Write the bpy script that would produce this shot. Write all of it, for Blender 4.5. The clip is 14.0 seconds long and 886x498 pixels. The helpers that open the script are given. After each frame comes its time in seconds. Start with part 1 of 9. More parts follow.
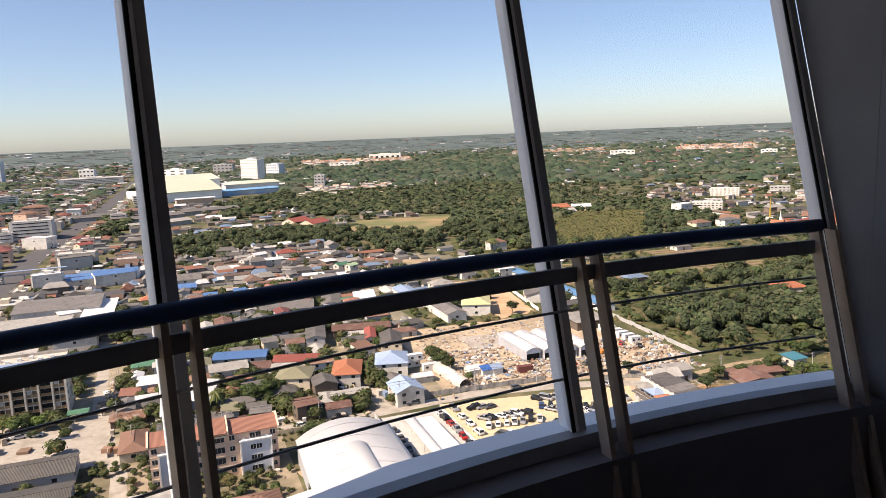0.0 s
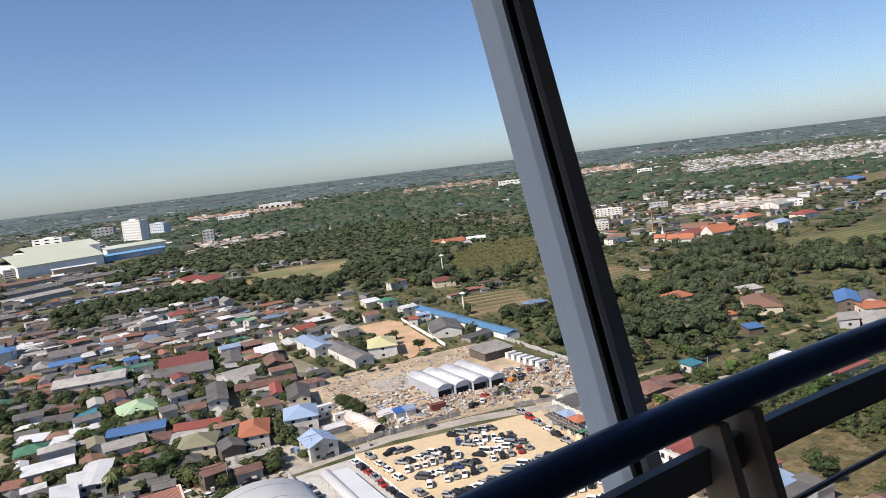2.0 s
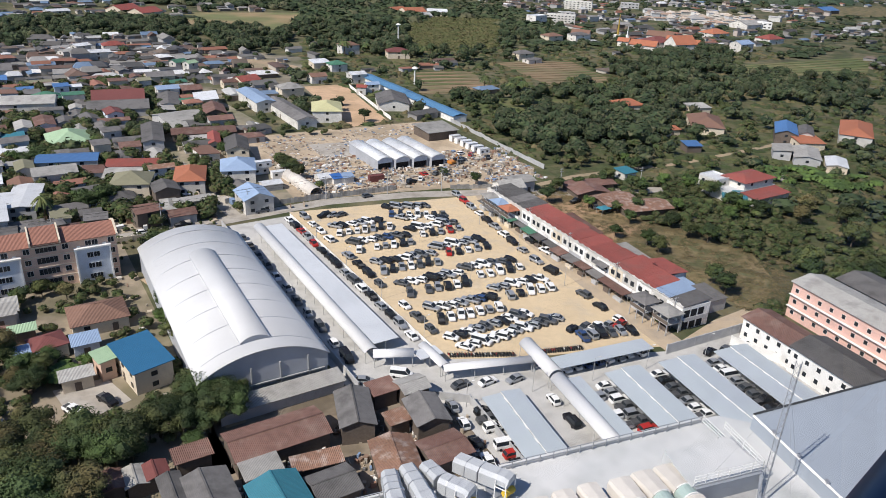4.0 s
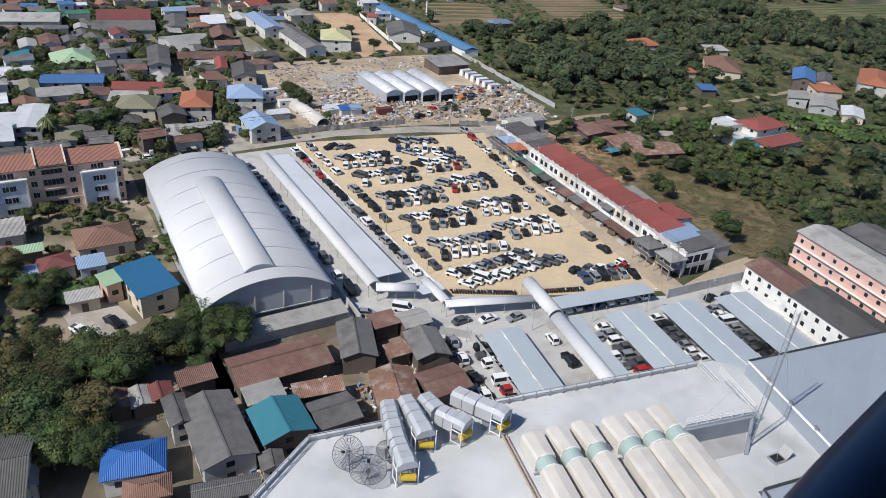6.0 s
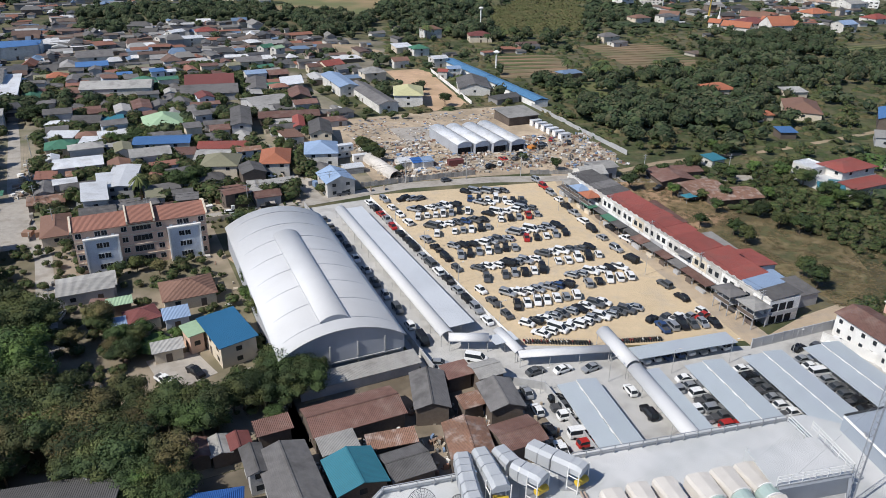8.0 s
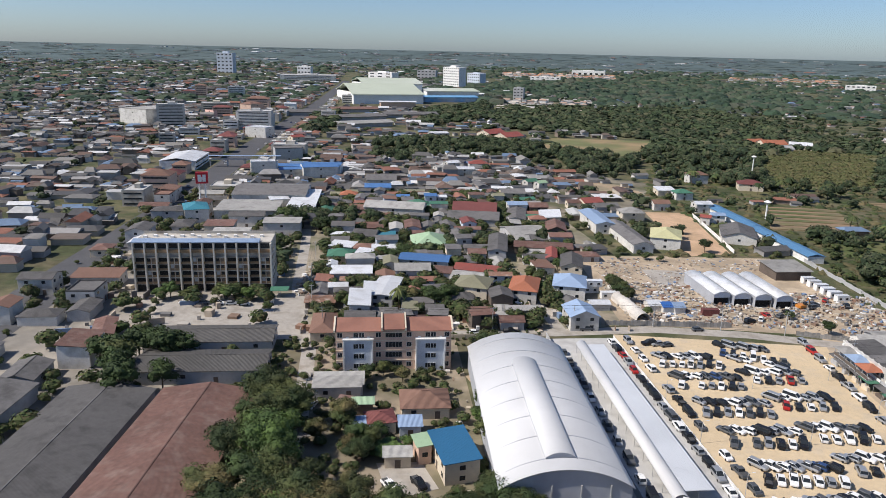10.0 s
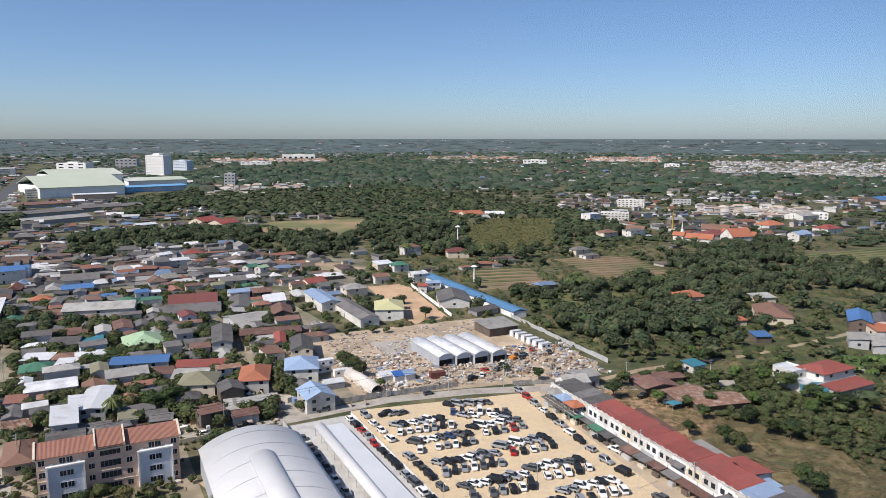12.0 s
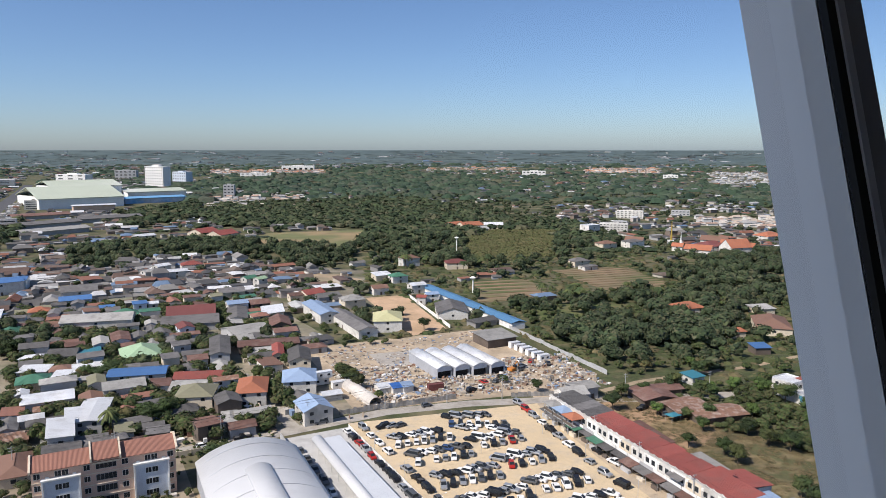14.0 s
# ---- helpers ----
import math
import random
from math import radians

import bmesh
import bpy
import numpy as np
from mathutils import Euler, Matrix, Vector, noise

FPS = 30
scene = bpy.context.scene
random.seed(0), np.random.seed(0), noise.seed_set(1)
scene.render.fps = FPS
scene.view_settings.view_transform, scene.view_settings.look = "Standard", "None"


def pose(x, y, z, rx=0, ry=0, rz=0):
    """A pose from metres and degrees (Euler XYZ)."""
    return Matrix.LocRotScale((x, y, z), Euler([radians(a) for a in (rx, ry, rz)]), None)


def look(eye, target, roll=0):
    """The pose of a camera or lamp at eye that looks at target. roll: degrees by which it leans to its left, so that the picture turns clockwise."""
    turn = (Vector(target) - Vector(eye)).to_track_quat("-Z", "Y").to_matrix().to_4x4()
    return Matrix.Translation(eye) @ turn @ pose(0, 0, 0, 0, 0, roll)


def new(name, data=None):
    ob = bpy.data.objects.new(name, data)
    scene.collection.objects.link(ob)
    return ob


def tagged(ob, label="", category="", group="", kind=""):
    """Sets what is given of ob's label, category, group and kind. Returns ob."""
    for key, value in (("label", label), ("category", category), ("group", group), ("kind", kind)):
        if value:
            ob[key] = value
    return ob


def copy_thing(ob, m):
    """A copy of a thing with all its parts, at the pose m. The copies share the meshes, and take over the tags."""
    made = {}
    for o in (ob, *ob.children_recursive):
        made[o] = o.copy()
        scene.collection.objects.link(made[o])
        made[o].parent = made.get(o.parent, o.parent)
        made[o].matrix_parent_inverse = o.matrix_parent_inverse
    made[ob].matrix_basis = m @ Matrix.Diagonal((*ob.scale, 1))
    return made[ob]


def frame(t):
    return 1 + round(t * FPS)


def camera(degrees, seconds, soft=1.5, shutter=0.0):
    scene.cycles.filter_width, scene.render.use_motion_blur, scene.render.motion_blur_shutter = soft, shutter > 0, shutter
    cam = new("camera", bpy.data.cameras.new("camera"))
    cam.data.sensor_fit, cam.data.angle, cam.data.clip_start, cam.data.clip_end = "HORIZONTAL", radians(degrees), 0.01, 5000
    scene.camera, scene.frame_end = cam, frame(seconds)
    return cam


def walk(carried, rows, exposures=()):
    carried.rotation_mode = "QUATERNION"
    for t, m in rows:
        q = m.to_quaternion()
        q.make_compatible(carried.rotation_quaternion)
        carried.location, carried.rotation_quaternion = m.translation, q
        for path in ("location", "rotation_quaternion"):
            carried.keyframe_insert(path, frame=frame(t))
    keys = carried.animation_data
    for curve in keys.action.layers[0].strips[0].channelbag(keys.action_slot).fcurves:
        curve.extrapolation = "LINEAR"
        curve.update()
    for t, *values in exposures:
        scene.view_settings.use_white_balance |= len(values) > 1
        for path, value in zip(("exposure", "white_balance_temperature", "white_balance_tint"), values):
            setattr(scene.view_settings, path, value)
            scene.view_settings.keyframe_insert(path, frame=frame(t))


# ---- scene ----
cam = camera(63.09, 14.0, soft=0.45)
EYE = 90.0
PATH = [
    (0.0, pose(-0.462, -1.805, EYE + 0.010, 81.02, 2.26, 9.37)),
    (0.5, pose(-0.486, -1.423, EYE + 0.001, 79.20, 1.36, 14.36)),
    (1.0, pose(-0.583, -1.050, EYE + 0.006, 79.83, 3.91, 6.76)),
    (1.5, pose(-0.657, -0.569, EYE + -0.027, 81.91, 5.29, 5.51)),
    (2.0, pose(-0.733, -0.294, EYE + -0.027, 83.49, 6.66, 0.67)),
    (2.5, pose(-0.812, -0.080, EYE + -0.042, 78.39, 4.85, -5.88)),
    (3.0, pose(-0.955, -0.003, EYE + 0.018, 77.20, 1.98, 4.39)),
    (3.5, pose(-1.110, 0.000, EYE + -0.047, 72.48, -0.62, 2.09)),
    (4.0, pose(-1.254, -0.054, EYE + -0.100, 65.88, -2.38, -1.53)),
    (4.2, pose(-1.254, -0.054, EYE + -0.100, 64.17, -2.90, -0.60)),
    (5.2, pose(-1.254, -0.054, EYE + -0.100, 61.63, -3.87, -0.51)),
    (6.3, pose(-1.254, -0.054, EYE + -0.100, 60.64, -4.17, -0.15)),
    (6.5, pose(-1.254, -0.054, EYE + -0.100, 61.30, -3.52, -0.32)),
    (7.0, pose(-1.254, -0.054, EYE + -0.100, 62.96, -2.24, 0.70)),
    (7.5, pose(-1.254, -0.054, EYE + -0.100, 64.16, -1.29, 2.28)),
    (8.0, pose(-1.254, -0.054, EYE + -0.100, 64.50, -0.97, 4.59)),
    (8.5, pose(-1.254, -0.054, EYE + -0.100, 64.03, -0.29, 10.90)),
    (8.7, pose(-1.254, -0.054, EYE + -0.100, 66.16, 0.72, 17.36)),
    (9.6, pose(-1.254, -0.054, EYE + -0.100, 72.00, -0.76, 26.25)),
    (10.8, pose(-1.254, -0.054, EYE + -0.100, 79.35, -1.80, 17.52)),
    (11.0, pose(-1.254, -0.054, EYE + -0.100, 79.80, -1.73, 14.82)),
    (11.5, pose(-1.254, -0.054, EYE + -0.100, 81.33, -0.65, 7.21)),
    (12.0, pose(-1.254, -0.054, EYE + -0.100, 81.25, -0.03, 2.77)),
    (12.5, pose(-1.254, -0.054, EYE + -0.100, 80.42, -0.26, 0.04)),
    (13.0, pose(-1.195, -0.010, EYE + -0.075, 80.42, -0.03, -1.28)),
    (13.5, pose(-1.085, 0.075, EYE + -0.035, 81.45, 0.46, 1.23)),
    (14.0, pose(-0.908, 0.196, EYE + 0.047, 82.12, -0.02, 2.71)),
]
walk(cam, PATH, ((0.0, 0.74, 8150, 20), (0.5, 0.46, 7550, 17), (1.0, 0.38, 7250, 15), (1.5, 0.37, 7100, 15), (2.0, 0.33, 6950, 15), (3.0, 0.22, 6750, 14), (4.0, 0.14, 6550, 12), (6.5, -0.02, 6300, 11), (8.7, 0.04, 6400, 11), (10.8, 0.16, 6600, 14), (14.0, 0.20, 6550, 14)))

# ---- daylight: a clear sky and one warm sun, high behind and to the west of the tower ----
SUN_AZ, SUN_EL = 217.5, 47.0          # direction towards the sun: degrees from +x, and above the horizon
world = bpy.data.worlds.new("sky")
scene.world = world
world.use_nodes = True
wn = world.node_tree
sky = wn.nodes.new("ShaderNodeTexSky")
sky.sky_type, sky.sun_disc = "NISHITA", False
sky.sun_elevation = radians(SUN_EL)
sky.sun_rotation = radians(90 - SUN_AZ)
sky.altitude, sky.air_density, sky.dust_density, sky.ozone_density = 1000, 0.9, 1.5, 7.0
wn.nodes["Background"].inputs["Strength"].default_value = 0.112
wn.links.new(sky.outputs["Color"], wn.nodes["Background"].inputs["Color"])
sun = new("sun", bpy.data.lights.new("sun", "SUN"))
sun.data.energy, sun.data.angle, sun.data.color = 5.0, radians(0.53), (1.0, 0.94, 0.86)
to_sun = Vector((math.cos(radians(SUN_AZ)) * math.cos(radians(SUN_EL)), math.sin(radians(SUN_AZ)) * math.cos(radians(SUN_EL)), math.sin(radians(SUN_EL))))
sun.matrix_world = look(to_sun * 300, (0, 0, 0))


# ---- materials ----
MATS = {}


def mat(name, color, rough=0.75, metal=0.0, var=0.18, fine=1.5, bump=0.0, rand=0.0, rib=0.0, rib_axis="X", stain=None, stain_amount=0.0, alt=None):
    """A weathered surface: two scales of noise on its colour, optional stains, ribs every `rib` metres and a shift from object to object."""
    if name in MATS:
        return MATS[name]
    m = bpy.data.materials.new(name)
    m.use_nodes = True
    nt, n = m.node_tree, m.node_tree.nodes
    b = n["Principled BSDF"]
    b.inputs["Roughness"].default_value, b.inputs["Metallic"].default_value = rough, metal
    b.inputs["Specular IOR Level"].default_value = 0.3
    geo = n.new("ShaderNodeNewGeometry")
    small, large = n.new("ShaderNodeTexNoise"), n.new("ShaderNodeTexNoise")
    small.inputs["Scale"].default_value, large.inputs["Scale"].default_value = fine, fine / 9
    small.inputs["Detail"].default_value, large.inputs["Detail"].default_value = 4, 3
    for t in (small, large):
        nt.links.new(geo.outputs["Position"], t.inputs["Vector"])
    add = n.new("ShaderNodeMath")
    nt.links.new(small.outputs["Fac"], add.inputs[0])
    nt.links.new(large.outputs["Fac"], add.inputs[1])
    ramp = n.new("ShaderNodeMapRange")
    ramp.inputs[1].default_value, ramp.inputs[2].default_value = 0.6, 1.4
    ramp.inputs[3].default_value, ramp.inputs[4].default_value = 1 - var, 1 + var
    nt.links.new(add.outputs[0], ramp.inputs[0])
    fac = ramp.outputs[0]
    if rand:
        info, spread, mul = n.new("ShaderNodeObjectInfo"), n.new("ShaderNodeMapRange"), n.new("ShaderNodeMath")
        spread.inputs[3].default_value, spread.inputs[4].default_value = 1 - rand, 1 + rand
        nt.links.new(info.outputs["Random"], spread.inputs[0])
        mul.operation = "MULTIPLY"
        nt.links.new(fac, mul.inputs[0])
        nt.links.new(spread.outputs[0], mul.inputs[1])
        fac = mul.outputs[0]
    base = n.new("ShaderNodeRGB")
    base.outputs[0].default_value = (*color, 1)
    col = base.outputs[0]
    if alt:
        mixa, n2 = n.new("ShaderNodeMix"), n.new("ShaderNodeTexNoise")
        mixa.data_type = "RGBA"
        n2.inputs["Scale"].default_value, n2.inputs["Detail"].default_value = fine / 5, 5
        nt.links.new(geo.outputs["Position"], n2.inputs["Vector"])
        r2 = n.new("ShaderNodeMapRange")
        r2.inputs[1].default_value, r2.inputs[2].default_value = 0.42, 0.58
        nt.links.new(n2.outputs["Fac"], r2.inputs[0])
        nt.links.new(r2.outputs[0], mixa.inputs[0])
        nt.links.new(col, mixa.inputs[6])
        mixa.inputs[7].default_value = (*alt, 1)
        col = mixa.outputs[2]
    if stain:
        mixs, n3 = n.new("ShaderNodeMix"), n.new("ShaderNodeTexNoise")
        mixs.data_type = "RGBA"
        n3.inputs["Scale"].default_value, n3.inputs["Detail"].default_value = fine / 3, 8
        nt.links.new(geo.outputs["Position"], n3.inputs["Vector"])
        r3 = n.new("ShaderNodeMapRange")
        r3.inputs[1].default_value, r3.inputs[2].default_value, r3.inputs[4].default_value = 0.5, 0.68, stain_amount
        nt.links.new(n3.outputs["Fac"], r3.inputs[0])
        nt.links.new(r3.outputs[0], mixs.inputs[0])
        nt.links.new(col, mixs.inputs[6])
        mixs.inputs[7].default_value = (*stain, 1)
        col = mixs.outputs[2]
    scale = n.new("ShaderNodeVectorMath")
    scale.operation = "SCALE"
    nt.links.new(col, scale.inputs[0])
    nt.links.new(fac, scale.inputs["Scale"])
    nt.links.new(scale.outputs[0], b.inputs["Base Color"])
    if rib:
        tc, wave, bp = n.new("ShaderNodeTexCoord"), n.new("ShaderNodeTexWave"), n.new("ShaderNodeBump")
        wave.wave_type, wave.bands_direction = "BANDS", rib_axis
        wave.inputs["Scale"].default_value = 0.314 / rib
        nt.links.new(tc.outputs["Object"], wave.inputs["Vector"])
        bp.inputs["Strength"].default_value, bp.inputs["Distance"].default_value = 0.7, rib * 0.25
        nt.links.new(wave.outputs["Fac"], bp.inputs["Height"])
        nt.links.new(bp.outputs[0], b.inputs["Normal"])
    elif bump:
        bp = n.new("ShaderNodeBump")
        bp.inputs["Strength"].default_value, bp.inputs["Distance"].default_value = 0.6, bump
        nt.links.new(small.outputs["Fac"], bp.inputs["Height"])
        nt.links.new(bp.outputs[0], b.inputs["Normal"])
    MATS[name] = m
    return m


def mixed_roofs(name, colors, rough=0.7, var=0.2):
    """A material for joined far roofs or crowns: each island takes one of a few colours."""
    m = mat(name, (1, 1, 1), rough, 0, var, 0.4)
    nt, n = m.node_tree, m.node_tree.nodes
    geo, ramp = n.new("ShaderNodeNewGeometry"), n.new("ShaderNodeValToRGB")
    ramp.color_ramp.interpolation = "CONSTANT"
    els = ramp.color_ramp.elements
    while len(els) < len(colors):
        els.new(0.5)
    for i, c in enumerate(colors):
        els[i].position, els[i].color = i / len(colors), (*c, 1)
    nt.links.new(geo.outputs["Random Per Island"], ramp.inputs[0])
    scale = next(x for x in n if x.type == "VECT_MATH")
    nt.links.new(ramp.outputs[0], scale.inputs[0])
    return m


M_SOIL = mat("dry_ground", (0.13, 0.115, 0.065), 0.95, 0, 0.45, 0.25, 0.3, alt=(0.06, 0.07, 0.03))
M_SAND = mat("sandy_lot", (0.56, 0.44, 0.285), 0.95, 0, 0.12, 0.6, 0.02, stain=(0.48, 0.40, 0.30), stain_amount=0.6)
M_EARTH = mat("bare_earth", (0.36, 0.27, 0.18), 0.95, 0, 0.25, 0.3, 0.03, alt=(0.28, 0.23, 0.15))
M_CONCRETE = mat("concrete_yard", (0.46, 0.45, 0.43), 0.85, 0, 0.14, 0.5, stain=(0.30, 0.29, 0.27), stain_amount=0.6)
M_ASPHALT = mat("asphalt", (0.085, 0.085, 0.09), 0.9, 0, 0.2, 0.8)
M_LANE = mat("old_concrete_lane", (0.36, 0.33, 0.29), 0.9, 0, 0.2, 0.6, stain=(0.25, 0.22, 0.18), stain_amount=0.7)
M_GRASS = mat("rough_grass", (0.062, 0.077, 0.031), 0.95, 0, 0.45, 0.6, 0.3, alt=(0.105, 0.096, 0.050), stain=(0.05, 0.062, 0.024), stain_amount=0.8)
M_DRYGRASS = mat("dry_grass", (0.18, 0.140, 0.072), 0.95, 0, 0.4, 0.6, 0.2, alt=(0.09, 0.092, 0.042), stain=(0.25, 0.19, 0.115), stain_amount=0.6)
M_DUSTLANE = mat("dusty_lane", (0.44, 0.35, 0.25), 0.95, 0, 0.15, 0.5, stain=(0.33, 0.29, 0.24), stain_amount=0.7)
M_FIELD = mat("field_green", (0.085, 0.11, 0.04), 0.95, 0, 0.35, 0.2, alt=(0.13, 0.12, 0.055))
M_WHITE = mat("white_paint", (0.78, 0.77, 0.74), 0.7, 0, 0.08, 0.8, stain=(0.5, 0.48, 0.44), stain_amount=0.5)
M_CREAM = mat("cream_wall", (0.62, 0.54, 0.42), 0.8, 0, 0.1, 0.8, stain=(0.42, 0.37, 0.3), stain_amount=0.5)
M_PEACH = mat("peach_wall", (0.62, 0.44, 0.34), 0.8, 0, 0.1, 0.8, stain=(0.45, 0.33, 0.27), stain_amount=0.4)
M_PINK = mat("pink_wall", (0.74, 0.48, 0.41), 0.8, 0, 0.1, 0.6, stain=(0.55, 0.38, 0.33), stain_amount=0.4)
M_GREYWALL = mat("grey_wall", (0.42, 0.42, 0.42), 0.8, 0, 0.12, 0.8, stain=(0.28, 0.28, 0.28), stain_amount=0.5)
M_PALEBLUE = mat("pale_blue_wall", (0.55, 0.60, 0.66), 0.8, 0, 0.1, 0.8, stain=(0.4, 0.42, 0.45), stain_amount=0.4)
M_WOODWALL = mat("brown_board_wall", (0.125, 0.10, 0.082), 0.85, 0, 0.25, 2.0)
M_DARKGLASS = mat("window_glass", (0.025, 0.03, 0.035), 0.15, 0, 0.1, 2.0)
# near-black: paints the shade inside openings; also used for truly black parts
M_DARK = mat("black_and_opening_shade", (0.02, 0.02, 0.02), 0.9, 0, 0.2, 2.0)
M_STEEL = mat("galvanised_steel", (0.42, 0.43, 0.45), 0.5, 0.6, 0.12, 1.5)
M_POLE = mat("grey_pole", (0.45, 0.45, 0.44), 0.7, 0.2, 0.1, 1.5)
M_TYRE = mat("tyre_rubber", (0.02, 0.02, 0.02), 0.85, 0, 0.1, 5.0)
M_SHEET = mat("white_metal_roof", (0.60, 0.60, 0.60), 0.62, 0.05, 0.06, 0.25, stain=(0.53, 0.53, 0.53), stain_amount=0.6)
M_SHEETX = mat("white_metal_roof_cross", (0.60, 0.62, 0.64), 0.5, 0.15, 0.06, 0.25, stain=(0.5, 0.52, 0.54), stain_amount=0.6)
M_CARPORT = mat("carport_sheet", (0.46, 0.505, 0.53), 0.55, 0.15, 0.06, 0.3, stain=(0.42, 0.45, 0.5), stain_amount=0.6)
M_CLAD = mat("grey_cladding", (0.40, 0.415, 0.445), 0.65, 0.1, 0.12, 0.4, stain=(0.32, 0.33, 0.36), stain_amount=0.5)
ROOF = {
    "rust": mat("rusty_sheet_roof", (0.158, 0.088, 0.071), 0.85, 0, 0.3, 0.9, rib=0.32, stain=(0.22, 0.155, 0.13), stain_amount=0.6, rand=0.25),
    "oxide": mat("rust_streaked_roof", (0.23, 0.13, 0.09), 0.85, 0, 0.35, 1.6, rib=0.32, stain=(0.38, 0.31, 0.27), stain_amount=0.8, rand=0.15),
    "grey": mat("fibre_cement_roof", (0.135, 0.129, 0.126), 0.9, 0, 0.22, 0.9, rib=0.25, stain=(0.065, 0.062, 0.06), stain_amount=0.6, rand=0.3),
    "dark": mat("dark_sheet_roof", (0.085, 0.081, 0.077), 0.85, 0, 0.25, 0.9, rib=0.35, stain=(0.10, 0.095, 0.085), stain_amount=0.5, rand=0.1),
    "pale": mat("pale_cement_roof", (0.34, 0.33, 0.31), 0.9, 0, 0.18, 0.9, rib=0.25, stain=(0.2, 0.19, 0.18), stain_amount=0.6, rand=0.2),
    "white": mat("white_sheet_roof", (0.68, 0.69, 0.70), 0.55, 0.2, 0.1, 0.6, rib=0.3, stain=(0.45, 0.44, 0.42), stain_amount=0.5, rand=0.12),
    "blue": mat("blue_sheet_roof", (0.075, 0.17, 0.36), 0.55, 0.1, 0.12, 0.5, rib=0.3, rand=0.15),
    "skyblue": mat("pale_blue_roof", (0.27, 0.36, 0.50), 0.6, 0.1, 0.12, 0.5, rib=0.3, rand=0.1),
    "bright": mat("bright_blue_roof", (0.04, 0.13, 0.38), 0.5, 0.1, 0.12, 0.5, rib=0.3),
    "ocean": mat("ocean_blue_roof", (0.028, 0.13, 0.25), 0.55, 0.1, 0.1, 0.5, rib=0.3),
    "teal": mat("teal_sheet_roof", (0.05, 0.21, 0.27), 0.55, 0.1, 0.1, 0.5, rib=0.3, rand=0.1),
    "green": mat("pale_green_roof", (0.30, 0.42, 0.27), 0.7, 0, 0.12, 0.6, rib=0.3, rand=0.1),
    "dkgreen": mat("dark_green_roof", (0.06, 0.17, 0.11), 0.7, 0, 0.15, 0.6, rib=0.3, rand=0.15),
    "red": mat("red_sheet_roof", (0.27, 0.075, 0.06), 0.7, 0, 0.15, 0.5, rib=0.3, stain=(0.20, 0.085, 0.07), stain_amount=0.5, rand=0.12),
    "orange": mat("orange_tile_roof", (0.40, 0.15, 0.085), 0.8, 0, 0.15, 1.2, rib=0.28, rand=0.12),
    "brown": mat("brown_tile_roof", (0.20, 0.115, 0.085), 0.85, 0, 0.15, 1.2, rib=0.28, rand=0.15),
    "terra": mat("terracotta_roof", (0.27, 0.13, 0.095), 0.85, 0, 0.12, 1.0, rib=0.28, rand=0.08),
    "olive": mat("olive_tile_roof", (0.22, 0.21, 0.14), 0.85, 0, 0.15, 1.0, rib=0.28, rand=0.1),
    "yellow": mat("cream_yellow_roof", (0.50, 0.48, 0.27), 0.8, 0, 0.12, 1.0, rib=0.28),
    "maroon": mat("maroon_roof", (0.17, 0.06, 0.055), 0.8, 0, 0.2, 1.0, rib=0.28, rand=0.2),
}
M_PLASTER = mat("weathered_white_plaster", (0.60, 0.58, 0.54), 0.85, 0, 0.15, 0.7, stain=(0.38, 0.36, 0.32), stain_amount=0.7, rand=0.15)
WALLS = {"white": M_PLASTER, "cream": M_CREAM, "peach": M_PEACH, "pink": M_PINK, "grey": M_GREYWALL, "blue": M_PALEBLUE, "wood": M_WOODWALL, "concrete": M_CONCRETE}


# ---- mesh helpers ----
def link_mesh(name, verts, faces, materials, smooth=False):
    me = bpy.data.meshes.new(name)
    me.from_pydata([tuple(v) for v in verts], [], faces)
    for m in materials if isinstance(materials, (list, tuple)) else [materials]:
        me.materials.append(m)
    if smooth:
        me.shade_smooth()
    me.update()
    return me


def part(name, bm, material, parent=None, label="", m=None):
    """One bmesh as one mesh object, under a thing or a part."""
    me = bpy.data.meshes.new(name)
    bm.normal_update()
    bm.to_mesh(me)
    bm.free()
    me.materials.append(material)
    ob = new(name, me)
    if parent:
        ob.parent = parent
    if m is not None:
        ob.matrix_basis = m
    return tagged(ob, label)


def empty(name, m, label, category, group="", kind=""):
    ob = new(name)
    ob.empty_display_size = 0.5
    ob.matrix_basis = m
    return tagged(ob, label, category, group, kind)


def add_box(bm, x0, y0, z0, x1, y1, z1, bevel=0.0):
    made = bmesh.ops.create_cube(bm, size=1, matrix=Matrix.Translation(((x0 + x1) / 2, (y0 + y1) / 2, (z0 + z1) / 2)) @ Matrix.Diagonal((x1 - x0, y1 - y0, z1 - z0, 1)))
    if bevel:
        edges = {e for v in made["verts"] for e in v.link_edges}
        bmesh.ops.bevel(bm, geom=list(edges), offset=bevel, segments=1, affect="EDGES")
    return bm


def box(x0, y0, z0, x1, y1, z1, bevel=0.0):
    return add_box(bmesh.new(), x0, y0, z0, x1, y1, z1, bevel)


def add_rod(bm, a, b, r, sides=6, r2=None):
    a, b = Vector(a), Vector(b)
    d = b - a
    m = Matrix.Translation((a + b) / 2) @ d.to_track_quat("Z", "Y").to_matrix().to_4x4()
    bmesh.ops.create_cone(bm, cap_ends=True, segments=sides, radius1=r, radius2=r if r2 is None else r2, depth=d.length, matrix=m)
    return bm


def rod(a, b, r, sides=6, r2=None):
    return add_rod(bmesh.new(), a, b, r, sides, r2)


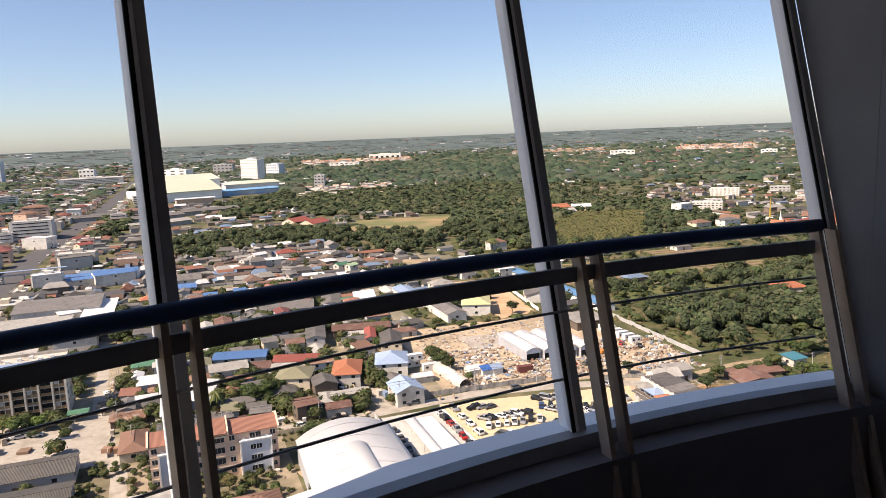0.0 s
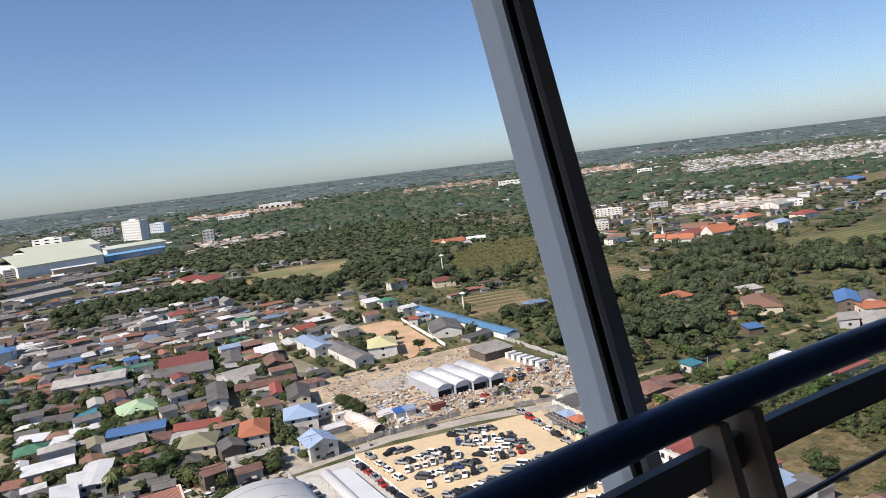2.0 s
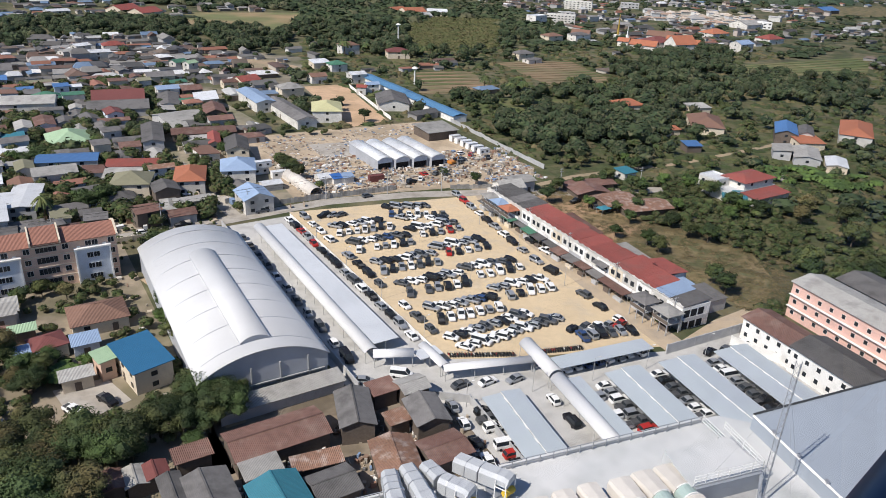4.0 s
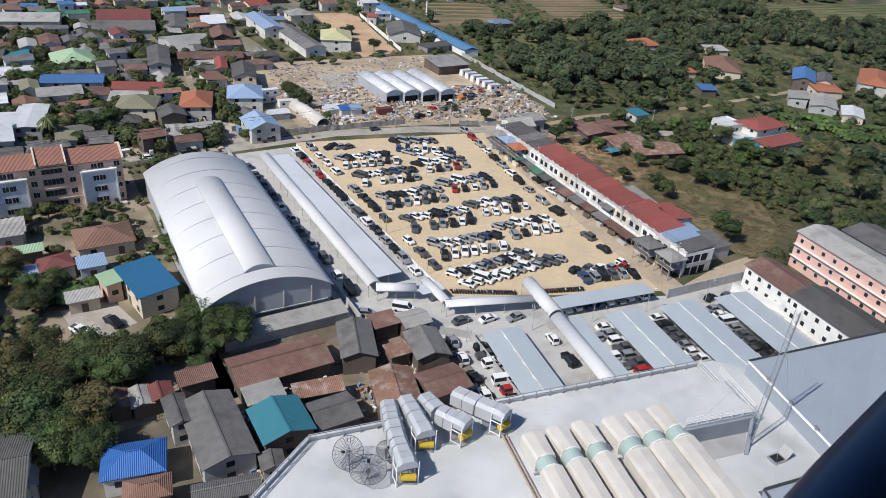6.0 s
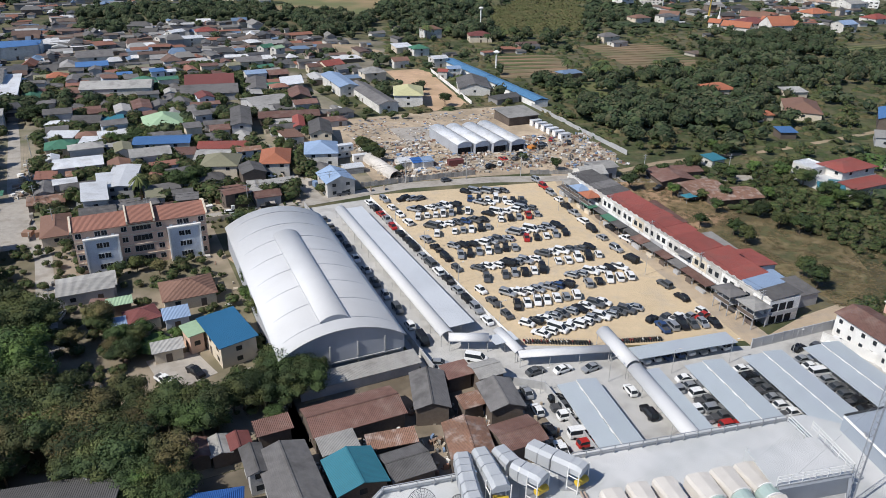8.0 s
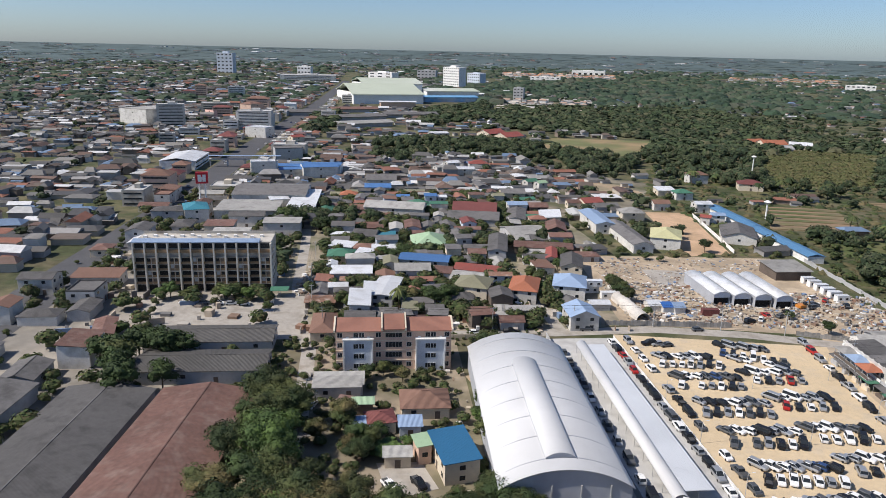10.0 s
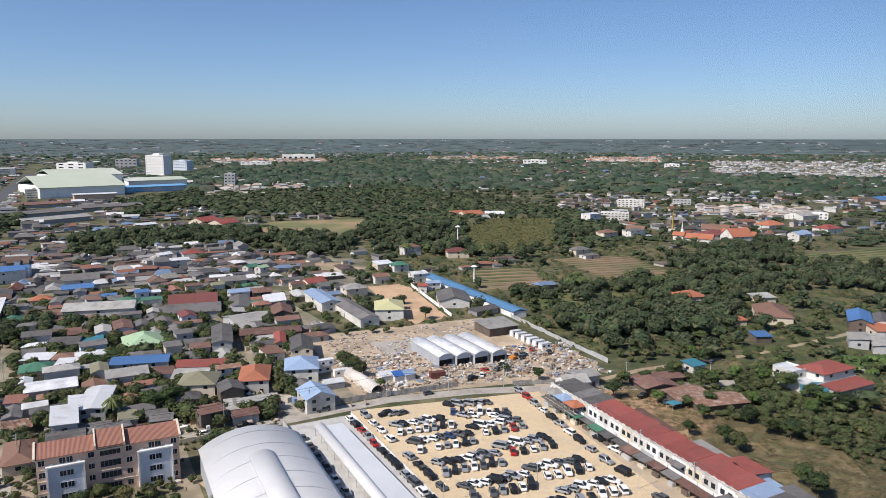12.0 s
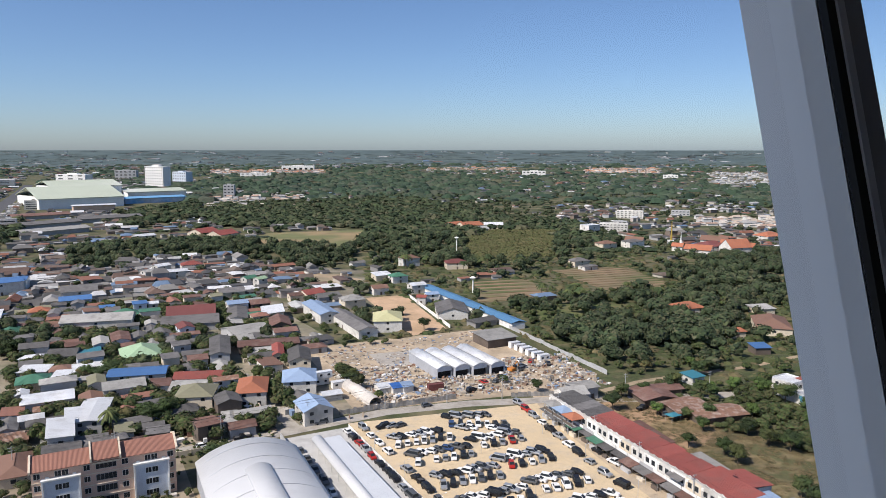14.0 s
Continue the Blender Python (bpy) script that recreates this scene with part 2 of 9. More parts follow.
def add_prism(bm, points, z0, z1):
    """An upright block over a plan outline."""
    low = [bm.verts.new((x, y, z0)) for x, y in points]
    high = [bm.verts.new((x, y, z1)) for x, y in points]
    k = len(points)
    bm.faces.new(low[::-1])
    bm.faces.new(high)
    for i in range(k):
        bm.faces.new((low[i], low[(i + 1) % k], high[(i + 1) % k], high[i]))
    return bm


def prism(points, z0, z1):
    return add_prism(bmesh.new(), points, z0, z1)


def slab(quad, thick):
    """A sloping sheet of some thickness over four corners."""
    bm = bmesh.new()
    add_slab(bm, quad, thick)
    return bm


def add_slab(bm, quad, thick):
    top = [bm.verts.new(q) for q in quad]
    low = [bm.verts.new(Vector(q) - Vector((0, 0, thick))) for q in quad]
    k = len(quad)
    bm.faces.new(top)
    bm.faces.new(low[::-1])
    for i in range(k):
        bm.faces.new((top[i], low[i], low[(i + 1) % k], top[(i + 1) % k]))
    return bm


# ---- the two ground frames: the compound (u to its east, v away) and the car-park yard ----
def site(u, v, z=0.0, turn=0.0):
    return pose(4.4 + u * 0.8660 - v * 0.5, 145.1 + u * 0.5 + v * 0.8660, z, 0, 0, 30 + turn)


def yard(x, y, z=0.0, turn=0.0):
    c, s = math.cos(radians(19.5)), math.sin(radians(19.5))
    return pose(14.3 + x * c - y * s, 121.5 + x * s + y * c, z, 0, 0, 19.5 + turn)


def polar(left, dist, z=0.0):
    """A place so many degrees to the left of straight ahead, at that distance from the foot of the tower."""
    return Vector((-math.sin(radians(left)) * dist, math.cos(radians(left)) * dist, z))

# ---- the room at the top: a curved, outward-leaning glass front with a handrail before it ----
PHI, LEAN, CURVE = radians(34.785), 0.2526, -0.0857
ALONG, OUT = Vector((math.cos(PHI), math.sin(PHI), 0)), Vector((-math.sin(PHI), math.cos(PHI), 0))
RAIL_Z = EYE - 0.3985
ROOM_FLOOR, ROOM_CEIL = EYE - 1.5, EYE + 1.35


def front(s, gap=0.0, z=RAIL_Z, leaning=True):
    """A place on the glass front: s metres along it, gap metres outside the handrail's line."""
    p = ALONG * s + OUT * (0.8 + gap + CURVE * s * s + (LEAN * (z - RAIL_Z) if leaning else 0))
    return Vector((p.x, p.y, z))


M_FRAME = mat("dark_aluminium", (0.40, 0.405, 0.415), 0.5, 0.3, 0.1, 20)
M_FIN = mat("pale_grey_fin", (0.80, 0.81, 0.82), 0.6, 0.0, 0.05, 6, stain=(0.72, 0.72, 0.73), stain_amount=0.5)
M_GASKET = mat("black_gasket", (0.012, 0.012, 0.012), 0.6, 0, 0.1, 30)
# blue skylight on the dark rail is put into its base colour
M_RAIL = mat("sky_tinted_handrail", (0.03, 0.07, 0.16), 0.35, 0, 0.1, 30)
M_BAR = mat("dark_rail_bar", (0.24, 0.245, 0.255), 0.5, 0.2, 0.1, 30)
M_POST = mat("brown_grey_post", (0.42, 0.34, 0.28), 0.55, 0.3, 0.12, 30)
M_INNER = mat("dark_plaster", (0.20, 0.20, 0.215), 0.9, 0, 0.2, 3)
M_CARPET = mat("dark_carpet", (0.10, 0.10, 0.11), 0.95, 0, 0.3, 20)


def glass_material():
    m = bpy.data.materials.new("tinted_pane")
    m.use_nodes = True
    nt, n = m.node_tree, m.node_tree.nodes
    n.remove(n["Principled BSDF"])
    clear, gloss, mix = n.new("ShaderNodeBsdfTransparent"), n.new("ShaderNodeBsdfGlossy"), n.new("ShaderNodeMixShader")
    clear.inputs["Color"].default_value = (0.97, 0.985, 0.98, 1)
    gloss.inputs["Roughness"].default_value = 0.02
    fr = n.new("ShaderNodeFresnel")
    fr.inputs["IOR"].default_value = 1.35
    nt.links.new(fr.outputs[0], mix.inputs[0])
    nt.links.new(clear.outputs[0], mix.inputs[1])
    nt.links.new(gloss.outputs[0], mix.inputs[2])
    nt.links.new(mix.outputs[0], n["Material Output"].inputs["Surface"])
    return m


M_PANE = glass_material()
MULLIONS = [-5.05, -3.80, -2.54, -1.264, 0.0, 1.245]
SILL_Z, HEAD_Z = EYE - 1.03, EYE + 1.25
glass_front = empty("window_1", Matrix(), "tall dark-framed windows leaning outwards over the town", "window", kind="structure")


def leaning_bar(s, half, g0, g1, z0, z1):
    """An upright of the window wall, from gap g0 to g1 outside the rail's line."""
    bm = bmesh.new()
    ring = []
    for z in (z0, z1):
        c = front(s, 0, z)
        side = (ALONG + OUT * (2 * CURVE * s)).normalized()
        away = Vector((-side.y, side.x, 0))
        ring.append([bm.verts.new(c + side * a + away * g) for a, g in ((-half, g0), (half, g0), (half, g1), (-half, g1))])
    bm.faces.new(ring[0][::-1])
    bm.faces.new(ring[1])
    for i in range(4):
        bm.faces.new((ring[0][i], ring[0][(i + 1) % 4], ring[1][(i + 1) % 4], ring[1][i]))
    return bm


def swept(points, corners):
    """A bar of a given section (out, up) along a curve on the glass front."""
    bm = bmesh.new()
    rows = []
    for s in points:
        side = (ALONG + OUT * (2 * CURVE * s)).normalized()
        away = Vector((-side.y, side.x, 0))
        rows.append([bm.verts.new(front(s, 0, RAIL_Z, False) + away * o + Vector((0, 0, z - RAIL_Z))) for o, z in corners])
    k = len(corners)
    for a, b in zip(rows, rows[1:]):
        for i in range(k):
            bm.faces.new((a[i], a[(i + 1) % k], b[(i + 1) % k], b[i]))
    bm.faces.new(rows[0][::-1])
    bm.faces.new(rows[-1])
    bmesh.ops.recalc_face_normals(bm, faces=bm.faces)
    return bm


for s in MULLIONS:
    part("fin", leaning_bar(s - 0.0070, 0.0175, 0.108, 0.180, SILL_Z + 0.006, HEAD_Z), M_FIN, glass_front, "pale grey outer fin")
    part("mullion", leaning_bar(s + 0.0163, 0.0153, 0.099, 0.122, SILL_Z + 0.006, HEAD_Z), M_FRAME, glass_front, "dark aluminium mullion")
    part("gasket", leaning_bar(s - 0.0177, 0.0068, 0.099, 0.106, SILL_Z + 0.006, HEAD_Z), M_GASKET, glass_front, "black rubber gasket")
    part("glazing_bead", leaning_bar(s - 0.0050, 0.0056, 0.097, 0.106, SILL_Z + 0.006, HEAD_Z), M_FIN, glass_front, "thin pale glazing bead")
for a, b in zip(MULLIONS, MULLIONS[1:]):
    ss = [a + 0.02 + (b - a - 0.04) * i / 4 for i in range(5)]
    bm = bmesh.new()
    lo = [bm.verts.new(front(s, 0.130, SILL_Z)) for s in ss]
    hi = [bm.verts.new(front(s, 0.130, HEAD_Z)) for s in ss]
    for i in range(4):
        bm.faces.new((lo[i], lo[i + 1], hi[i + 1], hi[i]))
    pane = part("pane", bm, M_PANE, glass_front, "clear glass pane")
    pane.visible_shadow = False
LINE = [-5.1 + 6.4 * i / 40 for i in range(41)]
IN_SILL = 0.12 + LEAN * (SILL_Z - RAIL_Z)
part("outer_sill", swept(LINE, [(IN_SILL + 0.012, SILL_Z - 0.05), (IN_SILL + 0.16, SILL_Z - 0.06), (IN_SILL + 0.16, SILL_Z - 0.02), (IN_SILL + 0.012, SILL_Z)]), M_FIN, glass_front, "pale grey outer sill")
part("bottom_frame", swept(LINE, [(IN_SILL - 0.05, SILL_Z - 0.05), (IN_SILL + 0.01, SILL_Z - 0.05), (IN_SILL + 0.01, SILL_Z + 0.004), (IN_SILL - 0.05, SILL_Z + 0.004)]), M_FRAME, glass_front)
IN_HEAD = 0.12 + LEAN * (HEAD_Z - RAIL_Z)
part("head_frame", swept(LINE, [(IN_HEAD - 0.05, HEAD_Z - 0.05), (IN_HEAD + 0.05, HEAD_Z - 0.05), (IN_HEAD + 0.05, HEAD_Z + 0.1), (IN_HEAD - 0.05, HEAD_Z + 0.1)]), M_FRAME, glass_front)
tagged(part("wall_low", swept(LINE, [(IN_SILL - 0.16, ROOM_FLOOR), (IN_SILL - 0.01, ROOM_FLOOR), (IN_SILL - 0.01, SILL_Z - 0.052), (IN_SILL - 0.16, SILL_Z - 0.052)]), M_INNER), "dark low wall under the windows", "wall", kind="structure")

handrail = empty("handrail", pose(*front(0, 0, ROOM_FLOOR, False)), "dark tubular handrail tinted with sky light, with wires before the windows", "railing")
BACK = handrail.matrix_basis.inverted()


def rail_part(name, bm, material, label=""):
    bm.transform(BACK)
    return part(name, bm, material, handrail, label)


RAIL_LINE = [-4.9 + 6.02 * i / 40 for i in range(41)]
rail_part("top_tube", swept(RAIL_LINE, [(0.026 * math.cos(a * math.pi / 6), RAIL_Z + 0.026 * math.sin(a * math.pi / 6)) for a in range(12)]), M_RAIL, "dark tube with the sky's blue light put into its colour").data.shade_smooth()
rail_part("flat_bar", swept(RAIL_LINE, [(-0.008, RAIL_Z - 0.108), (0.008, RAIL_Z - 0.108), (0.008, RAIL_Z - 0.056), (-0.008, RAIL_Z - 0.056)]), M_BAR)
for z in (-0.207, -0.450, -0.693):
    rail_part("wire", swept(RAIL_LINE, [(0.005 * math.cos(a * math.pi / 3), RAIL_Z + z + 0.005 * math.sin(a * math.pi / 3)) for a in range(6)]), M_BAR)
for s in (-4.9, -3.84, -2.56, -1.31, 0.045, 1.10):
    for ds in (0.0, 0.075):
        rail_part("post", leaning_bar(s + ds, 0.010, -0.022, 0.034, ROOM_FLOOR, RAIL_Z - 0.02), M_POST, "brown-grey flat post")


def room_plan(s, back):
    p = ALONG * s + OUT * (0.8 + CURVE * s * s - back)
    return (p.x, p.y)


# ceiling, west and back walls are unseen, added to keep daylight out
s_in = [-5.1 + 6.45 * i / 12 for i in range(13)]
outline = [room_plan(s, -0.04) for s in s_in] + [room_plan(1.35, 5.0), room_plan(-5.1, 5.0)]
tagged(part("floor", prism(outline, ROOM_FLOOR - 0.2, ROOM_FLOOR), M_CARPET), "dark carpeted room floor", "floor", kind="structure")
outline = [room_plan(s, -0.60) for s in s_in] + [room_plan(1.35, 5.0), room_plan(-5.1, 5.0)]
tagged(part("ceiling", prism(outline, ROOM_CEIL + 0.002, ROOM_CEIL + 0.2), M_INNER), "unseen dark plaster ceiling that closes the room", "ceiling", kind="structure")
for name, quad in {
    "wall_east": [room_plan(1.30, 0.06), room_plan(1.46, 0.06), room_plan(1.46, 5.1), room_plan(1.30, 5.1)],
    "wall_west": [room_plan(-5.26, 0.06), room_plan(-5.1, 0.06), room_plan(-5.1, 5.1), room_plan(-5.26, 5.1)],
    "wall_back": [room_plan(-5.26, 5.1), room_plan(1.46, 5.1), room_plan(1.46, 5.26), room_plan(-5.26, 5.26)],
}.items():
    tagged(part(name, prism(quad[::-1], ROOM_FLOOR - 0.2, ROOM_CEIL + 0.2), M_INNER), "dark plaster wall of the tower room", "wall", kind="structure")
for name, s0, s1 in (("wall_east_front", 1.30, 1.46), ("wall_west_front", -5.26, -5.1)):
    bm = bmesh.new()
    low, high = 0.10 + LEAN * (ROOM_FLOOR - RAIL_Z), 0.10 + LEAN * (ROOM_CEIL - RAIL_Z)
    quad = [[bm.verts.new((*room_plan(s, -g), z)) for g, z in ((-0.059, ROOM_FLOOR), (max(low, -0.05), ROOM_FLOOR), (max(low, -0.05), RAIL_Z - 0.6), (high, ROOM_CEIL), (-0.059, ROOM_CEIL))] for s in (s0, s1)]
    bm.faces.new(quad[0])
    bm.faces.new(quad[1][::-1])
    for i in range(5):
        bm.faces.new((quad[0][i], quad[1][i], quad[1][(i + 1) % 5], quad[0][(i + 1) % 5]))
    bmesh.ops.recalc_face_normals(bm, faces=bm.faces)
    tagged(part(name, bm, M_INNER), "dark plaster wall end meeting the leaning glass", "wall", kind="structure")

# ---- the ground: one sheet, bent up far off to fit the horizon in the camera's view ----
def ground_z(r):
    return 0 if r <= 2100 else 80 * ((r - 2100) / 2750) ** 1.6


def ground_sheet():
    rings = [0, 60, 120, 200, 300, 450, 650, 900, 1200, 1600, 2100, 2700, 3300, 3800, 4200, 4500, 4700, 4850]
    steps = 96
    verts, faces = [(0, 0, 0)], []
    for r in rings[1:]:
        z = 0 if r <= 2100 else 80 * ((r - 2100) / 2750) ** 1.6
        for i in range(steps):
            a = 2 * math.pi * i / steps
            verts.append((r * math.cos(a), r * math.sin(a), z))
    for i in range(steps):
        faces.append((0, 1 + i, 1 + (i + 1) % steps))
    for k in range(len(rings) - 2):
        a, b = 1 + k * steps, 1 + (k + 1) * steps
        for i in range(steps):
            j = (i + 1) % steps
            faces.append((a + i, b + i, b + j, a + j))
    return link_mesh("ground", verts, faces, M_SOIL, True)


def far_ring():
    """The last of the plain; distance haze is painted into its blue-grey colour."""
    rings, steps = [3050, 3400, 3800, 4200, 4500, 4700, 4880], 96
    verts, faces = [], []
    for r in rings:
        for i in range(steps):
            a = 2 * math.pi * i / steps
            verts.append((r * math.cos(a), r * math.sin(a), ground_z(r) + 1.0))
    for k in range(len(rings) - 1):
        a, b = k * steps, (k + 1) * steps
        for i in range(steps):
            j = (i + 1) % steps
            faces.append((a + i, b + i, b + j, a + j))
    return link_mesh("backdrop", verts, faces, mat("hazed_far_plain", (0.076, 0.108, 0.108), 1.0, 0, 0.14, 0.012, alt=(0.088, 0.120, 0.118)), True)



tagged(new("backdrop", far_ring()), "far plain at the horizon with haze painted into its colour", "backdrop", kind="structure")
tagged(new("ground", ground_sheet()), "flat plain of dry soil and scrub", "ground", kind="structure")


def patch(name, points, material, label, level, category="ground"):
    """A flat stretch of ground or paving, laid a little above the plain."""
    bm = prism(points, -0.4, 0.02 + 0.012 * level)
    return tagged(part(name, bm, material), label, category, kind="structure")


def site_pts(*uv):
    return [tuple(site(u, v).translation.xy) for u, v in uv]


def strip(name, line, width, material, label, level, category="road"):
    """A road or lane of a given width along a line of places."""
    line = [Vector(p) for p in line]
    left, right = [], []
    for i, p in enumerate(line):
        d = (line[min(i + 1, len(line) - 1)] - line[max(i - 1, 0)]).normalized()
        nrm = Vector((-d.y, d.x)) * width / 2
        left.append(p + nrm)
        right.append(p - nrm)
    bm = bmesh.new()
    z = 0.02 + 0.012 * level
    lo = [bm.verts.new((p.x, p.y, z)) for p in right]
    hi = [bm.verts.new((p.x, p.y, z)) for p in left]
    for i in range(len(line) - 1):
        bm.faces.new((lo[i], lo[i + 1], hi[i + 1], hi[i]))
    ext = bmesh.ops.extrude_face_region(bm, geom=bm.faces[:])
    bmesh.ops.translate(bm, verts=[v for v in ext["geom"] if isinstance(v, bmesh.types.BMVert)], vec=(0, 0, -0.4))
    bmesh.ops.recalc_face_normals(bm, faces=bm.faces)
    return tagged(part(name, bm, material), label, category, kind="structure")


# the compound
patch("pavement", site_pts((-25, -9), (-9, -22), (-12, -64), (80, -90), (72, -30), (48, -28), (15, -15), (1, -3), (-1, 92), (-25, 92)), M_CONCRETE, "pale concrete yard of the car park", 2, "pavement")
patch("sandy_lot", site_pts((-1.4, -6), (16, -14), (49, -26), (62, 60), (67, 82), (0, 95)), M_SAND, "sandy overflow car park", 3, "car park")
strip("road", [site(*p).translation.xy for p in ((51, -28), (56, 10), (62, 50), (68, 76), (76, 96))], 7, M_DUSTLANE, "dusty lane beside the row houses", 4)
strip("road", [site(*p).translation.xy for p in ((-130, 98), (-100, 97), (-60, 96.5), (-20, 97), (15, 99), (45, 93), (70, 84), (100, 70), (150, 52), (230, 40))], 6, M_LANE, "narrow pale lane behind the car park", 5)
strip("road", [site(*p).translation.xy for p in ((-97, 30), (-99, 85), (-104, 112), (-109, 146), (-112, 208), (-115, 251), (-117, 306), (-118, 345))], 4.4, M_LANE, "concrete side lane between houses", 4)
strip("road", [site(*p).translation.xy for p in ((-17, 100), (-19, 130), (-20, 165))], 4.5, M_LANE, "short concrete lane between houses", 4)
MAIN_ROAD = [site(*p).translation.xy for p in ((-232, -200), (-206, 60), (-196, 287), (-194, 420), (-194, 562), (-191, 672), (-186, 812), (-180, 972), (-175, 1215), (-169, 1649), (-168, 2558))]
strip("road", MAIN_ROAD, 21, M_ASPHALT, "wide main road of dark asphalt", 3)
# the ground of the scrap yard, fields and clearings
patch("scrap_ground", site_pts((6, 104), (40, 98), (96, 86), (108, 100), (104, 184), (60, 188), (12, 190)), mat("pale_scrap_earth", (0.44, 0.35, 0.25), 0.95, 0, 0.25, 0.4, 0.03, alt=(0.34, 0.27, 0.19)), "littered bare earth of the scrap yard", 1)
patch("courtyard", [(-74, 124.5), (-65.2, 129.5), (-57.2, 122), (-64.5, 113.5)][::-1], M_LANE, "small concrete courtyard", 4, "pavement")
strip("path", [site(*p).translation.xy for p in ((-49, -7), (-49, 1), (-48.6, 56), (-51, 66))], 4.0, M_EARTH, "earth path beside the large hall", 3, "path")
patch("slab_ground", site_pts((34, 146), (60, 140), (62, 164), (36, 168)), M_LANE, "broken concrete slabs", 2)
patch("dirt_clearing", site_pts((66, 188), (88, 192), (104, 281), (79, 283)), mat("orange_earth", (0.50, 0.34, 0.22), 0.95, 0, 0.18, 0.3, 0.03, alt=(0.42, 0.29, 0.18)), "bare brown clearing with a boundary wall", 1)
patch("open_earth", site_pts((48, 340), (100, 342), (92, 372), (62, 398)), M_EARTH, "open bare earth beyond the houses", 2)
patch("dry_meadow", site_pts((84, 28), (83, -24), (104, -18), (119, 4), (112, 26)), M_DRYGRASS, "dry yellow meadow", 1)
patch("row_end", site_pts((46, -38), (84, -40), (84, -22.5), (70, -23), (50, -27)), M_DUSTLANE, "dusty ground at the end of the row", 1)
patch("bare_yard", site_pts((82, 24), (104, 30), (112, 60), (100, 74), (84, 76)), mat("bare_brown_yard", (0.36, 0.235, 0.14), 0.95, 0, 0.3, 0.4, 0.05, alt=(0.22, 0.16, 0.085)), "bare brown earth behind the shop houses", 0)
patch("rough_ground", site_pts((110, -60), (300, -60), (300, 240), (118, 200), (96, 100), (108, 60), (112, 28), (120, 4)), M_GRASS, "rough grass and weeds", -1)
strip("path", [site(*p).translation.xy for p in ((96, 82), (116, 84), (140, 82), (170, 78), (210, 79), (260, 81))], 3.0, M_EARTH, "earth track through the scrub", 4, "path")

# ---- the arched hall ----
def arch_roof(width, z_eave, rise, v0, v1, segs=20, thick=0.25, steps=None):
    """A barrel-vaulted sheet roof along local y."""
    bm = bmesh.new()
    ys = steps or [v0, v1]
    rad = (width * width / 4 + rise * rise) / (2 * rise)
    half = math.asin(min(1, width / 2 / rad))
    rows = []
    for y in ys:
        out = [bm.verts.new((rad * math.sin(a), y, z_eave + rad * math.cos(a) - (rad - rise))) for a in [half * (2 * i / segs - 1) for i in range(segs + 1)]]
        inn = [bm.verts.new((v.co.x, y, v.co.z - thick)) for v in out]
        rows.append((out, inn))
    for (o, n), (o2, n2) in zip(rows, rows[1:]):
        for i in range(segs):
            bm.faces.new((o[i], o[i + 1], o2[i + 1], o2[i]))
            bm.faces.new((n[i], n2[i], n2[i + 1], n[i + 1]))
        for i in (0, segs):
            bm.faces.new((o[i], o2[i], n2[i], n[i]))
    for o, n in (rows[0], rows[-1]):
        for i in range(segs):
            bm.faces.new((o[i], n[i], n[i + 1], o[i + 1]))
    bmesh.ops.recalc_face_normals(bm, faces=bm.faces)
    return bm


def half_disc(width, z0, rise, y, thick=0.2, segs=20, base=0.0):
    rad = (width * width / 4 + rise * rise) / (2 * rise)
    half = math.asin(min(1, width / 2 / rad))
    pts = [(rad * math.sin(a), z0 + rad * math.cos(a) - (rad - rise)) for a in [half * (2 * i / segs - 1) for i in range(segs + 1)]]
    pts = pts + [(width / 2, base), (-width / 2, base)] if base < z0 else pts
    bm = bmesh.new()
    f = [bm.verts.new((x, y, z)) for x, z in pts]
    b = [bm.verts.new((x, y + thick, z)) for x, z in pts]
    bm.faces.new(f)
    bm.faces.new(b[::-1])
    for i in range(len(pts)):
        bm.faces.new((f[i], b[i], b[(i + 1) % len(pts)], f[(i + 1) % len(pts)]))
    bmesh.ops.recalc_face_normals(bm, faces=bm.faces)
    return bm


HALL = dict(u=-40.5, w=27.4, v0=-1.0, v1=70.0, eave=7.0, rise=4.4)
hall = empty("hall", site(HALL["u"], 0, 0, -1.8), "long silver barrel-vaulted sheet-metal hall", "hall")
part("roof", arch_roof(HALL["w"], HALL["eave"], HALL["rise"], HALL["v0"], HALL["v1"]), M_SHEET, hall, "silver ribbed barrel roof").data.shade_smooth()
for k in range(8):
    y = HALL["v0"] + 4.2 + k * 8.9
    part("rib", arch_roof(HALL["w"] * 0.93, HALL["eave"] + 0.62, HALL["rise"] - 0.50, y, y + 0.18, thick=0.1), M_CLAD, hall)
part("gable", half_disc(HALL["w"] - 0.6, HALL["eave"] - 0.3, HALL["rise"], HALL["v0"] + 0.6, 0.2, base=3.4), M_CLAD, hall, "grey clad gable")
part("gable_base", box(-HALL["w"] / 2 + 0.4, HALL["v0"] + 0.9, 0, HALL["w"] / 2 - 0.4, HALL["v0"] + 1.1, 3.4), M_GREYWALL, hall)
part("far_gable", half_disc(HALL["w"] - 0.6, HALL["eave"] - 0.3, HALL["rise"], HALL["v1"] - 0.8), M_CLAD, hall)
for sgn in (-1, 1):
    part("side_wall", box(sgn * (HALL["w"] / 2 - 0.5) - 0.1, HALL["v0"] + 1.1, 0, sgn * (HALL["w"] / 2 - 0.5) + 0.1, HALL["v1"] - 0.8, HALL["eave"] - 0.1), M_CLAD, hall)
vent_x = -0.7
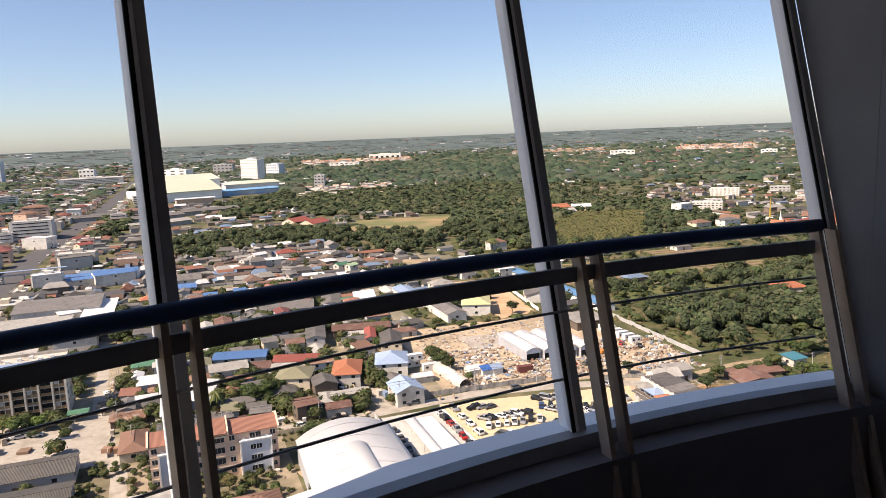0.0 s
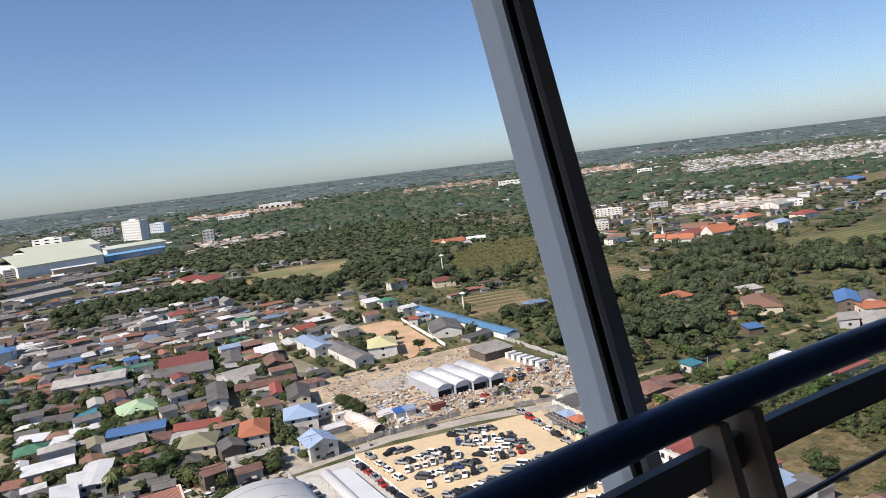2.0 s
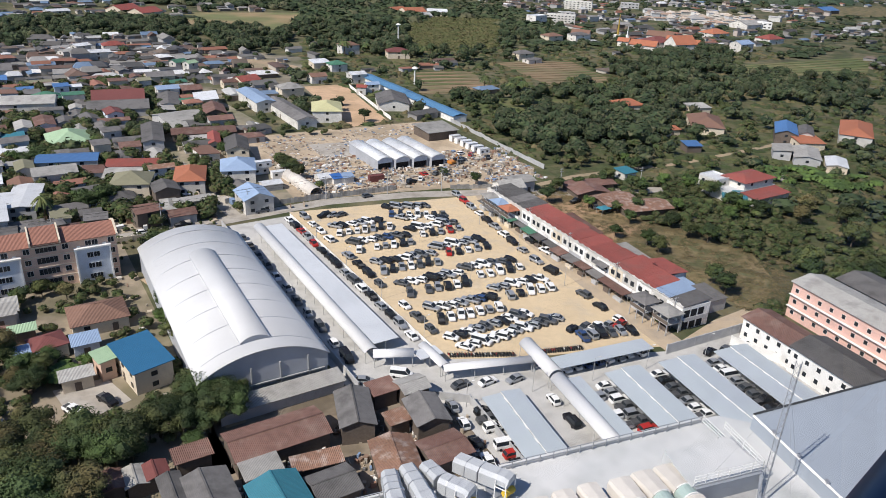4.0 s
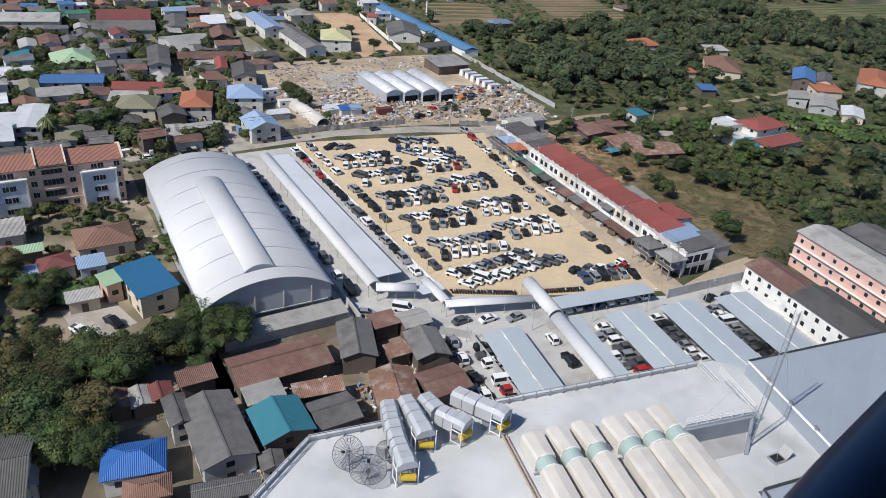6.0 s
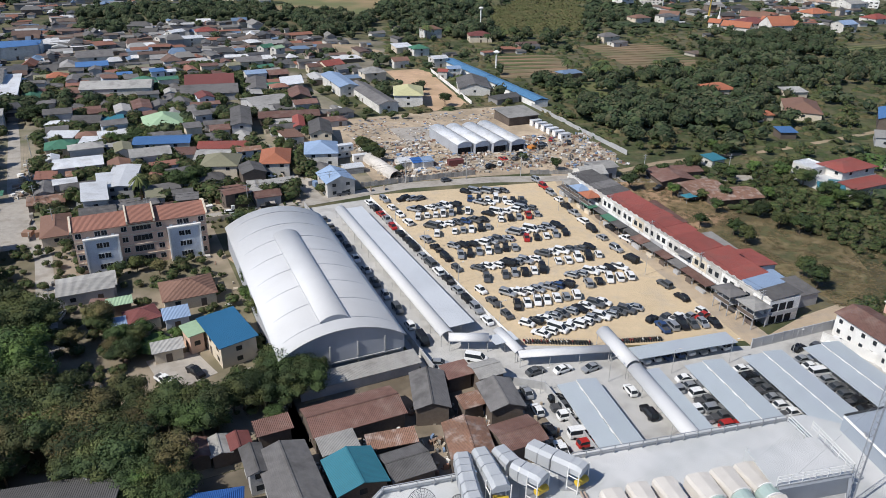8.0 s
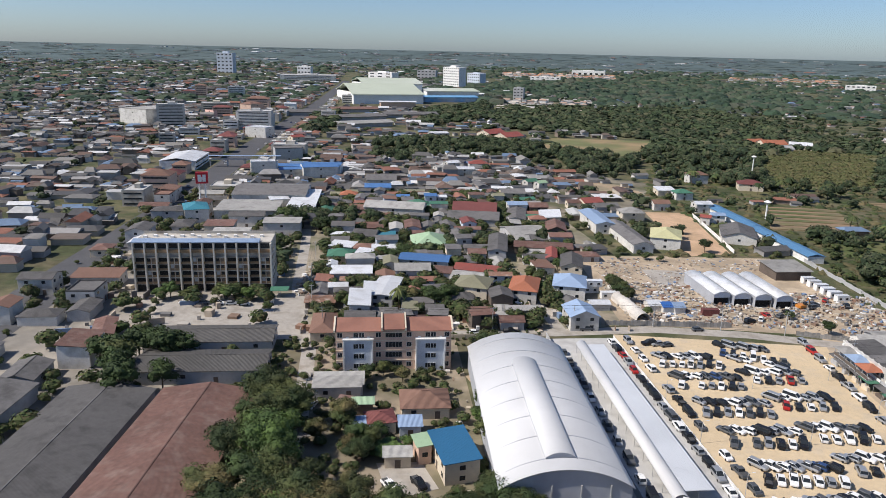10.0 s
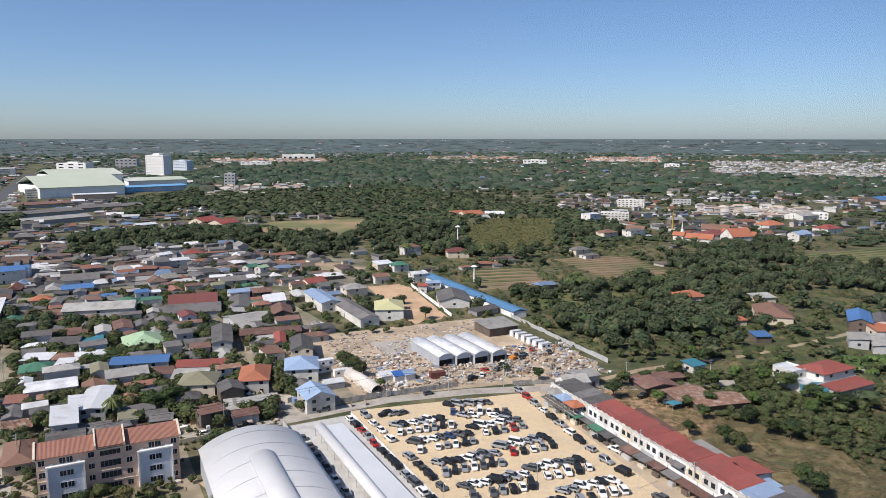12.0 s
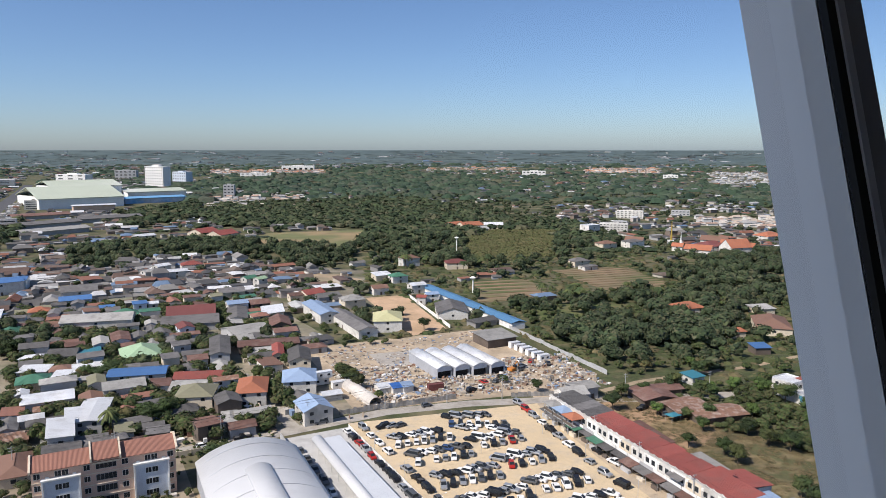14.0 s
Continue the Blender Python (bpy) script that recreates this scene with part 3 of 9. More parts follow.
vent_bm = arch_roof(6.4, HALL["eave"] + HALL["rise"] + 0.25, 1.2, 3.0, 50.0, 14, 0.12)
vent_bm.transform(Matrix.Translation((vent_x, 0, -0.1)))
vent = part("ridge_vent", vent_bm, M_SHEET, hall, "raised curved ridge vent")
vent.data.shade_smooth()
for y in (3.2, 49.6):
    bm = half_disc(6.1, HALL["eave"] + HALL["rise"] + 0.2, 1.1, y, 0.1, 14, base=HALL["eave"] + HALL["rise"] - 0.9)
    bm.transform(Matrix.Translation((vent_x, 0, -0.1)))
    part("vent_end", bm, M_CLAD, vent)
for sgn in (-1, 1):
    part("vent_side", box(vent_x + sgn * 3.1 - 0.05, 3.3, HALL["eave"] + HALL["rise"] - 1.1, vent_x + sgn * 3.1 + 0.05, 49.6, HALL["eave"] + HALL["rise"] + 0.16), M_CLAD, vent)
for x in (-9, -3, 3, 9):
    part("gable_post", box(x - 0.12, HALL["v0"] + 0.3, 0, x + 0.12, HALL["v0"] + 0.55, 7.5), M_POLE, hall)
part("gable_rail", box(-12.5, HALL["v0"] + 0.25, 3.3, 12.5, HALL["v0"] + 0.5, 3.55), M_POLE, hall)
# low lean-to of pale tiles before the gable
leanto = empty("lean_to", site(-39, -3.2), "pale grey fibre-cement lean-to along the hall", "shed")
part("roof", slab([(-13, -3.4, 2.6), (13.5, -3.4, 2.6), (13.5, 1.2, 3.3), (-13, 1.2, 3.3)], 0.12), ROOF["pale"], leanto)
part("wall", box(-12.6, -3.0, 0, 13.1, -2.8, 2.5), M_GREYWALL, leanto)


# ---- covered walks and canopies ----
def posts_under(parent, places, top, r=0.07):
    for x, y in places:
        part("post", rod((x, y, 0), (x, y, top), r), M_POLE, parent)


def vault_walk(u0, v0, u1, v1, width, z, rise, label):
    a, b = Vector(site(u0, v0).translation), Vector(site(u1, v1).translation)
    d = b - a
    th = empty("covered_walk", pose(a.x, a.y, 0, 0, 0, math.degrees(math.atan2(d.y, d.x)) - 90), label, "covered walk")
    part("roof", arch_roof(width, z, rise, 0, d.length, 10, 0.1), M_SHEET, th, "curved silver sheet roof").data.shade_smooth()
    k = max(2, round(d.length / 6) + 1)
    posts_under(th, [(sg * (width / 2 - 0.3), 0.3 + (d.length - 0.6) * i / (k - 1)) for i in range(k) for sg in (-1, 1)], z + 0.1)
    return th


vault_walk(-16.2, 0.3, -15.0, 81, 3.4, 2.9, 1.1, "long curved silver walkway roof on posts")
vault_walk(-16.4, -0.6, -8.2, -4.4, 3.0, 2.9, 1.0, "curved silver walkway roof at the corner")
vault_walk(-4.5, -2.0, -4.6, -12.0, 2.6, 2.8, 0.7, "low curved walkway roof by the gate")
vault_walk(-5.5, -12.5, 14.0, -18.6, 2.8, 2.8, 0.6, "low curved walkway roof beside the sandy lot")
vault_walk(16.6, -13.0, 14.2, -26.8, 3.6, 3.2, 1.5, "tall curved silver walkway roof")
vault_walk(14.2, -27.2, 7.5, -62.0, 3.6, 2.9, 1.4, "curved silver walkway roof towards the tower")


def flat_canopy(name, m, x0, y0, x1, y1, z, label, material=None, slope=0.0, category="canopy"):
    th = empty(name, m, label, category)
    part("roof", slab([(x0, y0, z), (x1, y0, z + slope), (x1, y1, z + slope), (x0, y1, z)], 0.14), material or M_CARPORT, th, "grey-blue sheet roof")
    k = max(2, round((y1 - y0) / 7) + 1)
    posts_under(th, [((x0 + x1) / 2, y0 + 0.5 + (y1 - y0 - 1) * i / (k - 1)) for i in range(k)], z - 0.1)
    return th


flat_canopy("canopy", site(0, 0), -14.3, 3.0, -8.0, 80, 3.0, "long flat grey roof over a row of parking", M_SHEETX)
flat_canopy("canopy", site(-6, -5.0), -2.2, -2.6, 3.6, 1.2, 3.0, "small flat roof over the gate", M_SHEETX)
flat_canopy("canopy", site(29.7, -24.6, 0, -8.5), -12.4, -2.2, 12.6, 2.4, 3.0, "flat grey roof over parked cars", M_CARPORT)
YARD_PAIRS = ((-0.8, 4.1, 4.4), (28.3, 4.2, 4.9), (42.4, 5.1, 4.9), (57.8, 4.7, 4.9))
for x, w0, w1 in YARD_PAIRS:
    flat_canopy("carport", yard(x, 0), 0.0, -44, w0, 0.0, 2.8, "flat grey-blue carport roof on posts", slope=0.25, category="carport")
    flat_canopy("carport", yard(x + w0 + 0.3, 0), 0.0, -44, w1, 0.4, 3.1, "flat grey-blue carport roof on posts", slope=-0.25, category="carport")
    gut = empty("gutter", yard(x + w0 + 0.12, 0), "white roof gutter between two carports", "gutter")
    part("channel", box(0.0, -44, 2.95, 0.11, 0.1, 3.12), M_WHITE, gut)
    for k in range(10):
        part("bracket", box(-0.22, -43 + k * 4.4, 3.03, 0.0, -41.5 + k * 4.4, 3.13), M_WHITE, gut)
flat_canopy("carport", yard(17.9, 0.5), 0.0, -40, 4.6, 0.0, 2.9, "flat grey-blue carport roof on posts", category="carport")


# ---- walls and fences round the yard ----
def wall_run(name, a, b, h, material, label, thick=0.2, posts=0.0, category="wall"):
    a, b = Vector(a), Vector(b)
    d = b - a
    th = empty(name, pose(a.x, a.y, 0, 0, 0, math.degrees(math.atan2(d.y, d.x))), label, category)
    part("panel", box(0, -thick / 2, 0, d.length, thick / 2, h), material, th)
    if posts:
        for i in range(int(d.length / posts) + 1):
            part("post", box(i * posts - 0.12, -thick / 2 - 0.06, 0, i * posts + 0.12, thick / 2 + 0.06, h + 0.15), material, th)
    return th


def S2(u, v):
    return site(u, v).translation.xy


wall_run("fence_wall", S2(-23.4, -8), S2(-23.4, 92), 2.2, M_GREYWALL, "grey concrete boundary wall of the hall", posts=6)
wall_run("fence_wall", S2(-1.2, -2), S2(-0.9, 92), 0.9, M_WHITE, "low white wall along the sandy lot", 0.15, 8)
wall_run("fence_wall", S2(46.5, -28.6), S2(72, -30.4), 2.6, M_GREYWALL, "grey panelled wall at the end of the yard", posts=3)
wall_run("fence_wall", S2(64, -33), S2(75.5, -72), 2.4, M_WHITE, "white boundary wall beside the yard", posts=5)
wall_run("fence_wall", S2(-22.5, -8.5), S2(-5, -22.5), 2.0, M_GREYWALL, "grey wall between the huts and the yard", posts=5)
wall_run("fence_wall", S2(-5, -22.5), S2(-9, -62), 2.0, M_GREYWALL, "grey wall between the huts and the yard", posts=5)

# ---- the podium below the tower ----
PZ = 42.0
podium = empty("podium", pose(0, 0, 0), "white flat-roofed podium of the tower", "building")
PODIUM = [(-30, 8), (-13.0, 42.9), (-10.1, 48.9), (32.6, 64.1), (36.1, 62.9), (40.6, 49.0), (30.4, 45.2), (37, 8)]
M_ROOFTOP = mat("roof_screed", (0.58, 0.58, 0.575), 0.85, 0, 0.10, 0.5, stain=(0.40, 0.415, 0.41), stain_amount=0.75, alt=(0.50, 0.51, 0.51))
M_GREYROOF = mat("grey_blue_roof", (0.36, 0.40, 0.45), 0.6, 0.1, 0.06, 0.5)
part("block", prism(PODIUM[::-1], 0, PZ), M_ROOFTOP, podium)
upper = empty("upper_block", pose(0, 0, 0), "grey-blue roofed block beside the podium", "building")
part("block", prism([(35.4, 61.9), (39.1, 47.2), (29.8, 43.7), (36.4, 8), (75, 20), (62, 71.9)][::-1], 0.05, PZ + 1.8), M_GREYROOF, upper)
tower = empty("tower", pose(0, 0, 0), "lower storeys of the tower under the room", "building")
part("shaft", prism([room_plan(s, 0.45) for s in s_in] + [room_plan(1.35, 9.0), room_plan(-5.1, 9.0)], PZ, ROOM_FLOOR - 0.21), M_PALEBLUE, tower)

# ---- trees ----
M_BARK = mat("bark", (0.11, 0.085, 0.06), 0.95, 0, 0.25, 3)
GREENS = {
    "deep": mat("deep_green_leaves", (0.034, 0.054, 0.019), 0.8, 0, 0.45, 0.9, rand=0.4, alt=(0.044, 0.070, 0.020)),
    "olive": mat("olive_leaves", (0.080, 0.092, 0.030), 0.8, 0, 0.45, 0.9, rand=0.4, alt=(0.038, 0.060, 0.021)),
    "dry": mat("dry_olive_leaves", (0.135, 0.112, 0.048), 0.9, 0, 0.45, 0.9, rand=0.35, alt=(0.060, 0.070, 0.027)),
    "fresh": mat("fresh_green_leaves", (0.090, 0.142, 0.034), 0.75, 0, 0.35, 0.9, rand=0.25, alt=(0.050, 0.086, 0.024)),
}
rng = np.random.default_rng(7)


def leaf_cloud(lobes, quads, leaf, core=0.74):
    """A crown: lumpy inner lobes with many small tilted leaf sprays standing out of them."""
    verts, faces = [], []
    ico = bmesh.new()
    bmesh.ops.create_icosphere(ico, subdivisions=1, radius=1)
    iv = np.array([v.co[:] for v in ico.verts])
    ifc = [[v.index for v in f.verts] for f in ico.faces]
    ico.free()
    for c, r in lobes:
        k = len(verts)
        bumps = 1 + 0.28 * np.sin(iv[:, :1] * 5.1 + c[0] * 3) * np.sin(iv[:, 1:2] * 4.3 + c[1]) + rng.uniform(-0.14, 0.14, (len(iv), 1))
        verts += [tuple(p) for p in np.array(c) + iv * bumps * np.array(r) * core]
        faces += [tuple(k + i for i in f) for f in ifc]
    weights = np.array([r[0] * r[1] for _, r in lobes])
    picks = rng.choice(len(lobes), quads, p=weights / weights.sum())
    for i in picks:
        c, r = lobes[i]
        d = rng.normal(size=3)
        d /= np.linalg.norm(d)
        d[2] = abs(d[2]) if rng.random() < 0.75 else d[2]
        p = np.array(c) + d * np.array(r) * rng.uniform(0.78, 1.08)
        t = np.cross(d, rng.normal(size=3))
        t /= np.linalg.norm(t)
        b = np.cross(t, d) + d * rng.uniform(-0.6, 0.6)
        s = leaf * rng.uniform(0.6, 1.4)
        k = len(verts)
        verts += [tuple(p - t * s), tuple(p + b * s * 0.8), tuple(p + t * s + d * s * 0.3), tuple(p - b * s * 0.8)]
        faces.append((k, k + 1, k + 2, k + 3))
    return verts, faces


def limb_mesh(height, spread, seed, r=0.22):
    rnd = random.Random(seed)
    bm = rod((0, 0, 0), (0.1, 0, height * 0.45), r, 7, r * 0.75)
    for k in range(5):
        a = 2 * math.pi * (k + rnd.random() * 0.6) / 5
        z0 = height * (0.30 + 0.05 * k)
        add_rod(bm, (0.05, 0, z0), (math.cos(a) * spread * 0.55, math.sin(a) * spread * 0.55, height * (0.62 + rnd.random() * 0.15)), r * 0.5, 5, r * 0.15)
    return bm


def broad_lobes(h, w, seed, n=9):
    rnd = random.Random(seed)
    out = [((0, 0, h * 0.68), (w * 0.34, w * 0.34, h * 0.26))]
    for k in range(n):
        a = 2 * math.pi * (k + rnd.random()) / n
        d = w * rnd.uniform(0.18, 0.34)
        s = rnd.uniform(0.16, 0.25)
        out.append(((math.cos(a) * d, math.sin(a) * d, h * rnd.uniform(0.48, 0.82)), (w * s, w * s, h * s * 0.75)))
    return out


TREE_LABEL = {"deep": "dark green leafy broad-crowned tree", "olive": "olive green leafy tree with an uneven crown", "fresh": "bright green leafy tree", "dry": "half-dry olive brown leafy tree"}
TREES = {}
for kind_of in ("deep", "olive", "fresh", "dry"):
    for seed in range(6):
        th = empty("tree", pose(0, 0, -500), TREE_LABEL[kind_of], "tree", "trees among the houses")
        part("trunk", limb_mesh(8, 7.5, seed), M_BARK, th, "grey-brown trunk with limbs")
        near_crown = seed < 3                  # seeds 0 to 2 stand close to the tower, 3 to 5 further off
        v, f = leaf_cloud(broad_lobes(8, 8.0, seed * 7 + len(kind_of), 12), 2700 if near_crown else 1000, 0.14 if near_crown else 0.25, 0.70)
        crown = new("crown", link_mesh("crown", v, f, GREENS[kind_of]))
        crown.parent = th
        TREES[kind_of, seed] = th


def palm_mesh():
    verts, faces = [], []
    for k in range(16):
        a = 2 * math.pi * k / 16 + rng.uniform(-0.1, 0.1)
        rise = rng.uniform(-0.3, 0.9)
        pts = []
        for j in range(6):
            t = j / 5
            pts.append(np.array([math.cos(a) * 2.9 * t, math.sin(a) * 2.9 * t, 7 + rise * 1.6 * t - 2.4 * t * t]))
        side = np.array([-math.sin(a), math.cos(a), 0])
        for p, q in zip(pts, pts[1:]):
            for sg in (-1, 1):
                k0 = len(verts)
                w = 0.42
                verts += [tuple(p), tuple(q), tuple(q + side * sg * w - np.array([0, 0, 0.28])), tuple(p + side * sg * w - np.array([0, 0, 0.28]))]
                faces.append((k0, k0 + 1, k0 + 2, k0 + 3))
    return verts, faces


palm = empty("palm_tree", pose(0, 0, -500), "tall coconut palm with arching fronds", "palm tree", "palms among the trees")
part("trunk", rod((0, 0, 0), (0.3, 0.1, 7.0), 0.17, 7, 0.12), M_BARK, palm)
v, f = palm_mesh()
fronds = new("fronds", link_mesh("fronds", v, f, GREENS["olive"]))
fronds.parent = palm
TREES["palm", 0] = palm


def banana_mesh():
    verts, faces = [], []
    for stem in range(5):
        cx, cy = rng.uniform(-1.2, 1.2, 2)
        for k in range(7):
            a = rng.uniform(0, 6.28)
            side = np.array([-math.sin(a), math.cos(a), 0]) * 0.32
            pts = [np.array([cx + math.cos(a) * 1.7 * t, cy + math.sin(a) * 1.7 * t, 1.7 + 1.5 * t - 1.9 * t * t]) for t in (0, 0.35, 0.7, 1)]
            for p, q in zip(pts, pts[1:]):
                k0 = len(verts)
                verts += [tuple(p - side), tuple(q - side), tuple(q + side), tuple(p + side)]
                faces.append((k0, k0 + 1, k0 + 2, k0 + 3))
    return verts, faces


banana = empty("banana_plant", pose(0, 0, -500), "clump of banana plants with broad leaves", "banana plant", "banana plants")
part("trunk", rod((0, 0, 0), (0, 0, 1.8), 0.14, 6), GREENS["olive"], banana)
v, f = banana_mesh()
bl = new("leaves", link_mesh("leaves", v, f, GREENS["fresh"]))
bl.parent = banana
TREES["banana", 0] = banana
PROTOTYPES = list(TREES.values())
tree_rnd, WOOD_ROWS = random.Random(5), []


def tree(kind_of, x, y, h=8.0, w=None):
    th = TREES[kind_of, 0 if kind_of in ("palm", "banana") else tree_rnd.randrange(3) + (0 if math.hypot(x, y) < 178 else 3)]
    base = {"palm": 7.0, "banana": 3.0}.get(kind_of, 8.0)
    s = h / base
    wide = (w or h) / base
    made = copy_thing(th, pose(x, y, 0, 0, 0, tree_rnd.uniform(0, 360)))
    made.scale = (wide, wide, s)
    return made


def roofed(x, y, margin):
    """True where a house stands."""
    for hx, hy, az, L, W in RECTS:
        c, s = math.cos(radians(az)), math.sin(radians(az))
        dx, dy = x - hx, y - hy
        if abs(dx * c + dy * s) < L / 2 + margin and abs(-dx * s + dy * c) < W / 2 + margin:
            return True
    return False


def grove(kinds, centre, rx, ry, turn, count, h0, h1, seed):
    """Some trees scattered over an ellipse of the site."""
    rnd = random.Random(seed)
    for _ in range(count):
        a, d = rnd.uniform(0, 6.283), math.sqrt(rnd.random())
        m = pose(centre[0], centre[1], 0, 0, 0, turn) @ Vector((math.cos(a) * d * rx, math.sin(a) * d * ry, 0))
        h = rnd.uniform(h0, h1)
        if roofed(m.x, m.y, 1.2):
            continue
        k, w = rnd.choice(kinds), h * rnd.uniform(0.9, 1.25)
        if m.y > 300 and k not in ("palm", "banana"):
            WOOD_ROWS.append((m.x, m.y, -0.4, w, h, rnd.uniform(0, 6.28)))
        else:
            tree(k, m.x, m.y, h, w)


# ---- woods and scrub further off: one sheet of many crowns ----
def merged(name, protos, places, material, label, category):
    """Many low crowns or houses joined into one mesh: rows of x, y, z, width, height, turn."""
    vs, fs, count = [], [], 0
    pick = np.random.default_rng(3).integers(0, len(protos), len(places))
    for i, (pv, pf) in enumerate(protos):
        rows = places[pick == i]
        if not len(rows):
            continue
        c, s = np.cos(rows[:, 5])[:, None], np.sin(rows[:, 5])[:, None]
        x, y = pv[None, :, 0] * rows[:, 3:4], pv[None, :, 1] * rows[:, 3:4]
        pts = np.stack([rows[:, 0:1] + x * c - y * s, rows[:, 1:2] + x * s + y * c, rows[:, 2:3] + pv[None, :, 2] * rows[:, 4:5]], -1)
        vs.append(pts.reshape(-1, 3))
        fs.append((pf[None] + (count + np.arange(len(rows)) * len(pv))[:, None, None]).reshape(-1, pf.shape[1]))
        count += len(rows) * len(pv)
    v, f = np.concatenate(vs), np.concatenate(fs)
    me = bpy.data.meshes.new(name)
    me.vertices.add(len(v))
    me.vertices.foreach_set("co", v.astype(np.float32).ravel())
    k = f.shape[1]
    me.loops.add(f.size)
    me.loops.foreach_set("vertex_index", f.astype(np.int32).ravel())
    me.polygons.add(len(f))
    me.polygons.foreach_set("loop_start", np.arange(0, f.size, k, dtype=np.int32))
    me.update(calc_edges=True)
    me.shade_flat()
    me.materials.append(material)
    return tagged(new(name, me), label, category, kind="stuff")


def crown_proto(seed, lobes, quads, leaf, sub=1):
    """A small crown of triangles only, 1 m wide and 1 m high, for joining."""
    r = np.random.default_rng(seed)
    ico = bmesh.new()
    bmesh.ops.create_icosphere(ico, subdivisions=sub, radius=1)
    iv = np.array([v.co[:] for v in ico.verts])
    ifc = np.array([[v.index for v in f.verts] for f in ico.faces])
    ico.free()
    vs, fs, n = [], [], 0
    for k in range(lobes):
        a = 2 * math.pi * k / lobes + r.uniform(0, 1)
        d = 0 if k == 0 else r.uniform(0.16, 0.30)
        rad = 0.34 if k == 0 else r.uniform(0.16, 0.25)
        c = np.array([math.cos(a) * d, math.sin(a) * d, 0.58 if k == 0 else r.uniform(0.36, 0.80)])
        bump = 1 + r.uniform(-0.22, 0.22, (len(iv), 1))
        vs.append(c + iv * bump * rad * np.array([1, 1, 0.95]))
        fs.append(ifc + n)
        n += len(iv)
    for _ in range(quads):
        d = r.normal(size=3)
        d[2] = abs(d[2])
        d /= np.linalg.norm(d)
        p = np.array([0, 0, 0.55]) + d * np.array([0.46, 0.46, 0.40]) * r.uniform(0.75, 1.05)
        t = r.normal(size=3)
        t -= d * (t @ d)
        t /= np.linalg.norm(t)
        b = np.cross(d, t) + d * r.uniform(-0.5, 0.5)
        s = leaf * r.uniform(0.6, 1.4)
        vs.append(np.array([p - t * s, p + t * s, p + b * s * 1.4]))
        fs.append(np.array([[n, n + 1, n + 2]]))
        n += 3
    return np.concatenate(vs), np.concatenate(fs)

# ---- vehicles ----
M_PAINT = {
    "white": mat("white_car_paint", (0.74, 0.74, 0.73), 0.3, 0, 0.04, 2),
    "silver": mat("silver_car_paint", (0.42, 0.43, 0.44), 0.32, 0.5, 0.04, 2),
    "grey": mat("grey_car_paint", (0.13, 0.135, 0.14), 0.32, 0.4, 0.05, 2),
    "black": mat("black_car_paint", (0.015, 0.015, 0.017), 0.25, 0, 0.1, 2),
    "red": mat("red_car_paint", (0.36, 0.025, 0.02), 0.3, 0, 0.05, 2),
    "blue": mat("blue_car_paint", (0.035, 0.07, 0.17), 0.3, 0.1, 0.05, 2),
    "yellow": mat("yellow_car_paint", (0.55, 0.50, 0.05), 0.35, 0, 0.05, 2),
    "orange": mat("orange_car_paint", (0.52, 0.20, 0.04), 0.35, 0, 0.05, 2),
    "brown": mat("brown_car_paint", (0.16, 0.09, 0.06), 0.35, 0.2, 0.05, 2),
}
# side profiles (x, z) of the bodies, and of the glass above them
M_BED_LINER = mat("bed_liner", (0.07, 0.07, 0.072), 0.7, 0, 0.15, 2)
SHAPES = {
    "sedan": dict(L=4.5, W=1.76, body=[(-2.25, 0.32), (-2.22, 0.86), (-1.55, 0.98), (1.05, 0.96), (2.05, 0.80), (2.25, 0.55), (2.22, 0.30)], cabin=[(-1.75, 0.97), (-1.05, 1.42), (0.25, 1.44), (1.15, 0.95)]),
    "hatch": dict(L=3.9, W=1.70, body=[(-1.95, 0.32), (-1.93, 0.95), (-1.6, 1.00), (0.95, 0.98), (1.75, 0.82), (1.95, 0.55), (1.92, 0.30)], cabin=[(-1.88, 0.99), (-1.45, 1.48), (0.15, 1.50), (1.05, 0.97)]),
    "suv": dict(L=4.7, W=1.86, body=[(-2.35, 0.40), (-2.33, 1.08), (-2.1, 1.14), (1.00, 1.12), (2.10, 1.00), (2.35, 0.70), (2.32, 0.38)], cabin=[(-2.30, 1.13), (-2.05, 1.76), (0.15, 1.80), (1.05, 1.11)]),
    "pickup": dict(L=5.2, W=1.84, body=[(-2.60, 0.45), (-2.60, 1.08), (-0.85, 1.10), (1.15, 1.10), (2.30, 1.00), (2.60, 0.70), (2.58, 0.42)], cabin=[(-0.85, 1.09), (-0.70, 1.72), (0.55, 1.76), (1.30, 1.08)]),
    "van": dict(L=5.0, W=1.90, body=[(-2.50, 0.38), (-2.50, 1.25), (1.55, 1.22), (2.30, 1.00), (2.50, 0.65), (2.46, 0.36)], cabin=[(-2.48, 1.24), (-2.42, 2.02), (1.00, 2.06), (1.85, 1.15)]),
}


def loft(sections):
    """A closed skin through outlines of equal count."""
    bm = bmesh.new()
    rows = [[bm.verts.new(p) for p in s] for s in sections]
    k = len(rows[0])
    for a, b in zip(rows, rows[1:]):
        for i in range(k):
            bm.faces.new((a[i], a[(i + 1) % k], b[(i + 1) % k], b[i]))
    bm.faces.new(rows[0][::-1])
    bm.faces.new(rows[-1])
    bmesh.ops.recalc_face_normals(bm, faces=bm.faces)
    return bm


CAR_PATTERNS, CARS = [], {}


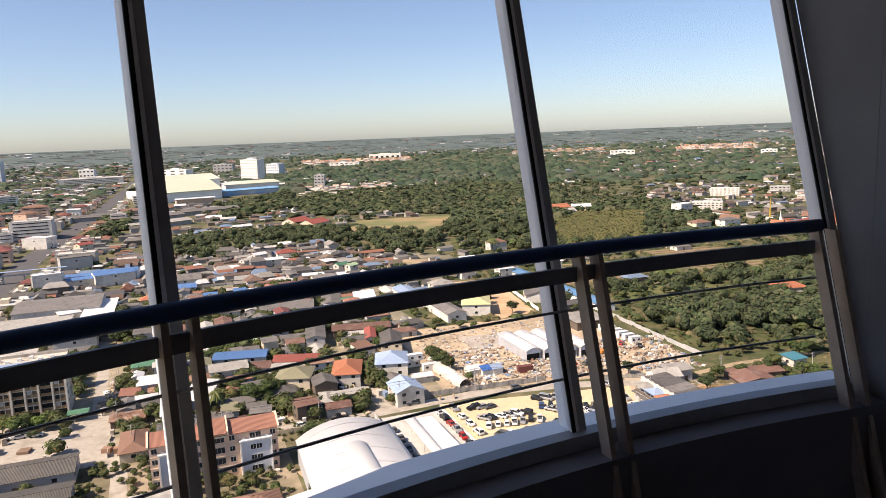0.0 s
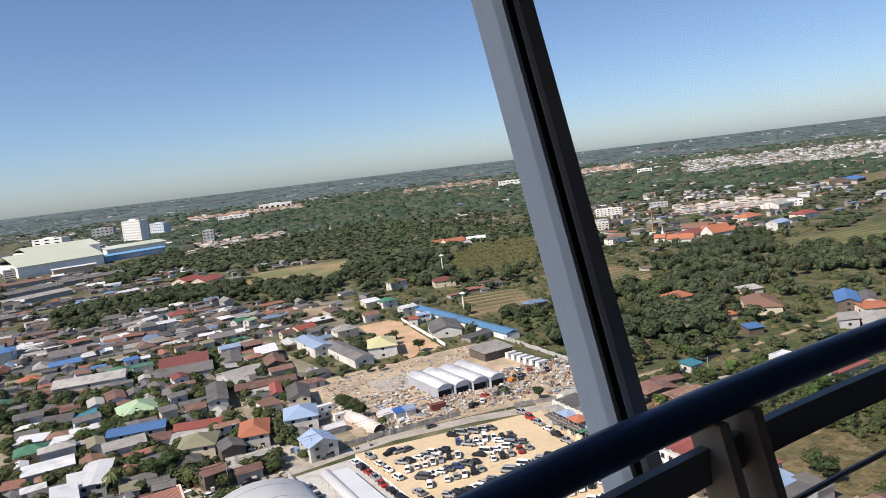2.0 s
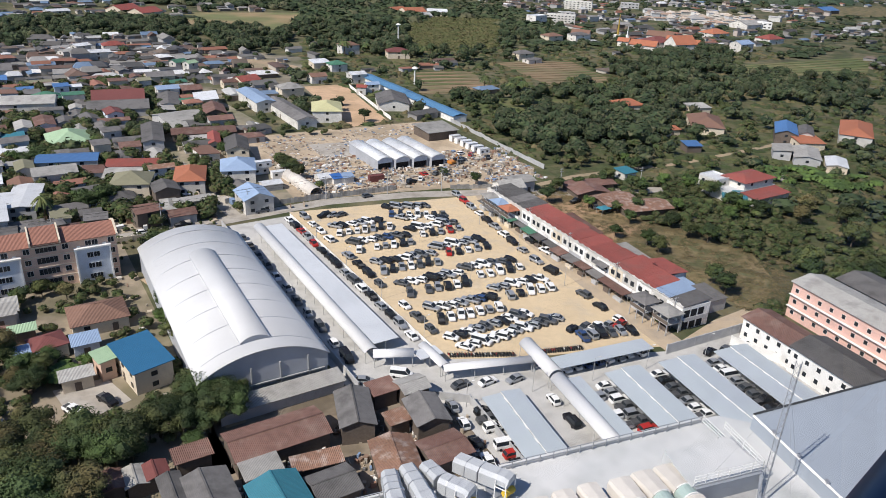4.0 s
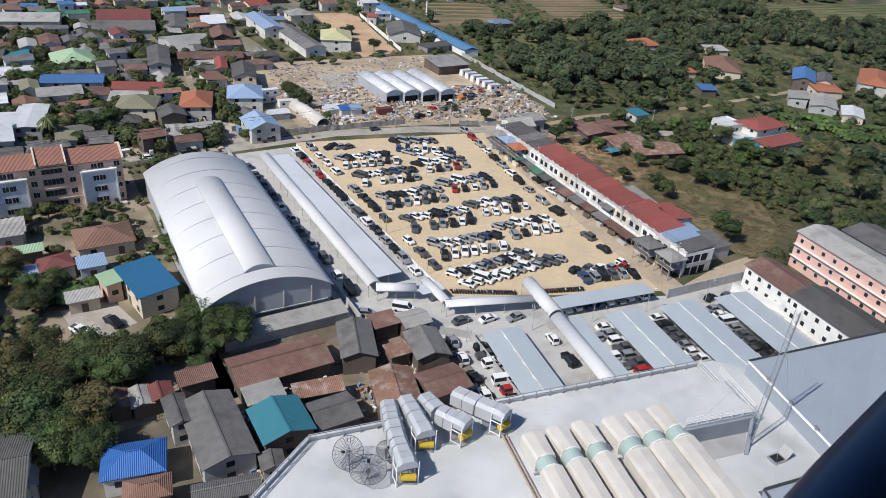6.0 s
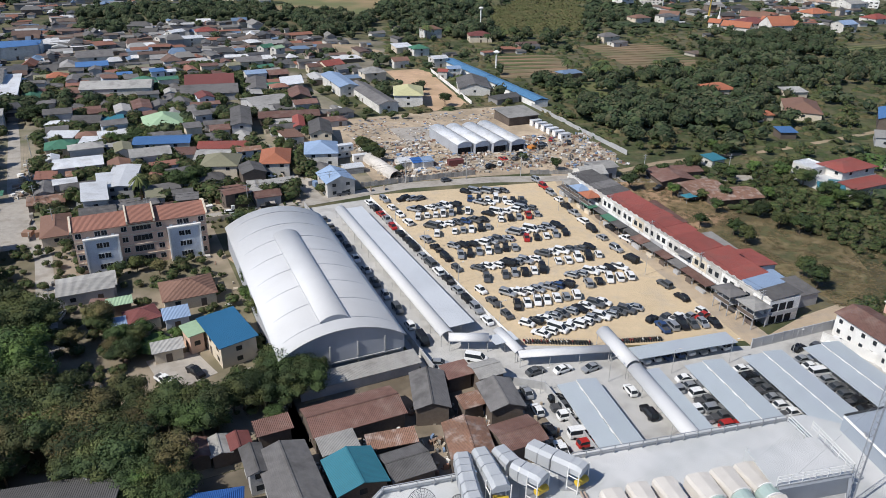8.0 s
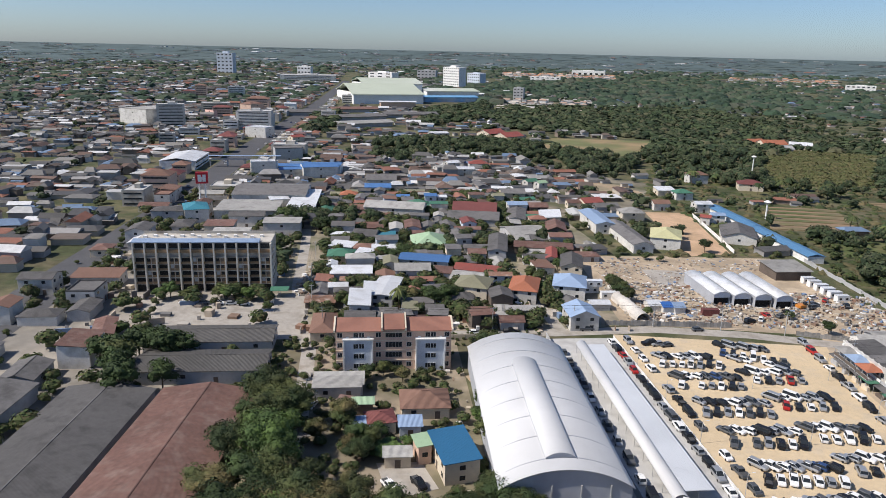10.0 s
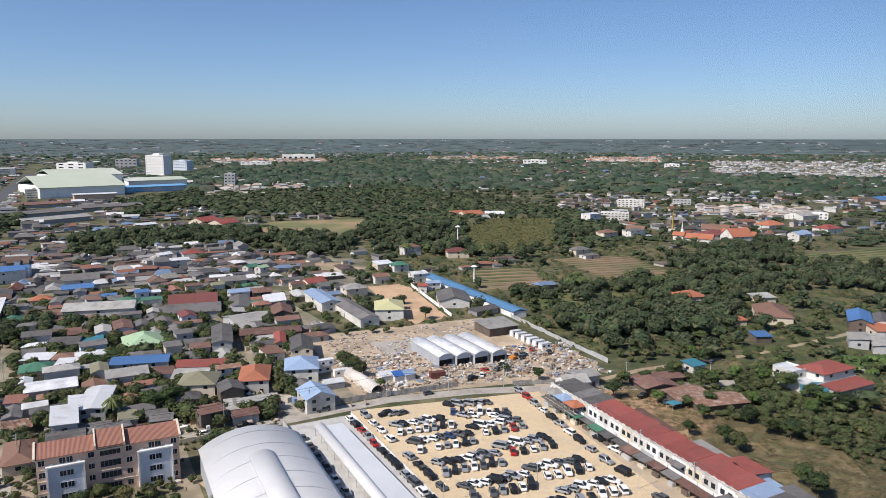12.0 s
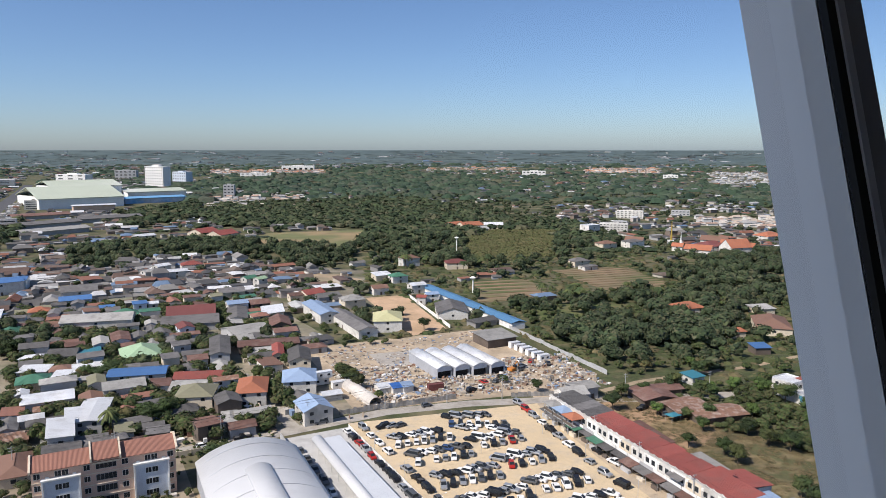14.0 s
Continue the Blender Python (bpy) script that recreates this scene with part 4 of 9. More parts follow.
def car_pattern(shape, paint):
    s = SHAPES[shape]
    th = empty({"pickup": "pickup_truck", "van": "van", "suv": "suv", "hatch": "hatchback", "sedan": "sedan"}[shape], pose(0, 0, -600), f"{paint} {dict(pickup='pickup truck', van='passenger van', suv='sport utility car', hatch='small hatchback', sedan='sedan car')[shape]} parked in the open", "car", "parked cars")
    w = s["W"] / 2
    lo = min(z for _, z in s["body"])
    deck = [(x, z) for x, z in s["body"] if z > 0.5]
    (xa, za), (xb, zb) = deck[0], deck[-1]
    stations = [(xa - 0.02, za - 0.30, 0.80), (xa + 0.10, za, 0.92), *((x, z, 1.0) for x, z in deck[1:-1]), (deck[-2][0] + 0.6 * (xb - deck[-2][0]), deck[-2][1] - 0.06, 0.93), (xb, zb + 0.02, 0.78)]
    skin = loft([[(x, -w * k * 0.96, lo), (x, -w * k, lo + 0.62 * (z - lo)), (x, -w * k * 0.88, z), (x, w * k * 0.88, z), (x, w * k, lo + 0.62 * (z - lo)), (x, w * k * 0.96, lo)] for x, z, k in stations])
    if shape == "pickup":
        add_box(skin, -2.5, -w + 0.08, 1.10, -0.9, -w + 0.16, 1.16)
        add_box(skin, -2.5, w - 0.16, 1.10, -0.9, w - 0.08, 1.16)
        part("load_bed", box(-2.42, -w + 0.24, 1.09, -0.95, w - 0.24, 1.125), M_BED_LINER, th, "dark open load bed")
    part("body", skin, M_PAINT[paint], th)
    cab = s["cabin"]
    (x0, z0), (x1, z1), (x2, z2), (x3, z3) = cab
    glass = loft([[(x, -w * (0.93 if z < z1 else 0.78), z) for x, z in cab], [(x, w * (0.93 if z < z1 else 0.78), z) for x, z in cab]])
    part("windows", glass, M_DARKGLASS, th, "dark window glass")
    top = box(x1 - 0.02, -w * 0.79, z1 - 0.03, x2 + 0.02, w * 0.79, z2 + 0.03, 0.02)
    for x, z, X, Z in ((x0, z0, x1, z1), (x3, z3, x2, z2)):
        for sg in (-1, 1):
            add_rod(top, (x, sg * w * 0.92, z), (X, sg * w * 0.78, Z), 0.05, 4)
    part("roof", top, M_PAINT[paint], th)
    for sx in (-0.30, 0.31):
        for sg in (-1, 1):
            c = (s["L"] * sx, sg * (w - 0.10), 0.32)
            wheel = part("wheel", rod((c[0], c[1] - 0.10, 0.32), (c[0], c[1] + 0.10, 0.32), 0.32, 10), M_TYRE, th, "black tyre")
    CAR_PATTERNS.append(th)
    return th


car_rnd = random.Random(17)
PAINTS = ["white"] * 13 + ["silver"] * 8 + ["grey"] * 6 + ["black"] * 6 + ["red", "blue"]
KINDS = ["sedan"] * 6 + ["hatch"] * 5 + ["suv"] * 4 + ["pickup"] * 3 + ["van"]


def car(x, y, az, shape="", paint=""):
    shape, paint = shape or car_rnd.choice(KINDS), paint or car_rnd.choice(PAINTS)
    if (shape, paint) not in CARS:
        CARS[shape, paint] = car_pattern(shape, paint)
    return copy_thing(CARS[shape, paint], pose(x, y, 0.065, 0, 0, az))


def rank(u0, v0, u1, v1, count, turn, skip=()):
    """Cars side by side along a line of the compound; turn is their heading against its east."""
    for i in range(count):
        if i in skip:
            continue
        k = i / max(1, count - 1)
        p = site(u0 + (u1 - u0) * k, v0 + (v1 - v0) * k).translation
        flip = 180 if car_rnd.random() < 0.5 else 0
        car(p.x + car_rnd.uniform(-0.15, 0.15), p.y + car_rnd.uniform(-0.3, 0.3), 30 + turn + flip + car_rnd.uniform(-3, 3))

# ---- houses ----
def roof_gable(L, W, h, pitch, over, thick=0.14):
    x, y = L / 2 + over, W / 2 + over
    z, top = h - over * pitch, h + W / 2 * pitch
    bm = bmesh.new()
    add_slab(bm, [(-x, -y, z), (x, -y, z), (x, 0, top), (-x, 0, top)], thick)
    add_slab(bm, [(x, y, z), (-x, y, z), (-x, 0, top), (x, 0, top)], thick)
    return bm


def roof_hip(L, W, h, pitch, over, thick=0.14):
    x, y = L / 2 + over, W / 2 + over
    z, top, r = h - over * pitch, h + W / 2 * pitch, max(L / 2 - W / 2, 0.05)
    bm = bmesh.new()
    add_slab(bm, [(-x, -y, z), (x, -y, z), (r, 0, top), (-r, 0, top)], thick)
    add_slab(bm, [(x, y, z), (-x, y, z), (-r, 0, top), (r, 0, top)], thick)
    add_slab(bm, [(x, -y, z), (x, y, z), (r, 0, top)], thick)
    add_slab(bm, [(-x, y, z), (-x, -y, z), (-r, 0, top)], thick)
    return bm


def roof_shed(L, W, h, pitch, over, thick=0.14):
    x, y = L / 2 + over, W / 2 + over
    return slab([(-x, -y, h), (x, -y, h), (x, y, h + 2 * y * pitch), (-x, y, h + 2 * y * pitch)], thick)


def roof_flat(L, W, h, pitch, over, thick=0.2):
    bm = box(-L / 2, -W / 2, h - 0.02, L / 2, W / 2, h + 0.12)
    for x0, y0, x1, y1 in ((-L / 2, -W / 2, L / 2, -W / 2 + 0.2), (-L / 2, W / 2 - 0.2, L / 2, W / 2), (-L / 2, -W / 2, -L / 2 + 0.2, W / 2), (L / 2 - 0.2, -W / 2, L / 2, W / 2)):
        add_box(bm, x0, y0, h - 0.02, x1, y1, h + 0.6)
    return bm


ROOFS = {"gable": roof_gable, "hip": roof_hip, "shed": roof_shed, "flat": roof_flat}
ROOF_WORDS = {"rust": "rusty brown sheet", "oxide": "streaked rusty sheet", "grey": "dark grey fibre-cement", "dark": "dark weathered sheet", "pale": "pale grey cement", "white": "white sheet", "blue": "blue sheet", "skyblue": "pale blue", "bright": "bright blue sheet", "ocean": "deep ocean blue sheet", "teal": "teal sheet", "green": "pale green", "dkgreen": "dark green", "red": "red sheet", "orange": "orange tiled", "brown": "brown tiled", "terra": "terracotta tiled", "olive": "olive tiled", "yellow": "cream yellow", "maroon": "maroon"}
WALL_WORDS = {"white": "white", "cream": "cream", "peach": "peach", "pink": "pink", "grey": "grey", "blue": "pale blue", "wood": "brown wooden", "concrete": "bare concrete"}
HOUSES, CLEARINGS, RECTS = [], [], []


def gable_walls(L, W, h, top):
    """Four walls, drawn up to a ridge at the short ends."""
    bm = bmesh.new()
    x, y = L / 2, W / 2
    pts = [(-y, 0), (y, 0), (y, h), (0, top), (-y, h)]
    a = [bm.verts.new((-x, p, z)) for p, z in pts]
    b = [bm.verts.new((x, p, z)) for p, z in pts]
    bm.faces.new(a[::-1])
    bm.faces.new(b)
    for i in range(5):
        bm.faces.new((a[i], a[(i + 1) % 5], b[(i + 1) % 5], b[i]))
    return bm


def house(x, y, az, L, W, h, style, roof, wall="white", pitch=0.35, over=0.6, storeys=0, windows=True, label="", category="house"):
    """A house with its walls, roof, windows and door; local x runs along the ridge."""
    storeys = storeys or (2 if h > 4.6 else 1)
    text = label or f"{WALL_WORDS[wall]} {'two-storey ' if storeys > 1 else ''}house with a {ROOF_WORDS[roof]} {'hipped ' if style == 'hip' else ''}roof"
    th = empty("house" if category == "house" else category.replace(" ", "_"), pose(x, y, 0, 0, 0, az), text, category)
    if style == "gable":
        part("wall", gable_walls(L, W, h, h + W / 2 * pitch - 0.16), WALLS[wall], th)
    elif style == "shed":
        bm = box(-L / 2, -W / 2, 0, L / 2, W / 2, h + 0.4)
        part("wall", bm, WALLS[wall], th)
    else:
        part("wall", box(-L / 2, -W / 2, 0, L / 2, W / 2, h), WALLS[wall], th)
    part("roof", ROOFS[style](L, W, h + (0.42 if style == "shed" else 0), pitch, over), ROOF[roof], th)
    if style in ("gable", "hip") and math.hypot(x, y) < 230:
        r = L / 2 + over if style == "gable" else max(L / 2 - W / 2, 0.05)
        zt = h + W / 2 * pitch
        part("ridge_cap", box(-r, -0.16, zt - 0.03, r, 0.16, zt + 0.07), ROOF[roof], th)
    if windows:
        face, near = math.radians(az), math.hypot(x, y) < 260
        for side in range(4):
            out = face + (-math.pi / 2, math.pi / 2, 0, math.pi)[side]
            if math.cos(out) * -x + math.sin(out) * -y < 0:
                continue                       # walls turned away from the camera get no windows
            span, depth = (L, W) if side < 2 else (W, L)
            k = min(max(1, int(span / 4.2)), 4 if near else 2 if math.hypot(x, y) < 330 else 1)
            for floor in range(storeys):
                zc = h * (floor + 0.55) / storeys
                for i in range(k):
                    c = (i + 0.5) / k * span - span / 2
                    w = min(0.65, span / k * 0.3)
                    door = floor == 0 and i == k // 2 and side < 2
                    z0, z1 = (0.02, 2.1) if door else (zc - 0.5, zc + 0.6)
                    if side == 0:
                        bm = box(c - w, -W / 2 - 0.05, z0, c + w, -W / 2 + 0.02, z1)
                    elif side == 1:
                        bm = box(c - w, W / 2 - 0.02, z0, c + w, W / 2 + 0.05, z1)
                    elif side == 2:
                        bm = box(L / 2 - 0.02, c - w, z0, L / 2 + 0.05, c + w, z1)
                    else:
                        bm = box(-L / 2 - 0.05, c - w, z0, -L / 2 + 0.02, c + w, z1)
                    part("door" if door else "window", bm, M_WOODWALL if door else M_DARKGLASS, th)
    HOUSES.append((x, y, max(L, W) / 2))
    RECTS.append((x, y, az, L, W))
    return th


def shouse(u, v, turn, *rest, **kw):
    p = site(u, v).translation
    return house(p.x, p.y, 30 + turn, *rest, **kw)

# ---- the houses of the town near the compound ----
house(-145.0, 296.1, 120, 21.9, 16.5, 3.2, "hip", "green", "white", 0.45, 0.5)
house(-131.4, 264.6, 16, 20.6, 10.5, 5, "gable", "blue", "white", 0.2, 0.5)
house(-128.9, 247.8, 30, 13.7, 10.3, 5.6, "gable", "pale", "white", 0.3, 0.5)
house(-107.9, 267.1, 10, 18.6, 9.4, 3.2, "gable", "red", "white", 0.3, 0.5)
house(-107.4, 255.2, 9, 12.2, 11.9, 3, "gable", "pale", "cream", 0.25, 0.5)
house(-99.0, 240.6, 101, 13.0, 12.3, 6, "hip", "olive", "cream", 0.42, 0.5)
house(-81.7, 249.0, 104, 16.8, 10.1, 5.6, "hip", "orange", "white", 0.42, 0.5)
house(-67.7, 261.7, 104, 14.6, 12.0, 5.4, "hip", "skyblue", "white", 0.42, 0.5)
house(-55.3, 230.6, 120, 11.6, 9.6, 5.4, "gable", "skyblue", "white", 0.42, 0.5)
house(-74.8, 289.8, 106, 18.7, 8.7, 5, "gable", "grey", "cream", 0.4, 0.5)
house(-87.0, 301.3, 107, 17.1, 4.3, 4, "gable", "red", "cream", 0.4, 0.5)
house(-113.2, 302.9, 110, 29.7, 8.1, 5, "gable", "grey", "grey", 0.25, 0.5)
house(-95.0, 314.6, 19, 26.4, 11.2, 3.6, "gable", "rust", "wood", 0.2, 0.5, windows=False)
house(-177.7, 293.4, 15, 11.1, 10.9, 3.4, "gable", "grey", "white", 0.35, 0.5)
house(-166.6, 293.1, -60, 11.9, 8.6, 3, "shed", "teal", "white", 0.1, 0.5)
house(-176.0, 269.7, 10, 10.8, 7.6, 3, "shed", "white", "grey", 0.08, 0.5)
house(-160.3, 264.7, 15, 8.2, 6.6, 3, "shed", "white", "grey", 0.08, 0.5)
house(-157.0, 274.6, 30, 10.8, 6.4, 3, "shed", "white", "grey", 0.08, 0.5)
house(-169.1, 257.7, 30, 11.3, 10.1, 3.4, "hip", "dkgreen", "cream", 0.4, 0.5)
house(-151.0, 237.3, 30, 15.9, 11.1, 4, "gable", "white", "grey", 0.12, 0.5)
house(-126.9, 222.9, 109, 21.8, 8.4, 5, "gable", "white", "grey", 0.1, 0.5)
house(-126.7, 203.9, 120, 17.1, 6.9, 6, "shed", "white", "white", 0.05, 0.5)
house(-130.3, 220.2, 120, 10.1, 7.3, 4.5, "shed", "white", "white", 0.06, 0.5)
house(-190.4, 346.0, 18, 32.5, 15.6, 6.2, "gable", "pale", "white", 0.3, 0.5)
house(-229.5, 393.9, 30, 16.0, 13.4, 6, "gable", "blue", "white", 0.2, 0.5)
house(-241.9, 420.1, 30, 19.4, 16.3, 6, "gable", "grey", "white", 0.3, 0.5)
house(-234.1, 366.7, 30, 9.8, 8.2, 5, "hip", "orange", "cream", 0.45, 0.5)
house(-185.7, 380.5, 30, 6.8, 5.6, 6, "shed", "blue", "blue", 0.1, 0.5)
house(-180.4, 385.3, 30, 5.1, 4.2, 5, "shed", "white", "white", 0.1, 0.5)
house(-149.6, 362.6, 20, 23.4, 17.8, 6, "gable", "maroon", "cream", 0.4, 0.5)
house(-146.5, 353.7, 20, 27.0, 19.3, 4, "gable", "grey", "grey", 0.25, 0.5)
house(-150.4, 425.3, 30, 14.7, 12.4, 5, "gable", "grey", "cream", 0.3, 0.5)
house(-134.0, 387.6, 30, 10.8, 9.1, 6, "gable", "skyblue", "white", 0.25, 0.5)
house(-128.7, 372.4, 109, 34.1, 9.9, 4, "gable", "grey", "grey", 0.25, 0.5)
house(-110.6, 375.9, -71, 19.7, 10.9, 4, "shed", "white", "cream", 0.08, 0.5)
house(-123.0, 392.4, 30, 10.3, 8.6, 5, "gable", "rust", "wood", 0.4, 0.5)
house(-99.0, 347.9, 110, 18.2, 9.6, 5, "gable", "rust", "wood", 0.4, 0.5)
house(-112.1, 335.7, 40, 18.6, 17.6, 4, "gable", "pale", "grey", 0.2, 0.5)
house(-187.1, 366.5, 30, 12.5, 10.5, 4, "hip", "dkgreen", "cream", 0.45, 0.5)
house(-164.9, 317.1, 120, 16.1, 7.5, 4.5, "gable", "rust", "blue", 0.25, 0.5)
house(-169.9, 308.9, 120, 13.6, 6.2, 4.5, "gable", "pale", "blue", 0.3, 0.5)
house(-223.3, 372.3, 30, 9.5, 7.9, 4, "gable", "grey", "white", 0.35, 0.5)
house(-211.5, 375.5, 30, 9.7, 8.1, 4, "hip", "grey", "cream", 0.4, 0.5)
house(-205.0, 381.8, 30, 7.2, 6.0, 4, "gable", "blue", "white", 0.3, 0.5)
house(-46.0, 356.9, 98, 19.7, 14.0, 6, "hip", "yellow", "white", 0.38, 0.5)
house(-64.2, 355.6, 120, 46.5, 9.6, 4.5, "gable", "grey", "white", 0.3, 0.5)
house(-85.3, 378.1, 120, 33.1, 9.9, 5.5, "gable", "skyblue", "white", 0.25, 0.5)
house(-72.0, 403.4, 30, 12.6, 10.6, 5.5, "hip", "pale", "cream", 0.42, 0.5)
house(-100.6, 424.6, 46, 12.5, 10.5, 4.5, "gable", "red", "cream", 0.4, 0.5)
house(-108.7, 420.2, 30, 9.4, 7.8, 4, "gable", "rust", "cream", 0.3, 0.5)
house(-62.2, 443.0, 30, 9.8, 8.2, 4.5, "gable", "brown", "white", 0.35, 0.5)
house(-54.6, 483.7, 30, 11.0, 9.2, 5, "hip", "dkgreen", "white", 0.4, 0.5)
house(-14.8, 388.3, 97, 25.1, 16.2, 4, "gable", "grey", "white", 0.3, 0.5)
house(-33.0, 415.2, -6, 5.2, 4.3, 4.5, "gable", "red", "white", 0.45, 0.5)
house(-27.8, 422.3, 19, 7.4, 6.2, 5, "gable", "skyblue", "white", 0.3, 0.5)
house(-38.9, 449.0, 30, 9.8, 8.2, 5.5, "gable", "white", "white", 0.28, 0.5)
house(7.7, 329.9, 30, 15.2, 13.8, 3.6, "shed", "pale", "wood", 0.06, 0.8, windows=False)
house(33.2, 250.9, 20, 9.2, 8.5, 4.5, "gable", "pale", "white", 0.4, 0.5)
house(-75.6, 152.0, 30, 12.0, 10.1, 3.4, "hip", "brown", "cream", 0.4, 0.5)
house(-80.9, 138.4, 40, 6.5, 6.1, 3.4, "hip", "maroon", "cream", 0.4, 0.5)
house(-73.4, 139.8, 30, 5.1, 4.6, 2.8, "shed", "skyblue", "blue", 0.05, 0.5)
house(-100.3, 149.2, 30, 12.3, 5.6, 3, "shed", "pale", "grey", 0.05, 0.5)
house(-93.4, 142.3, 108, 3.0, 3.0, 2.8, "shed", "rust", "wood", 0.05, 0.5, windows=False)
house(-88.9, 143.5, 30, 5.0, 3.0, 2.8, "shed", "green", "wood", 0.05, 0.5, windows=False)
house(-58.0, 131.3, -50, 14.0, 7.8, 5.0, "shed", "ocean", "cream", 0.05, 0.5)
house(-65.7, 130.9, -48, 5.0, 3.0, 4.4, "shed", "green", "peach", 0.05, 0.5)
house(-69.6, 126.4, 30, 5.8, 3.6, 2.7, "shed", "pale", "cream", 0.05, 0.5)
house(-83.3, 134.7, 30, 4.7, 4.1, 2.7, "shed", "skyblue", "cream", 0.05, 0.5)
house(-25.3, 107.6, 30, 17.2, 8.4, 4, "gable", "rust", "wood", 0.28, 0.5, windows=False)
house(-11.7, 115.1, 102, 11.1, 6.2, 4.5, "gable", "grey", "wood", 0.35, 0.5, windows=False)
house(-6.9, 122.8, 30, 5.0, 3.8, 3.4, "shed", "rust", "wood", 0.1, 0.5, windows=False)
house(-0.8, 123.7, 30, 5.4, 4.8, 4.2, "gable", "pale", "wood", 0.3, 0.5, windows=False)
house(2.2, 114.9, 110, 8.4, 6.3, 4.5, "gable", "grey", "wood", 0.35, 0.5, windows=False)
house(-3.5, 113.3, 30, 3.9, 3.0, 3.2, "shed", "oxide", "wood", 0.12, 0.5, windows=False)
house(-3.4, 101.9, 105, 9.0, 7.2, 4.2, "gable", "oxide", "wood", 0.32, 0.5, windows=False)
house(5.4, 104.5, 30, 7.8, 6.7, 4, "gable", "rust", "wood", 0.2, 0.5, windows=False)
house(-17.1, 100.8, 21, 8.2, 3.0, 3.2, "shed", "oxide", "wood", 0.1, 0.5, windows=False)
house(-13.6, 94.9, 30, 7.1, 6.4, 4, "gable", "grey", "wood", 0.3, 0.5, windows=False)
house(-21.8, 91.0, 120, 8.4, 8.1, 5, "gable", "teal", "wood", 0.3, 0.5)
house(-26.3, 98.4, 30, 6.0, 3.6, 3.5, "shed", "pale", "wood", 0.12, 0.5, windows=False)
house(-31.8, 88.5, 120, 15.8, 8.0, 4.8, "gable", "grey", "grey", 0.28, 0.5)
house(-39.2, 92.0, 120, 6.7, 3.0, 5, "gable", "grey", "grey", 0.3, 0.5)
house(-50.5, 95.6, 120, 4.6, 3.0, 3.2, "gable", "rust", "wood", 0.3, 0.5, windows=False)
house(-47.2, 96.7, 120, 4.6, 3.0, 3.2, "gable", "pale", "wood", 0.3, 0.5, windows=False)
house(-44.3, 98.1, 120, 3.8, 3.6, 3.2, "gable", "maroon", "wood", 0.3, 0.5, windows=False)
house(-39.2, 102.3, 30, 5.8, 3.3, 3.2, "shed", "rust", "wood", 0.1, 0.5, windows=False)
house(-42.6, 81.6, 18, 8.6, 6.5, 4.2, "hip", "bright", "white", 0.45, 0.5)
house(-61.5, 79.4, 120, 13.4, 8.0, 4.5, "gable", "pale", "grey", 0.3, 0.5)
house(-38.3, 75.3, 20, 5.9, 3.6, 5, "hip", "brown", "wood", 0.45, 0.5)
house(-26.9, 75.9, 19, 9.0, 3.0, 5, "gable", "grey", "grey", 0.3, 0.5)
house(-21.7, 82.8, 111, 3.0, 3.0, 4, "gable", "grey", "grey", 0.3, 0.5)
house(-113.0, 101.0, 114.5, 62.0, 24.0, 4.2, "gable", "rust", "wood", 0.16, 0.5, windows=False, label="long workshop with a streaked rusty sheet roof", category="workshop")
house(-137.5, 93.0, 114.5, 56.0, 22.0, 4.0, "gable", "grey", "grey", 0.14, 0.5, windows=False, label="long workshop with a dark grey roof", category="workshop")
house(-74.5, 71.0, 20, 38.8, 18.5, 5.5, "gable", "dark", "grey", 0.25, 0.5)
shouse(-129.0, 90.5, 0, 38.0, 13.0, 4, "gable", "dark", "grey", 0.22, 0.5)
house(-128.5, 184.5, 120, 17.0, 7.5, 3.4, "hip", "brown", "cream", 0.4, 0.5)
house(-101.1, 151.1, 30, 12.9, 6.9, 3, "shed", "pale", "grey", 0.05, 0.5)
house(-185.6, 147.4, 133, 15.5, 6.1, 4, "gable", "rust", "wood", 0.25, 0.5, windows=False)
house(-271.1, 341.6, 30, 41.6, 35.2, 8, "gable", "grey", "white", 0.12, 0.5)
house(-255.2, 326.3, 46, 10.2, 8.5, 6.5, "shed", "white", "white", 0.02, 0.5)
house(-243.0, 334.2, 120, 55.2, 14.5, 6, "shed", "white", "white", 0.02, 0.5)
house(-259.0, 305.6, 30, 32.6, 25.8, 5.5, "shed", "pale", "white", 0.02, 0.5)
house(-277.5, 284.6, 137, 17.3, 12.0, 7.5, "hip", "teal", "white", 0.3, 0.5)
house(-249.1, 358.2, 70, 3.5, 3.0, 4, "shed", "white", "white", 0.05, 0.5)
house(-333.0, 409.8, 42, 16.9, 12.4, 11, "flat", "white", "white", 0.1, 0.5)
house(-301.2, 433.1, 42, 24.6, 20.8, 8, "gable", "blue", "white", 0.12, 0.5)
house(-318.7, 422.5, 41, 16.1, 11.9, 5.5, "gable", "blue", "white", 0.12, 0.5)
house(-367.3, 484.5, 44, 21.9, 16.2, 10, "flat", "grey", "grey", 0.1, 0.5)
house(-550.7, 670.9, -16, 34.9, 25.9, 15, "flat", "white", "white", 0.1, 0.5)
house(-485.9, 596.2, 7, 23.6, 17.4, 10, "flat", "white", "white", 0.1, 0.5)
house(-677.1, 636.6, 90, 55.7, 41.6, 17, "flat", "pale", "white", 0.1, 0.5)
house(-409.8, 418.1, 75, 13.4, 9.8, 7, "shed", "white", "white", 0.05, 0.5)
house(-667.9, 738.9, 74, 26.5, 19.6, 9, "flat", "rust", "pink", 0.1, 0.5)
